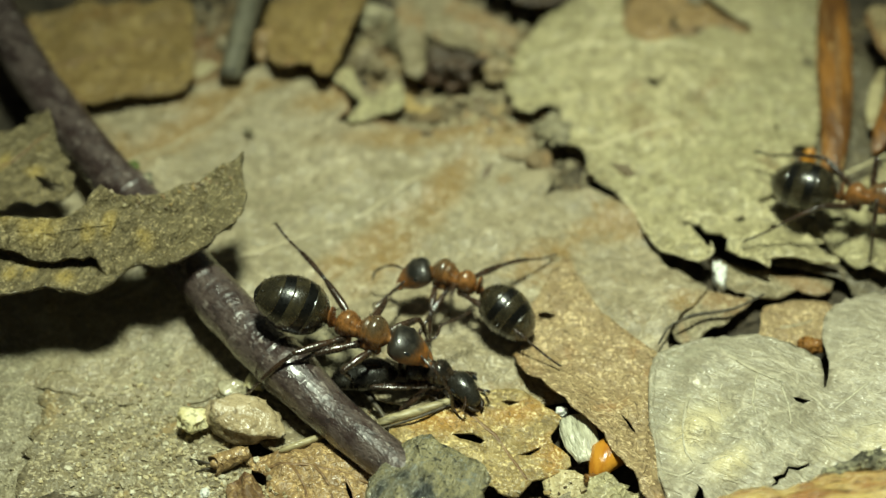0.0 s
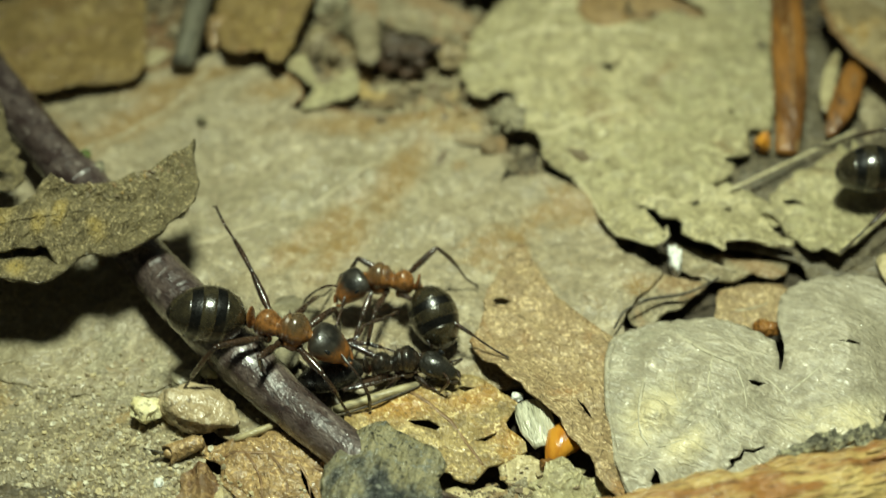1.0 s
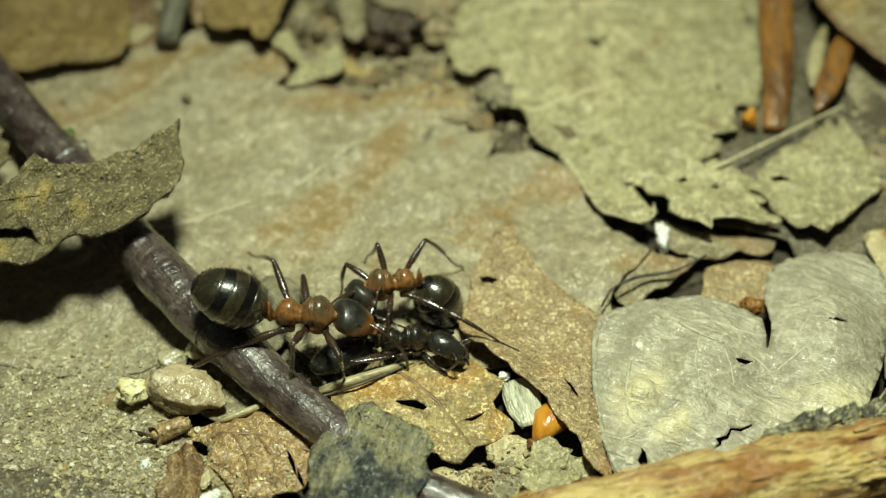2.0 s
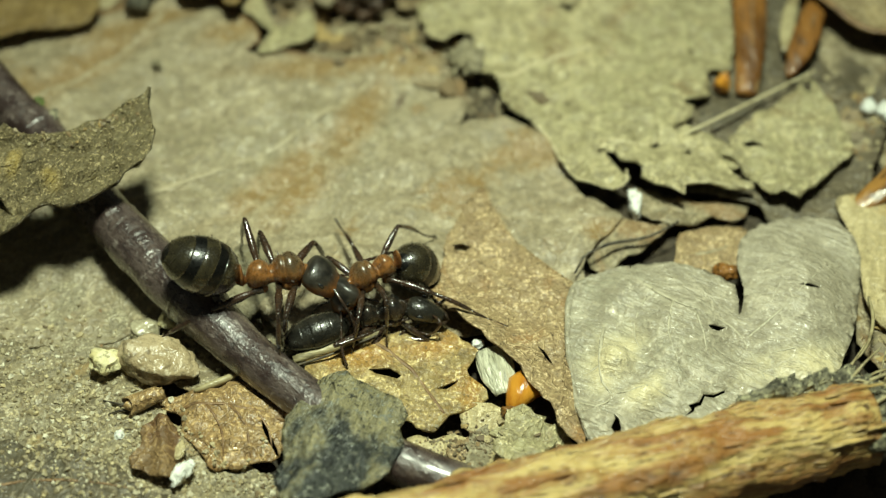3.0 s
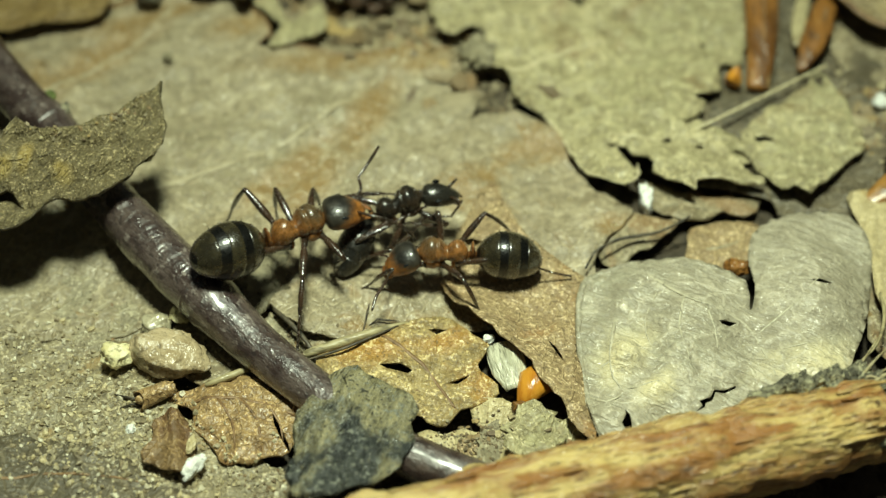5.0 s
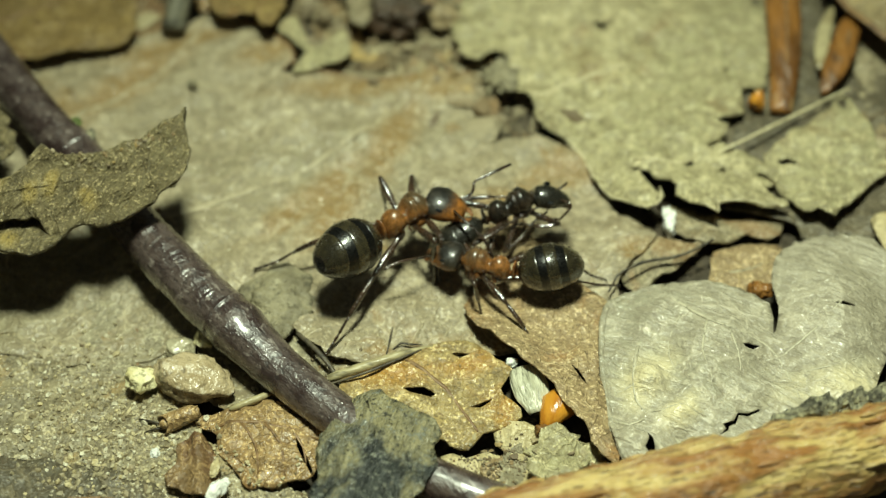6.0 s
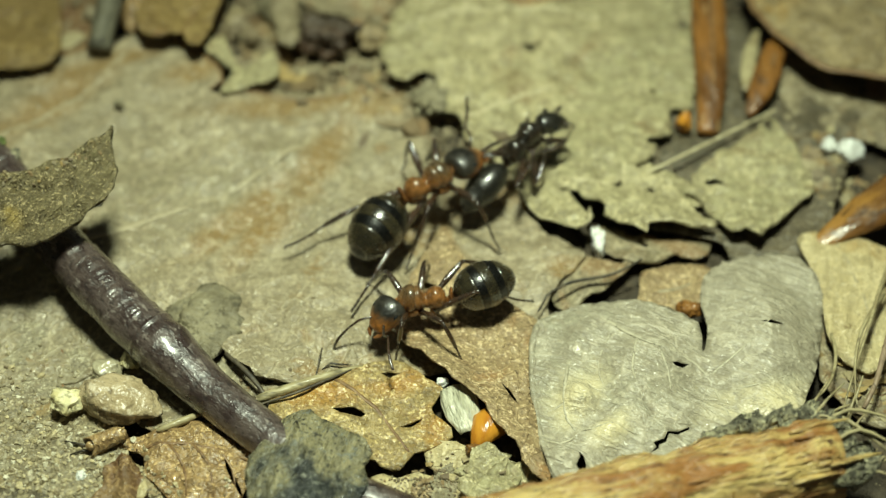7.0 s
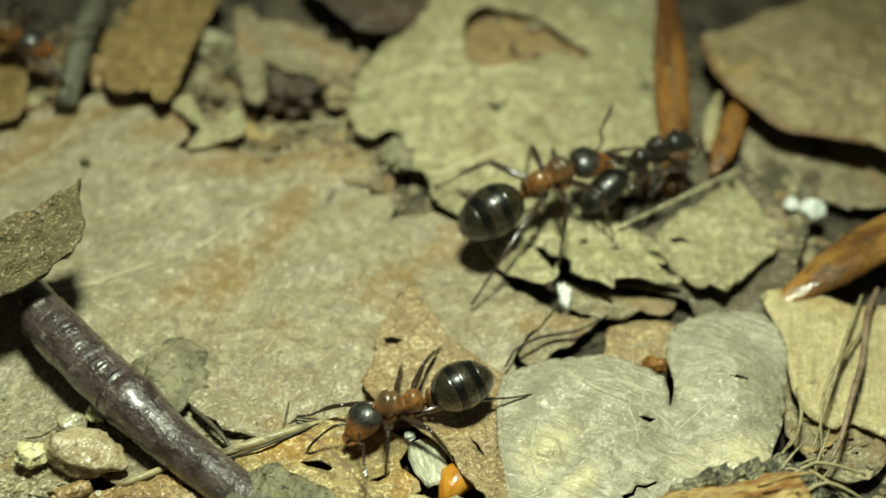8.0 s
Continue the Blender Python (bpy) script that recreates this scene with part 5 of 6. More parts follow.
# ---------------------------------------------------------------- ants
def ant_material(name, a, c, rough, coat=0.3, split=None, seed=0.0, gloss=0.5, relief=0.022):
    """Chitin: fine pitted gloss; split: (red, height, lean) colours what lies below a slanting line."""
    m, n, l, b = nodes_of(name)
    v = tex_coord(n, l, 1.0, seed)
    f = noise_tex(n, l, v, 2.2, 4, 0.6)
    col = mix(n, l, ramp(n, l, f, 0.38, 0.62), a, c)
    if split:
        red, at, lean = split
        tc = n.new("ShaderNodeTexCoord")
        sp = n.new("ShaderNodeSeparateXYZ")
        l.new(tc.outputs["Object"], sp.inputs[0])
        q = maths(n, l, "ADD", sp.outputs["Z"], maths(n, l, "MULTIPLY", sp.outputs["X"], lean))
        q = maths(n, l, "ADD", maths(n, l, "MULTIPLY", q, 1000.0), maths(n, l, "MULTIPLY", noise_tex(n, l, v, 3.2, 4, 0.65), 0.55))
        warm = mix(n, l, ramp(n, l, noise_tex(n, l, v, 3.4, 4, 0.65), 0.38, 0.62), tuple(x * 0.42 for x in red), red)
        col = mix(n, l, ramp(n, l, q, at - 0.10, at + 0.36), warm, col)
    l.new(col, b.inputs["Base Color"])
    fine = noise_tex(n, l, v, 12, 2, 0.5)
    l.new(ramp(n, l, fine, 0.3, 0.7, rough + 0.08, rough - 0.06), b.inputs["Roughness"])
    b.inputs["Specular IOR Level"].default_value = gloss
    b.inputs["Coat Weight"].default_value, b.inputs["Coat Roughness"].default_value = coat, 0.12
    bump(n, l, b, maths(n, l, "ADD", fine, maths(n, l, "MULTIPLY", f, 2.0)), 0.6, relief)
    return m


RED = (0.300, 0.128, 0.036)
ANT_RED = ant_material("ant_red", RED, (0.14, 0.053, 0.017), 0.28, 0.5)
ANT_THORAX = ant_material("ant_thorax", (0.075, 0.050, 0.026), (0.135, 0.078, 0.032), 0.28, 0.6, (RED, 0.62, 0.20))
ANT_HEAD = ant_material("ant_head", (0.012, 0.011, 0.009), (0.034, 0.030, 0.023), 0.38, 0.4, ((0.36, 0.135, 0.026), -0.04, -0.50))
ANT_BLACK = ant_material("ant_black", (0.010, 0.0095, 0.0075), (0.022, 0.020, 0.015), 0.30, 0.5)
ANT_DEAD = ant_material("ant_dead", (0.010, 0.009, 0.007), (0.030, 0.020, 0.012), 0.30, 0.5, ((0.10, 0.035, 0.012), -0.02, 0.1))
ANT_TERGITE = ant_material("ant_tergite", (0.034, 0.0275, 0.0135), (0.017, 0.0140, 0.0075), 0.24, 0.9, gloss=0.65, relief=0.012)
ANT_BAND = ant_material("ant_band", (0.003, 0.003, 0.0025), (0.005, 0.0048, 0.004), 0.32, 0.4, gloss=0.4, relief=0.012)
ANT_LEG = ant_material("ant_leg", (0.020, 0.014, 0.010), (0.045, 0.024, 0.013), 0.24, 1.0, gloss=0.65)
ANT_EYE = ant_material("ant_eye", (0.008, 0.010, 0.012), (0.014, 0.016, 0.018), 0.12, 0.8)


def lathe(profile, sides=22):
    """Body segment along x: rows of x, centre height, half width, half height."""
    bm, rings = bmesh.new(), []
    for x, zc, ry, rz in profile:
        rings.append([bm.verts.new((x, ry * math.cos(2 * math.pi * j / sides), zc + rz * math.sin(2 * math.pi * j / sides))) for j in range(sides)])
    for a, b in zip(rings, rings[1:]):
        for j in range(sides):
            bm.faces.new((a[j], b[j], b[(j + 1) % sides], a[(j + 1) % sides]))
    bm.faces.new(rings[0])
    bm.faces.new(rings[-1][::-1])
    bmesh.ops.recalc_face_normals(bm, faces=bm.faces)
    return bm


def smooth_rows(rows, per=5):
    """Rounds a coarse profile."""
    out = [Vector(r) for r in rows]
    fine = []
    for i in range(len(out) - 1):
        a, b, c, d = (out[min(max(i + j, 0), len(out) - 1)] for j in (-1, 0, 1, 2))
        for s in range(per):
            t = s / per
            q = 0.5 * (2 * b + (c - a) * t + (2 * a - 5 * b + 4 * c - d) * t * t + (3 * b - a - 3 * c + d) * t ** 3)
            fine.append((q[0], q[1], max(q[2], 0.01), max(q[3], 0.01)))
    return fine + [tuple(out[-1])]


def hairs(profile, count, length, seed, upper=True):
    """Fine bristles standing on a lathed segment."""
    rnd, bm = random.Random(seed), bmesh.new()
    for _ in range(count):
        x, zc, ry, rz = profile[rnd.randrange(2, len(profile) - 2)]
        a = rnd.uniform(0.15, math.pi - 0.15) if upper else rnd.uniform(0, 2 * math.pi)
        p = Vector((x, ry * math.cos(a), zc + rz * math.sin(a)))
        d = Vector((rnd.uniform(-0.5, 0.3), math.cos(a), math.sin(a))).normalized() * length * rnd.uniform(0.6, 1.2)
        w = d.cross(Vector((1, 0.3, 0))).normalized() * 0.010
        k = d.cross(w).normalized() * 0.010
        v = [bm.verts.new(p + w), bm.verts.new(p - w * 0.5 + k), bm.verts.new(p - w * 0.5 - k), bm.verts.new(p + d)]
        for f in ((0, 1, 3), (1, 2, 3), (2, 0, 3)):
            bm.faces.new([v[i] for i in f])
    return bm


# pair: coxa x, coxa y, femur length, shin length to the claw, rest foot x and y
LEG_PLAN = {"fore": (0.62, 0.36, 1.45, 2.15, 1.9, 1.7), "mid": (0.02, 0.40, 1.60, 2.55, 0.1, 2.5), "hind": (-0.53, 0.38, 1.95, 3.35, -2.3, 2.4)}


def leg_meshes(femur, shin, k):
    up = tube_mesh([(0, 0, 0), (0.16 * femur, 0, 0.02), (0.5 * femur, 0, 0.03), (femur, 0, 0)], (0.15 * k, 0.10 * k, 0.155 * k, 0.145 * k, 0.12 * k, 0.085 * k), 9, step=0.16)
    t = shin * 0.50
    tibia = tube_mesh([(0, 0, 0), (t * 0.5, 0, 0.05), (t, 0, 0.02)], (0.075 * k, 0.085 * k, 0.10 * k, 0.095 * k, 0.07 * k), 8, step=0.2)
    knots = [0.0, 0.42, 0.60, 0.76, 0.88, 1.0]
    foot = []
    for a, b in zip(knots, knots[1:]):
        pa, pb = (Vector((t + (shin - t) * q, 0, 0.02 - 0.09 * math.sin(math.pi * q))) for q in (a, b))
        foot.append(tube_mesh([pa, pb], (0.040 * k, 0.058 * k), 6, step=0.12))
    foot.append(tube_mesh([(shin, 0, 0), (shin + 0.05, 0.05, -0.03), (shin + 0.07, 0.10, -0.10)], (0.022, 0.008), 5, step=0.06))
    foot.append(tube_mesh([(shin, 0, 0), (shin + 0.05, -0.05, -0.03), (shin + 0.07, -0.10, -0.10)], (0.022, 0.008), 5, step=0.06))
    spur = tube_mesh([(t, 0, 0), (t + 0.14, 0.05, -0.10)], (0.02, 0.006), 5, step=0.1)
    return up, tibia, joined(spur, *foot)


def make_ant(label, k=1.0, dark=False, seed=0, group="ants", category="ant"):
    """An ant in millimetres times k: x ahead, z up, origin in the middle of the thorax."""
    base = thing("ant", (0, 0, 0), label, category, group)
    thorax_m, red_m, head_m = (ANT_DEAD, ANT_DEAD, ANT_BLACK) if dark else (ANT_THORAX, ANT_RED, ANT_HEAD)

    def sized(bm):
        bmesh.ops.scale(bm, vec=(k, k, k), verts=bm.verts)
        return bm

    # humped back plate ahead, a deep saddle, then the rounded rear box
    prof = smooth_rows([(-1.06, -0.22, 0.10, 0.12), (-0.99, -0.15, 0.31, 0.36), (-0.80, -0.03, 0.45, 0.50), (-0.52, 0.03, 0.46, 0.52), (-0.30, -0.02, 0.39, 0.39),
                        (-0.17, -0.07, 0.34, 0.30), (-0.05, 0.00, 0.40, 0.40), (0.12, 0.10, 0.49, 0.53), (0.26, 0.10, 0.49, 0.51), (0.36, 0.12, 0.55, 0.57), (0.55, 0.12, 0.57, 0.57), (0.74, 0.06, 0.49, 0.46), (0.89, 0.0, 0.34, 0.31), (1.00, -0.03, 0.17, 0.17), (1.10, -0.03, 0.13, 0.13)])
    thorax = part("thorax", sized(lathe(prof)), thorax_m, base, "reddish orange waisted thorax" if not dark else "black thorax")
    for sy in (1, -1):
        part("coxa_plate", sized(ball(0.32, 0.17, 0.26, (0.42, 0.40 * sy, -0.30))), red_m, thorax)
        for cx in (0.62, 0.02, -0.53):
            part("coxa", sized(ball(0.17, 0.15, 0.24, (cx + 0.04, 0.30 * sy, -0.42), 10)), red_m, thorax)
    part("bristles", sized(hairs(prof, 60, 0.16, seed)), ANT_LEG, thorax)
    # waist scale
    pet = part("petiole", sized(lathe(smooth_rows([(-1.02, -0.24, 0.10, 0.10), (-1.12, -0.18, 0.17, 0.23), (-1.19, 0.04, 0.31, 0.46), (-1.28, 0.04, 0.28, 0.44), (-1.34, -0.18, 0.15, 0.19), (-1.46, -0.22, 0.08, 0.08)]))), red_m, base)
    # gaster hangs on the waist; its own x points ahead
    g = [(0.05, -0.05, 0.08, 0.08), (-0.12, 0.0, 0.42, 0.45), (-0.45, 0.02, 0.76, 0.80), (-0.95, 0.03, 0.98, 0.98), (-1.50, 0.0, 1.00, 0.99), (-2.05, -0.05, 0.85, 0.82), (-2.42, -0.12, 0.63, 0.58), (-2.64, -0.17, 0.38, 0.34), (-2.75, -0.20, 0.08, 0.08)]
    if dark:
        g = [(x, zc, ry * 0.72, rz * 0.62) for x, zc, ry, rz in g]
    gp = smooth_rows(g, 6)
    gaster = part("gaster", sized(lathe(gp, 28)), ANT_BLACK if dark else ANT_BAND, base, "glossy black egg-shaped gaster")
    for lo, hi in ((-0.92, -0.10), (-1.74, -1.20), (-2.66, -2.02)):
        band = [(x, zc, ry + 0.013, rz + 0.013) for x, zc, ry, rz in gp if lo <= x <= hi]
        band = [(band[0][0] + 0.03, band[0][1], band[0][2] - 0.05, band[0][3] - 0.05)] + band + [(band[-1][0] - 0.03, band[-1][1], band[-1][2] - 0.06, band[-1][3] - 0.06)]
        part("tergite", sized(lathe(band, 28)), ANT_BLACK if dark else ANT_TERGITE, gaster, "olive grey sheened plate")
    part("bristles", sized(hairs(gp, 110, 0.13, seed + 1)), ANT_LEG, gaster)
    # head, from the neck ahead
    hp = smooth_rows([(-0.02, 0, 0.12, 0.12), (0.03, 0.02, 0.46, 0.34), (0.16, 0.03, 0.64, 0.45), (0.45, 0.03, 0.72, 0.51), (0.75, 0.01, 0.69, 0.50), (1.05, -0.04, 0.57, 0.43), (1.32, -0.09, 0.42, 0.31), (1.45, -0.11, 0.30, 0.21), (1.50, -0.11, 0.08, 0.06)])
    if dark:  # shrunken, longer than wide
        hp = [(x * 1.05, zc, ry * 0.74, rz * 0.92) for x, zc, ry, rz in hp]
    head = part("head", sized(lathe(hp, 24)), head_m, base, "black head with a red orange face" if not dark else "black rounded head")
    for sy in (1, -1):
        part("eye", sized(ball(0.16, 0.07, 0.12, (0.62, 0.56 * sy, 0.24))), ANT_EYE, head, "glossy black compound eye")
        part("mandible", sized(tube_mesh([(1.30, 0.24 * sy, -0.16), (1.55, 0.26 * sy, -0.22), (1.74, 0.06 * sy, -0.26)], (0.13, 0.12, 0.03), 7, step=0.1, flat=0.6)), red_m, head)
        bend = ((1.50, 0.95, 0.60) if sy > 0 else (2.0, -0.85, 0.20)) if not dark else (1.2, 0.75 * sy, -0.5)
        tip = ((2.55, 2.10, 0.75) if sy > 0 else (3.0, -1.25, -0.75)) if not dark else (0.3, 0.6 * sy, -0.75)
        scape = tube_mesh([(1.08, 0.26 * sy, 0.20), (1.5, 0.62 * sy, 0.28), bend], (0.045, 0.06, 0.05), 6, step=0.15)
        whip = tube_mesh([bend, tuple(0.5 * (a + b) + c for a, b, c in zip(bend, tip, (0.12, 0.05 * sy, 0.10))), tip], (0.038, 0.06, 0.068, 0.05), 6, step=0.12)
        part("antenna", sized(joined(scape, whip)), ANT_LEG, head, "thin elbowed antenna")
    legs = {}
    for pair, (cx, cy, fe, sh, fx, fy) in LEG_PLAN.items():
        for side, sy in (("left", 1), ("right", -1)):
            up, tibia, foot = leg_meshes(fe * k, sh * k, k)
            leg = part("leg", up, ANT_LEG, base, "dark brown jointed leg")
            shin = part("tibia", tibia, ANT_LEG, leg)
            me = part("tarsus", foot, ANT_LEG, leg)
            legs[pair, side] = (leg, shin, me, Vector((cx, cy * sy, -0.34)) * k, fe * k, sh * k, Vector((fx, fy * sy, 0)) * k)
    return dict(base=base, gaster=gaster, head=head, petiole=pet, legs=legs, k=k)


def along(rows, t):
    """The place at t on rows of seconds, x, y, z."""
    for a, b in zip(rows, rows[1:]):
        if t <= b[0]:
            f = max(0.0, (t - a[0]) / (b[0] - a[0]))
            return Vector(a[1:]).lerp(Vector(b[1:]), f)
    return Vector(rows[-1][1:])


def basis(x, up, origin):
    x = x.normalized()
    y = up.cross(x)
    y = y.normalized() if y.length > 1e-4 else Vector((0, 1, 0))
    z = x.cross(y)
    m = Matrix((x, y, z)).transposed().to_4x4()
    m.translation = origin
    return m


def metres(m):
    m = m.copy()
    m.translation *= MM
    return m


def move_ant(ant, tail, waist, neck, face, feet, times, ground=0.1, tucked=False):
    """Keys body, gaster, head and all legs from the places of four body joints and of the planted feet."""
    k, up = ant["k"], Vector((0, 0, 1))
    body, gast, hd, legs = [], [], [], {q: ([], []) for q in ant["legs"]}
    for n, t in enumerate(times):
        p, q = along(waist, t), along(neck, t)
        m = basis(q - p, up, (p + q) / 2 + (q - p).normalized() * 0.2 * k)
        inv = m.inverted()
        body.append((t, metres(m)))
        pivot = Vector((-1.40 * k, 0, -0.2 * k))
        lean = inv.to_3x3()
        gast.append((t, metres(basis(lean @ (p - along(tail, t)), lean @ up, pivot))))
        nk = Vector((1.03 * k, 0, -0.02 * k))
        ahead = (lean @ (along(face, t) - q)).normalized()
        ahead.z = max(-0.85, min(0.5, ahead.z - 0.12))
        hd.append((t, metres(basis(ahead, up, nk))))
        for key, (leg, shin, foot, coxa, fe, sh, rest) in ant["legs"].items():
            if tucked and key not in feet:
                f = coxa + (Vector((1.5, 0.05 if key[1] == 'left' else -0.05, 0.10)) if key[0] == 'hind' else Vector((-1.0 if key[0] == 'fore' else 1.3, 0.10 if key[1] == 'left' else -0.10, -0.35))) * k
            elif key in feet and feet[key][0][0] - 0.01 <= t <= feet[key][-1][0] + 0.01:
                f = inv @ along(feet[key], t)
            else:
                w = m @ rest
                tripod = 0.45 * k * math.sin(2 * math.pi * (2.3 * t + (0.5 if key in (("fore", "left"), ("mid", "right"), ("hind", "left")) else 0.0)))
                w += (q - p).normalized() * tripod
                w.z = ground
                f = inv @ w
            d = f - coxa
            far = max(abs(fe - sh) + 0.15, min(fe + sh - 0.03, d.length))
            d = d.normalized() * far
            a = (fe * fe - sh * sh + far * far) / (2 * far)
            rise = math.sqrt(max(fe * fe - a * a, 0.0))
            local_up = (inv.to_3x3() @ up)
            out = Vector((0, 1 if key[1] == "left" else -1, 0))
            bendy = out * 0.14 + Vector((1.0 if key[0] == "fore" else -1.0, 0, 0.05)) if tucked and key not in feet else local_up + 0.25 * out
            bendy = (bendy - d.normalized() * bendy.dot(d.normalized())).normalized()
            knee = d.normalized() * a + bendy * rise
            lm = basis(knee, bendy, coxa)
            legs[key][0].append((t, metres(lm)))
            sv = lm.to_3x3().inverted() @ (d - knee)
            legs[key][1].append((t, metres(basis(sv, Vector((0, 0, 1)) if abs(sv.normalized().z) < 0.98 else Vector((1, 0, 0)), Vector((fe, 0, 0))))))
    walk(ant["base"], body)
    walk(ant["gaster"], gast)
    walk(ant["head"], hd)
    for key, (leg, shin, foot, *_) in ant["legs"].items():
        walk(leg, legs[key][0])
        walk(shin, legs[key][1])
        walk(foot, legs[key][1])


big_ant = make_ant("large wood ant, red thorax, black gaster, dragging a dead ant", 1.0, seed=3)
small_ant = make_ant("smaller wood ant with red thorax tugging at the dead ant", 0.86, seed=7)
dead_ant = make_ant("dead black ant with folded legs held in jaws", 0.86, dark=True, seed=11, category="dead ant")
far_ant = make_ant("wood ant with black gaster walking away over pale leaves", 0.92, seed=15)
late_ant = make_ant("wood ant walking in from behind a brown leaf", 0.92, seed=19)


def motions():
    times = [0.0, 0.2, 0.3, 0.5, 0.65, 0.8, 1.0, 1.2, 1.4, 1.6, 1.8, 2.0, 2.3, 2.5, 2.65, 2.8, 3.0, 3.15, 3.3, 3.5, 3.75, 4.0, 4.2, 4.4, 4.6, 4.8, 5.0, 5.15, 5.3, 5.5, 5.65, 5.8, 6.0, 6.15, 6.3, 6.5, 6.65, 6.8, 7.0, 7.15, 7.3, 7.5, 7.65, 7.8, 8.0]
    # large ant
    tail = [(0, -7.88, -2.26, 3.30), (0.3, -8.25, -2.66, 3.18), (0.5, -9.11, -2.88, 3.10), (0.8, -9.20, -2.85, 3.10), (1, -9.26, -3.07, 3.10), (1.2, -8.84, -3.35, 3.19), (2.3, -7.59, -3.52, 3.71), (2.5, -7.44, -3.76, 3.80), (2.8, -7.58, -3.65, 3.74), (3, -8.08, -3.36, 3.70), (3.3, -8.18, -3.32, 3.58), (3.5, -8.48, -3.33, 3.50), (4, -9.36, -3.26, 3.10), (4.2, -9.44, -3.21, 2.98), (5.3, -7.05, -2.53, 3.20), (5.5, -5.73, -2.10, 3.10), (5.8, -4.76, -1.85, 3.00), (6, -4.72, -1.54, 2.90), (6.3, -4.66, -1.33, 2.90), (6.5, -4.01, -1.29, 3.00), (6.8, -2.23, 0.42, 1.80), (7, -1.28, 1.20, 1.70), (7.3, -0.08, 2.39, 1.70), (7.5, 0.16, 3.04, 1.80), (7.8, 2.57, 4.52, 2.00), (8, 4.43, 4.91, 2.20)]
    waist = [(0, -6.86, -2.36, 2.70), (0.3, -6.95, -3.24, 2.70), (0.5, -8.07, -2.76, 2.70), (0.8, -7.92, -2.67, 2.70), (1, -8.10, -2.96, 2.70), (1.2, -7.64, -3.24, 2.70), (2.3, -6.35, -3.71, 2.70), (2.5, -6.20, -3.78, 2.70), (2.8, -6.34, -3.52, 2.70), (3, -6.73, -3.39, 2.70), (3.3, -6.93, -3.13, 2.70), (3.5, -7.15, -3.04, 2.70), (4, -7.87, -3.05, 2.70), (4.2, -7.98, -3.07, 2.62), (5.3, -5.75, -1.49, 2.60), (5.5, -4.44, -1.16, 2.50), (5.8, -3.52, -0.86, 2.40), (6, -3.51, -0.39, 2.40), (6.3, -3.44, -0.22, 2.40), (6.5, -3.07, 0.72, 2.40), (6.8, -1.24, 2.11, 2.00), (7, -0.18, 2.90, 1.80), (7.3, 1.18, 3.36, 1.92), (7.5, 1.33, 4.13, 2.00), (7.8, 3.94, 5.30, 2.30), (8, 5.63, 5.55, 2.50)]
    neck = [(0, -4.58, -3.22, 2.60), (0.3, -5.04, -3.81, 2.60), (0.5, -5.31, -3.81, 2.60), (0.8, -5.42, -3.42, 2.60), (1, -5.60, -3.70, 2.60), (1.2, -5.14, -3.60, 2.60), (2.3, -4.26, -3.60, 2.60), (2.5, -4.14, -3.72, 2.60), (2.8, -4.36, -3.40, 2.60), (3, -4.70, -2.91, 2.60), (3.3, -4.83, -2.76, 2.60), (3.5, -5.10, -2.68, 2.60), (4, -5.80, -2.18, 2.60), (4.2, -6.02, -2.25, 2.58), (5.3, -3.98, -0.20, 2.50), (5.5, -2.43, 0.01, 2.30), (5.8, -1.55, 0.86, 2.30), (6, -1.54, 1.52, 2.30), (6.3, -1.54, 1.90, 2.30), (6.5, -1.34, 3.75, 2.30), (6.8, 0.62, 4.28, 2.18), (7, 1.89, 4.24, 2.10), (7.3, 3.38, 4.68, 2.28), (7.5, 3.57, 5.49, 2.40), (7.8, 6.38, 6.71, 2.64), (8, 8.01, 7.03, 2.80)]
    face = [(0, -3.70, -3.32, 2.30), (0.3, -4.55, -4.47, 2.30), (0.5, -4.77, -4.10, 2.30), (0.8, -4.84, -3.48, 2.30), (1, -4.89, -3.82, 2.30), (1.2, -4.53, -3.52, 2.30), (2.3, -3.54, -3.42, 2.30), (2.5, -3.51, -3.72, 2.30), (2.8, -3.81, -3.20, 2.30), (3, -4.16, -3.04, 2.30), (3.3, -4.30, -2.71, 2.30), (3.5, -4.47, -2.68, 2.30), (4, -5.03, -2.18, 2.30), (4.2, -5.34, -2.01, 2.36), (5.3, -3.13, 0.04, 2.70), (5.5, -1.49, 0.20, 2.40), (5.8, -0.78, 0.89, 2.40), (6, -0.55, 1.22, 2.40), (6.3, -0.71, 2.01, 2.40), (6.5, -0.55, 4.25, 2.40), (6.8, 1.26, 4.69, 2.28), (7, 2.75, 4.98, 2.20), (7.3, 4.24, 5.05, 2.38), (7.5, 4.35, 6.02, 2.50), (7.8, 7.23, 7.00, 2.74), (8, 8.86, 7.32, 2.90)]
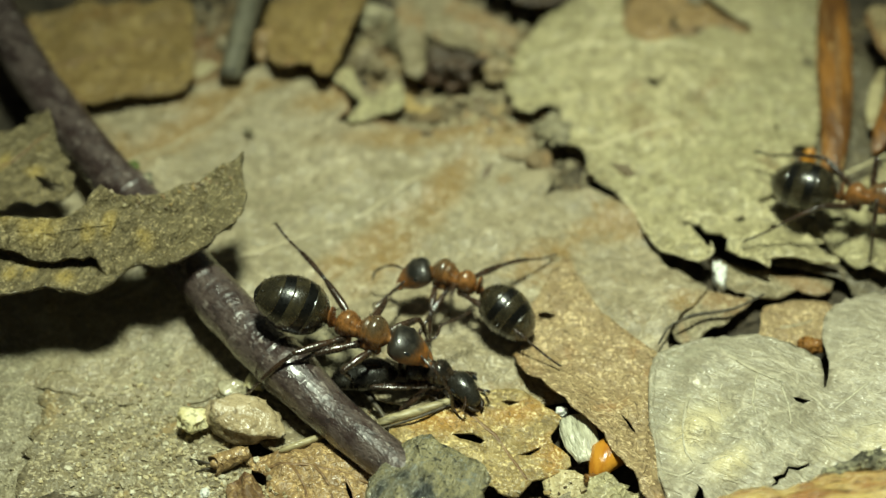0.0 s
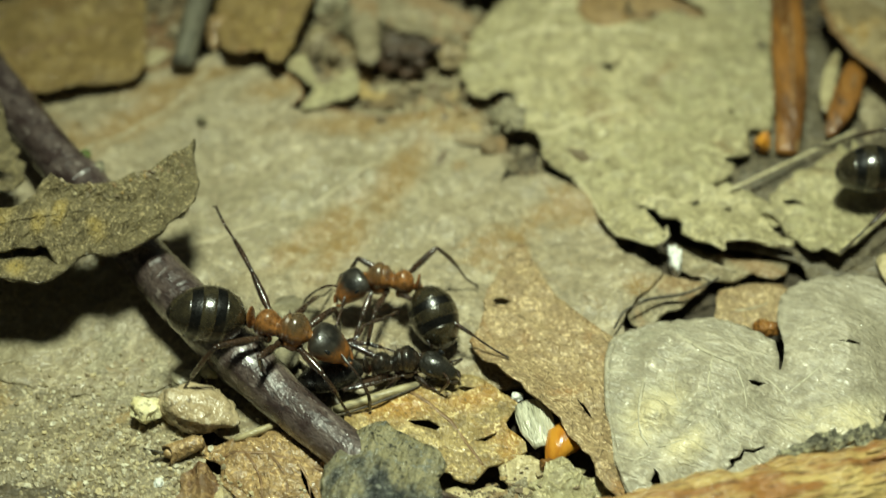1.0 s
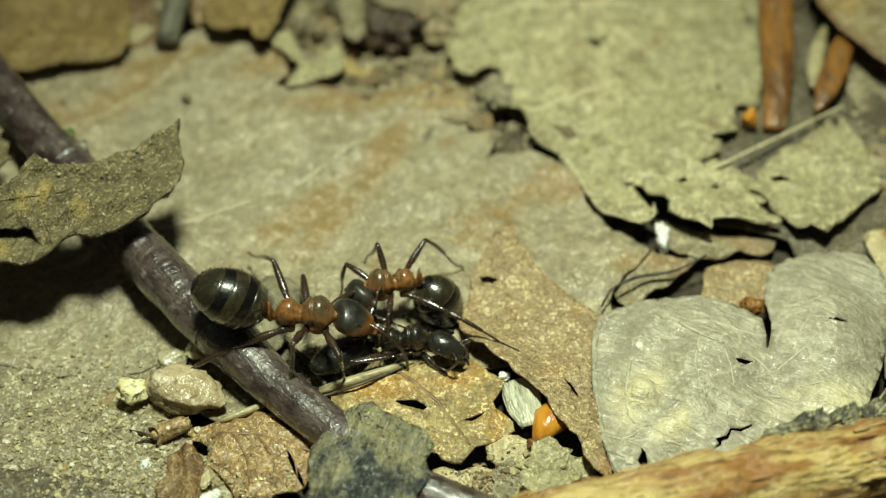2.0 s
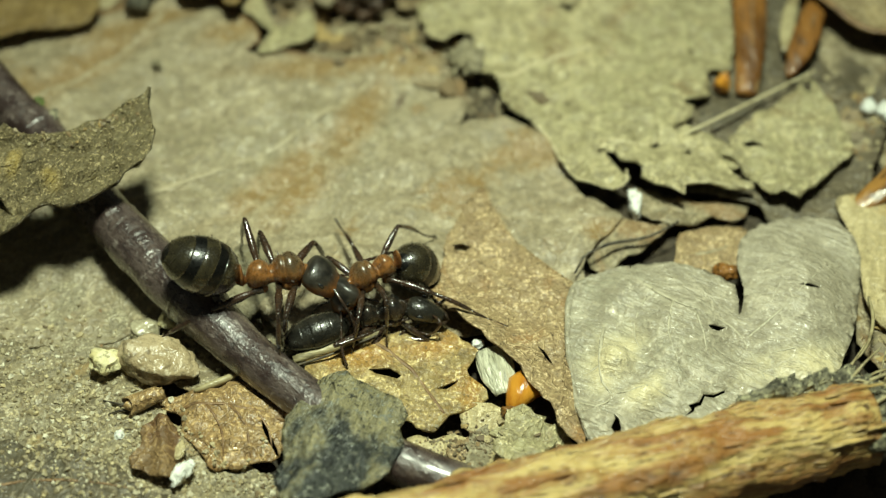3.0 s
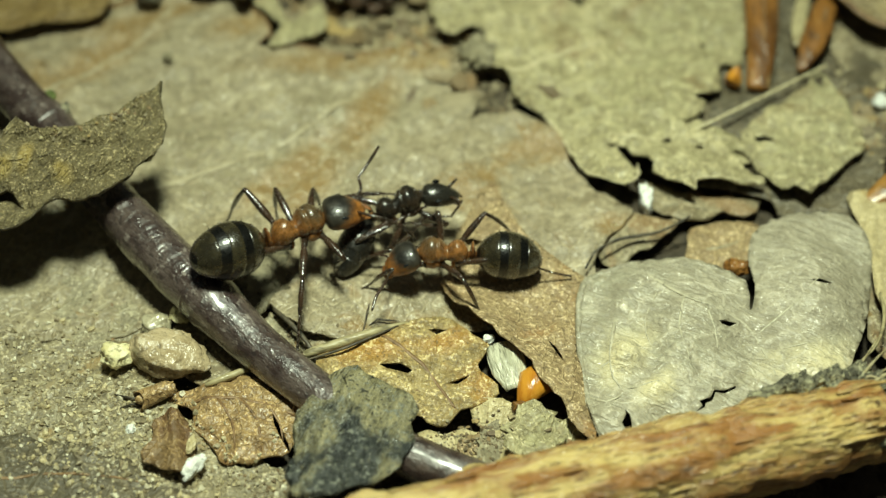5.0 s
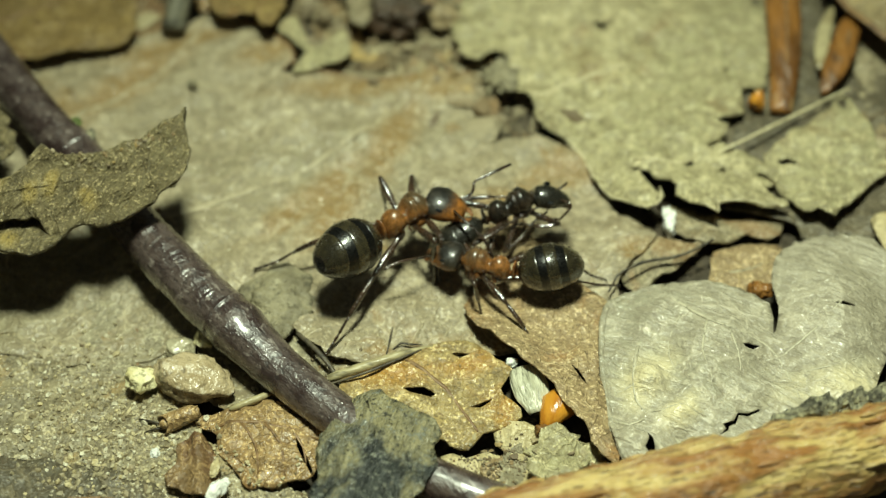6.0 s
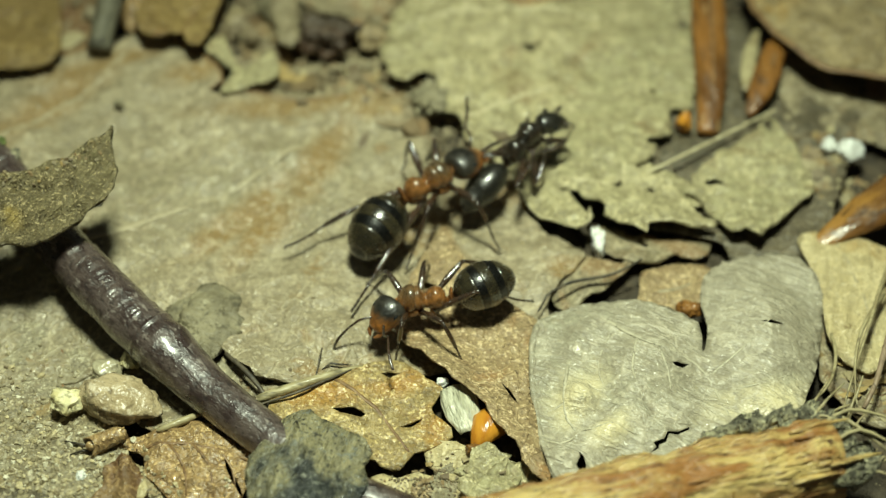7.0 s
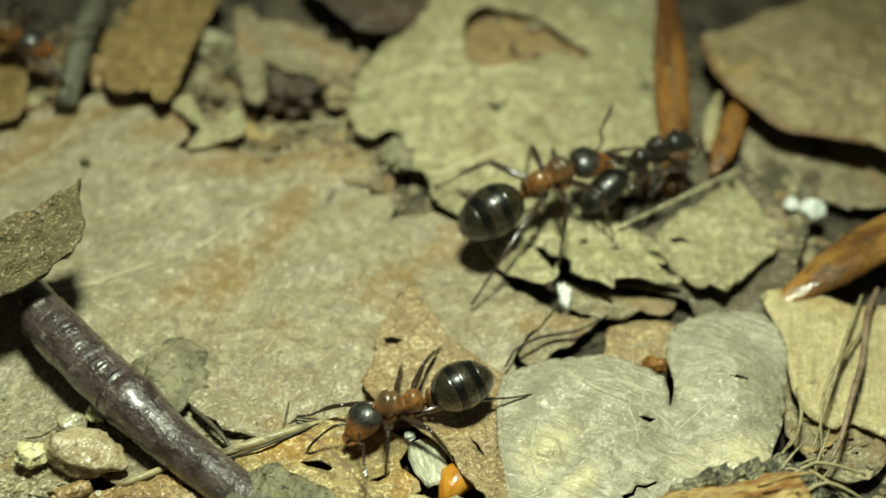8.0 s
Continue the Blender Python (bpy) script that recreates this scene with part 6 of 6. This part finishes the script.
    feet = {
        ("hind", "left"): [(0, -10.33, 3.34, 3.20), (0.5, -10.83, 3.32, 3.80), (1, -10.60, 3.59, 3.80), (1.4, -9.99, 2.86, 3.40), (2, -7.95, 0.73, 0.80), (2.3, -7.25, -0.19, 0.10), (2.5, -6.93, -0.35, 0.10), (3, -7.24, -0.08, 0.10), (3.5, -7.68, -0.38, 0.10), (4, -8.30, -0.73, 0.10), (5.3, -8.49, 1.17, 0.10), (5.5, -8.64, -0.52, 0.10), (6, -8.66, -0.38, 0.10), (6.5, -8.55, -0.34, 0.10), (7, -5.34, 1.41, 0.10), (7.5, -0.75, 6.64, 0.10), (8, 2.49, 8.37, 0.10)],
        ("mid", "left"): [(0, -4.41, 0.57, 0.10), (0.5, -7.31, 0.05, 0.10), (1, -5.28, 0.86, 0.10), (2.5, -6.32, -1.01, 0.10), (3, -6.57, -0.75, 0.10), (3.5, -6.87, -0.64, 0.10), (4, -7.46, -0.38, 0.10), (5.3, -6.06, 1.29, 0.10), (5.5, -4.70, 1.23, 0.10), (6, -3.09, 2.13, 0.10), (6.5, -3.78, 5.46, 0.10), (7, 0.03, 6.17, 0.10), (7.5, 1.87, 7.32, 0.10), (8, 6.36, 8.93, 0.10)],
        ("hind", "right"): [(0, -10.27, -4.75, 0.30), (0.5, -10.32, -4.68, 0.30), (1, -10.69, -5.13, 0.30), (2.5, -10.72, -5.02, 0.30), (3, -10.70, -5.02, 0.30), (3.5, -10.65, -4.91, 0.30), (4, -10.47, -4.79, 0.30), (5.3, -8.94, -3.02, 0.30), (5.5, -4.99, -4.91, 0.30), (6, -5.16, -4.28, 0.30), (6.5, -5.24, -4.49, 0.30), (7, -2.36, -2.39, 0.30), (7.5, -2.23, -2.03, 0.30), (8, 3.89, 1.91, 0.30)],
        ("mid", "right"): [(0, -9.12, -3.98, 0.60), (0.5, -8.93, -3.88, 0.60), (1, -7.14, -4.50, 0.60), (2.5, -5.30, -6.28, 0.60), (3, -5.32, -6.26, 0.60), (3.5, -5.39, -6.16, 0.60), (4, -5.24, -6.24, 0.60), (5.3, -5.15, -4.95, 0.60), (5.5, -4.48, -3.24, 0.10), (6, -1.39, -0.85, 0.10), (6.5, -1.35, -3.08, 0.10), (7, 0.19, 1.03, 0.10), (7.5, 3.99, 0.57, 0.10), (8, 7.26, 3.49, 0.80)],
        ("fore", "right"): [(0, -5.66, -3.60, 0.20), (0.5, -5.50, -4.20, 0.20), (1, -4.23, -5.45, 0.20), (2.5, -4.08, -4.28, 0.20), (3, -5.30, -4.70, 0.20), (3.5, -4.99, -4.30, 0.20), (4, -4.80, -3.30, 0.20), (5.3, -4.06, -0.96, 0.20), (5.5, -2.34, -0.74, 0.20), (6, -1.12, -0.69, 0.20), (6.5, -0.84, 1.90, 0.20), (7, 3.69, 1.92, 0.20), (7.5, 4.88, 3.80, 0.60), (8, 9.51, 4.92, 0.90)],
    }
    move_ant(big_ant, tail, waist, neck, face, feet, times)
    # smaller ant
    tail = [(0, -0.50, -0.90, 1.60), (0.3, -1.51, -2.47, 1.60), (0.5, -1.52, -2.39, 1.60), (0.8, -1.82, -1.69, 1.60), (1, -1.80, -1.60, 1.60), (1.2, -1.62, -1.38, 1.60), (2.3, -1.06, -1.54, 1.15), (2.5, -0.73, -1.81, 1.15), (2.8, -0.81, -1.91, 1.15), (3, -0.88, -1.55, 1.15), (3.3, -0.89, -1.91, 1.15), (3.5, -0.76, -1.71, 1.15), (4, -0.30, -1.45, 1.15), (4.2, 0.14, -1.25, 1.15), (5.3, 2.26, -1.75, 1.90), (5.5, 2.24, -1.71, 1.90), (5.8, 2.65, -1.89, 1.90), (6, 2.83, -1.28, 1.90), (6.3, 3.15, -1.23, 1.90), (6.5, 3.28, -1.02, 1.90), (6.8, 3.30, -0.98, 1.90), (7, 2.97, -1.16, 1.90), (7.3, 2.99, -1.71, 1.90), (7.5, 3.03, -2.10, 1.90), (7.8, 3.06, -2.82, 1.90), (8, 3.08, -3.34, 1.90)]
    waist = [(0, -1.44, -0.20, 2.00), (0.3, -1.95, -1.51, 2.00), (0.5, -2.24, -1.33, 2.00), (0.8, -2.15, -0.98, 2.00), (1, -2.23, -0.68, 2.00), (1.2, -1.99, -0.59, 2.00), (2.3, -1.45, -1.73, 2.00), (2.5, -1.03, -1.92, 2.00), (2.8, -1.26, -2.31, 2.00), (3, -1.36, -2.00, 2.00), (3.3, -1.43, -2.35, 2.00), (3.5, -1.34, -2.15, 2.00), (4, -0.69, -1.64, 2.00), (4.2, -0.37, -1.52, 1.95), (5.3, 1.35, -1.68, 1.70), (5.5, 1.44, -1.74, 1.70), (5.8, 1.76, -1.48, 1.70), (6, 1.78, -1.43, 1.70), (6.3, 2.15, -1.15, 1.70), (6.5, 2.18, -1.12, 1.70), (6.8, 2.26, -1.27, 1.70), (7, 1.96, -1.66, 1.70), (7.3, 2.05, -2.33, 1.70), (7.5, 1.78, -2.46, 1.70), (7.8, 2.13, -3.12, 1.70), (8, 2.13, -3.82, 1.70)]
    neck = [(0, -3.32, 0.55, 2.10), (0.3, -3.75, -0.99, 2.10), (0.5, -3.84, -0.96, 2.10), (0.8, -3.69, -0.44, 2.10), (1, -3.76, -0.48, 2.10), (1.2, -3.67, -0.53, 2.10), (2.3, -3.11, -2.31, 2.10), (2.5, -2.78, -2.67, 2.10), (2.8, -2.80, -3.15, 2.10), (3, -2.90, -3.04, 2.10), (3.3, -2.82, -3.14, 2.10), (3.5, -2.70, -2.93, 2.10), (4, -1.97, -2.38, 2.10), (4.2, -1.74, -2.39, 2.04), (5.3, -0.60, -1.44, 1.70), (5.5, -0.86, -1.50, 1.70), (5.8, -0.51, -0.89, 1.70), (6, -0.38, -0.80, 1.70), (6.3, 0.09, -0.56, 1.70), (6.5, 0.06, -0.66, 1.70), (6.8, 0.23, -1.21, 1.70), (7, -0.19, -1.88, 1.70), (7.3, 0.01, -2.79, 1.70), (7.5, -0.10, -3.04, 1.70), (7.8, 0.16, -3.82, 1.70), (8, 0.25, -4.26, 1.70)]
    face = [(0, -4.35, 0.42, 1.80), (0.3, -4.51, -1.29, 1.80), (0.5, -4.64, -1.34, 1.80), (0.8, -4.40, -0.73, 1.80), (1, -4.45, -0.91, 1.80), (1.2, -4.34, -0.76, 1.73), (2.3, -3.36, -2.58, 1.37), (2.5, -3.19, -2.99, 1.30), (2.8, -3.25, -3.43, 1.24), (3, -3.31, -3.41, 1.20), (3.3, -3.09, -3.50, 1.20), (3.5, -3.20, -3.43, 1.20), (4, -2.48, -2.63, 1.30), (4.2, -2.13, -2.86, 1.36), (5.3, -1.34, -1.58, 1.70), (5.5, -1.39, -1.76, 1.70), (5.8, -1.02, -0.77, 1.70), (6, -0.99, -0.56, 1.70), (6.3, -0.52, -0.27, 1.70), (6.5, -0.59, -0.48, 1.70), (6.8, -0.41, -1.25, 1.58), (7, -0.68, -2.46, 1.50), (7.3, -0.53, -3.29, 1.50), (7.5, -0.53, -3.43, 1.50), (7.8, -0.38, -4.60, 1.50), (8, -0.40, -4.98, 1.50)]
    feet = {
        ("hind", "right"): [(0, 1.60, 3.45, 0.10), (0.5, 1.45, 3.24, 0.10), (1, -0.01, 0.91, 0.10), (2.5, -0.09, 0.69, 0.10), (3, -0.08, 0.70, 0.10), (3.5, -0.10, 0.71, 0.10), (4, 0.00, 0.80, 0.10), (5.3, 3.80, -0.05, 0.10), (5.5, 4.00, -0.07, 0.10), (6, 4.94, -0.48, 0.10), (6.5, 4.73, -0.16, 0.10), (7, 4.00, 0.92, 0.10), (7.5, 3.52, 1.35, 0.10), (8, 2.90, 0.32, 0.10)],
        ("hind", "left"): [(0, 2.71, -3.78, 0.60), (0.5, 2.73, -3.87, 0.60), (1, 2.52, -3.91, 0.60), (2.5, 2.58, -3.88, 0.60), (3, 2.58, -3.89, 0.60), (3.5, 2.55, -3.87, 0.60), (4, 2.58, -3.97, 0.60), (5.3, 4.96, -1.12, 0.60), (5.5, 5.86, -1.21, 0.60), (6, 5.77, -1.15, 0.60), (6.5, 5.84, -1.18, 0.60), (7, 4.76, -0.94, 0.60), (7.5, 6.77, -2.68, 0.60), (8, 6.54, -2.55, 0.60)],
        ("mid", "right"): [(0, -2.61, 0.06, 0.10), (0.5, -5.93, 0.66, 0.10), (1, -5.12, 0.16, 0.10), (2.5, -2.90, 0.39, 1.20), (3, -3.82, 1.05, 0.80), (3.5, -2.74, -0.61, 0.10), (4, -4.70, -0.29, 0.60), (5.3, 0.37, 1.08, 1.00), (5.5, 0.25, 1.04, 1.00), (6, 0.96, 2.16, 0.10), (6.5, 1.73, 2.29, 0.10), (7, 1.10, 1.32, 0.10), (7.5, 0.54, 0.39, 0.10), (8, 1.33, -0.39, 0.10)],
        ("mid", "left"): [(0, -4.65, -3.51, 0.30), (0.5, -4.53, -3.74, 0.30), (1, -4.06, -3.43, 0.30), (2.5, -2.09, -4.33, 0.30), (3, -1.70, -4.74, 0.30), (3.5, -1.81, -4.59, 0.30), (4, -1.56, -4.10, 0.30), (5.3, 2.41, -3.94, 0.30), (5.5, 2.58, -4.11, 0.30), (6, 2.54, -3.96, 0.30), (6.5, 2.53, -3.93, 0.30), (7, 2.41, -3.96, 0.30), (7.5, 1.66, -4.33, 0.30), (8, 3.38, -6.10, 0.30)],
        ("fore", "left"): [(0, -3.32, -2.21, 0.20), (0.5, -5.17, -3.43, 0.20), (1, -4.81, -4.13, 0.20), (2.5, -3.26, -4.76, 0.20), (3, -2.99, -5.12, 0.20), (3.5, -3.39, -4.53, 0.20), (4, -3.17, -3.79, 0.20), (5.3, -3.20, -1.74, 0.20), (5.5, -2.38, -2.05, 0.20), (6, 0.43, -2.44, 0.20), (6.5, 0.50, -2.28, 0.20), (7, -0.18, -3.42, 0.20), (7.5, -0.71, -6.37, 0.20), (8, 0.60, -6.15, 0.20)],
        ("fore", "right"): [(0, -5.58, 0.41, 0.20), (0.5, -5.98, -1.09, 0.20), (1, -5.26, -0.75, 0.20), (2.5, -4.21, -0.99, 0.20), (3, -4.36, -1.60, 0.20), (3.5, -3.93, -1.49, 0.20), (4, -4.11, -0.97, 0.20), (5.3, -3.64, -0.96, 0.20), (5.5, -2.24, 0.34, 0.20), (6, -1.37, 1.50, 0.20), (6.5, -0.27, 1.93, 0.20), (7, -1.24, 0.25, 0.20), (7.5, -1.60, -4.15, 0.20), (8, -3.23, -3.59, 0.20)],
    }
    move_ant(small_ant, tail, waist, neck, face, feet, times)
    # dead ant, held in the jaws
    tail = [(0, -5.42, -3.47, 1.00), (0.3, -5.40, -3.91, 1.00), (0.5, -5.39, -3.83, 1.00), (0.8, -4.75, -3.48, 1.00), (1, -4.39, -3.88, 1.00), (1.2, -4.24, -3.54, 1.00), (2.3, -3.37, -4.01, 1.00), (2.5, -3.06, -4.01, 1.00), (2.8, -3.42, -4.24, 1.00), (3, -3.58, -4.13, 1.00), (3.3, -3.76, -3.98, 1.00), (3.5, -3.97, -4.03, 1.00), (4, -4.80, -2.41, 1.00), (4.2, -4.78, -2.04, 1.09), (5.3, -2.15, 0.08, 1.60), (5.5, -1.14, -0.52, 1.60), (5.8, -0.12, 0.46, 1.60), (6, -0.19, 0.61, 1.60), (6.3, -0.38, 1.29, 1.60), (6.5, 0.14, 3.53, 1.60), (6.8, 1.87, 4.08, 1.48), (7, 3.08, 4.19, 1.40), (7.3, 4.21, 4.69, 1.52), (7.5, 4.92, 5.40, 1.60), (7.8, 7.57, 6.30, 1.84), (8, 9.45, 6.79, 2.00)]
    waist = [(0, -4.13, -3.29, 1.00), (0.3, -3.91, -3.86, 1.00), (0.5, -4.10, -3.66, 1.00), (0.8, -3.77, -3.20, 1.00), (1, -3.42, -3.61, 1.00), (1.2, -3.27, -3.14, 1.00), (2.3, -2.40, -3.49, 1.00), (2.5, -2.09, -3.62, 1.00), (2.8, -2.25, -3.85, 1.00), (3, -2.51, -3.74, 1.00), (3.3, -2.69, -3.72, 1.00), (3.5, -2.90, -3.77, 1.00), (4, -4.12, -1.89, 1.00), (4.2, -4.16, -1.48, 1.15), (5.3, -1.86, 0.82, 2.00), (5.5, -0.41, 0.02, 2.00), (5.8, 0.45, 1.01, 2.00), (6, 0.69, 1.03, 2.00), (6.3, 0.49, 1.78, 2.00), (6.5, 0.66, 5.16, 2.00), (6.8, 2.74, 5.38, 1.94), (7, 4.17, 5.21, 1.90), (7.3, 5.52, 5.19, 1.96), (7.5, 5.82, 6.09, 2.00), (7.8, 8.78, 7.24, 2.24), (8, 10.32, 7.51, 2.40)]
    neck = [(0, -2.62, -3.57, 1.10), (0.3, -2.79, -4.45, 1.10), (0.5, -2.88, -4.08, 1.10), (0.8, -2.77, -3.20, 1.10), (1, -2.53, -3.54, 1.10), (1.2, -2.37, -3.07, 1.10), (2.3, -1.51, -3.55, 1.10), (2.5, -1.20, -3.64, 1.10), (2.8, -1.37, -3.66, 1.10), (3, -1.63, -3.56, 1.10), (3.3, -1.90, -3.61, 1.10), (3.5, -1.92, -3.64, 1.10), (4, -3.11, -1.96, 1.10), (4.2, -3.07, -1.78, 1.30), (5.3, -0.78, 1.30, 2.40), (5.5, 0.74, 0.58, 2.30), (5.8, 1.58, 1.44, 2.30), (6, 1.86, 1.44, 2.30), (6.3, 1.63, 2.50, 2.30), (6.5, 1.31, 6.21, 2.30), (6.8, 3.55, 6.19, 2.24), (7, 4.90, 6.07, 2.20), (7.3, 6.56, 5.82, 2.26), (7.5, 6.93, 7.00, 2.30), (7.8, 9.74, 7.85, 2.48), (8, 11.46, 8.24, 2.60)]
    face = [(0, -1.82, -4.54, 1.10), (0.3, -1.91, -5.31, 1.10), (0.5, -2.11, -4.60, 1.10), (0.8, -1.80, -3.53, 1.10), (1, -1.69, -3.90, 1.10), (1.2, -1.51, -3.23, 1.10), (2.3, -0.61, -4.09, 1.10), (2.5, -0.46, -4.05, 1.10), (2.8, -0.57, -4.15, 1.10), (3, -0.84, -3.70, 1.10), (3.3, -1.12, -3.55, 1.10), (3.5, -1.13, -3.61, 1.10), (4, -2.29, -2.26, 1.10), (4.2, -2.26, -2.13, 1.30), (5.3, 0.08, 1.59, 2.40), (5.5, 1.61, 0.90, 2.20), (5.8, 2.45, 1.54, 2.20), (6, 2.72, 1.56, 2.20), (6.3, 2.51, 2.83, 2.26), (6.5, 1.90, 6.99, 2.30), (6.8, 4.50, 6.73, 2.18), (7, 5.89, 6.56, 2.10), (7.3, 7.62, 6.32, 2.16), (7.5, 8.09, 7.51, 2.20), (7.8, 10.81, 8.27, 2.38), (8, 12.65, 8.78, 2.50)]
    feet = {}
    move_ant(dead_ant, tail, waist, neck, face, feet, times, tucked=True)
    # ant that leaves over the pale leaf
    tail = [(0, 10.58, 5.29, 2.40), (0.3, 11.71, 5.60, 2.40), (0.8, 14.13, 5.16, 2.40), (1.2, 15.16, 5.52, 2.40), (2.3, 19.64, 3.55, 2.40), (8, 23.73, 3.74, 2.40)]
    waist = [(0, 11.90, 4.73, 2.40), (0.3, 13.05, 5.16, 2.40), (0.8, 15.58, 5.09, 2.40), (1.2, 16.68, 5.70, 2.40), (2.3, 21.10, 3.57, 2.40), (8, 25.27, 3.77, 2.40)]
    neck = [(0, 13.76, 4.50, 2.40), (0.3, 14.97, 5.01, 2.40), (0.8, 17.61, 5.27, 2.40), (1.2, 18.66, 6.05, 2.40), (2.3, 23.02, 3.75, 2.40), (8, 27.31, 3.97, 2.40)]
    face = [(0, 14.76, 4.58, 2.20), (0.3, 15.97, 5.09, 2.20), (0.8, 18.64, 5.44, 2.20), (1.2, 19.71, 6.27, 2.20), (2.3, 24.07, 3.96, 2.20), (8, 28.44, 4.19, 2.20)]
    feet = {("hind", "right"): [(0, 8.26, 3.14, 1.30), (0.5, 9.86, 3.24, 1.30), (1, 13.19, 1.65, 1.30), (1.2, 13.90, 1.12, 1.30), (2.3, 17.06, 0.57, 1.30)], ("hind", "left"): [(0, 9.05, 7.71, 1.60), (0.5, 10.91, 8.04, 1.60), (1, 12.99, 7.14, 1.60), (1.2, 14.28, 7.11, 1.60), (2.3, 18.56, 5.80, 1.60)]}
    move_ant(far_ant, tail, waist, neck, face, feet, times, ground=1.3)
    # ant that comes in at the end
    tail = [(0, -45.28, 27.83, 2.20), (7, -24.20, 12.16, 2.20), (7.5, -21.02, 13.29, 2.20), (8, -18.14, 16.17, 2.20)]
    waist = [(0, -43.14, 27.40, 2.20), (7, -22.55, 11.84, 2.20), (7.5, -19.38, 12.97, 2.20), (8, -16.53, 15.64, 2.20)]
    neck = [(0, -40.47, 26.99, 2.20), (7, -20.45, 11.52, 2.20), (7.5, -17.27, 12.60, 2.20), (8, -14.58, 15.06, 2.20)]
    face = [(0, -39.46, 27.09, 2.00), (7, -19.59, 11.49, 2.00), (7.5, -16.39, 12.51, 2.00), (8, -13.70, 14.74, 2.00)]
    move_ant(late_ant, tail, waist, neck, face, {("fore", "right"): [(7.5, -13.87, 9.89, 1.10), (8, -10.94, 11.91, 1.10)]}, times, ground=1.0)


motions()
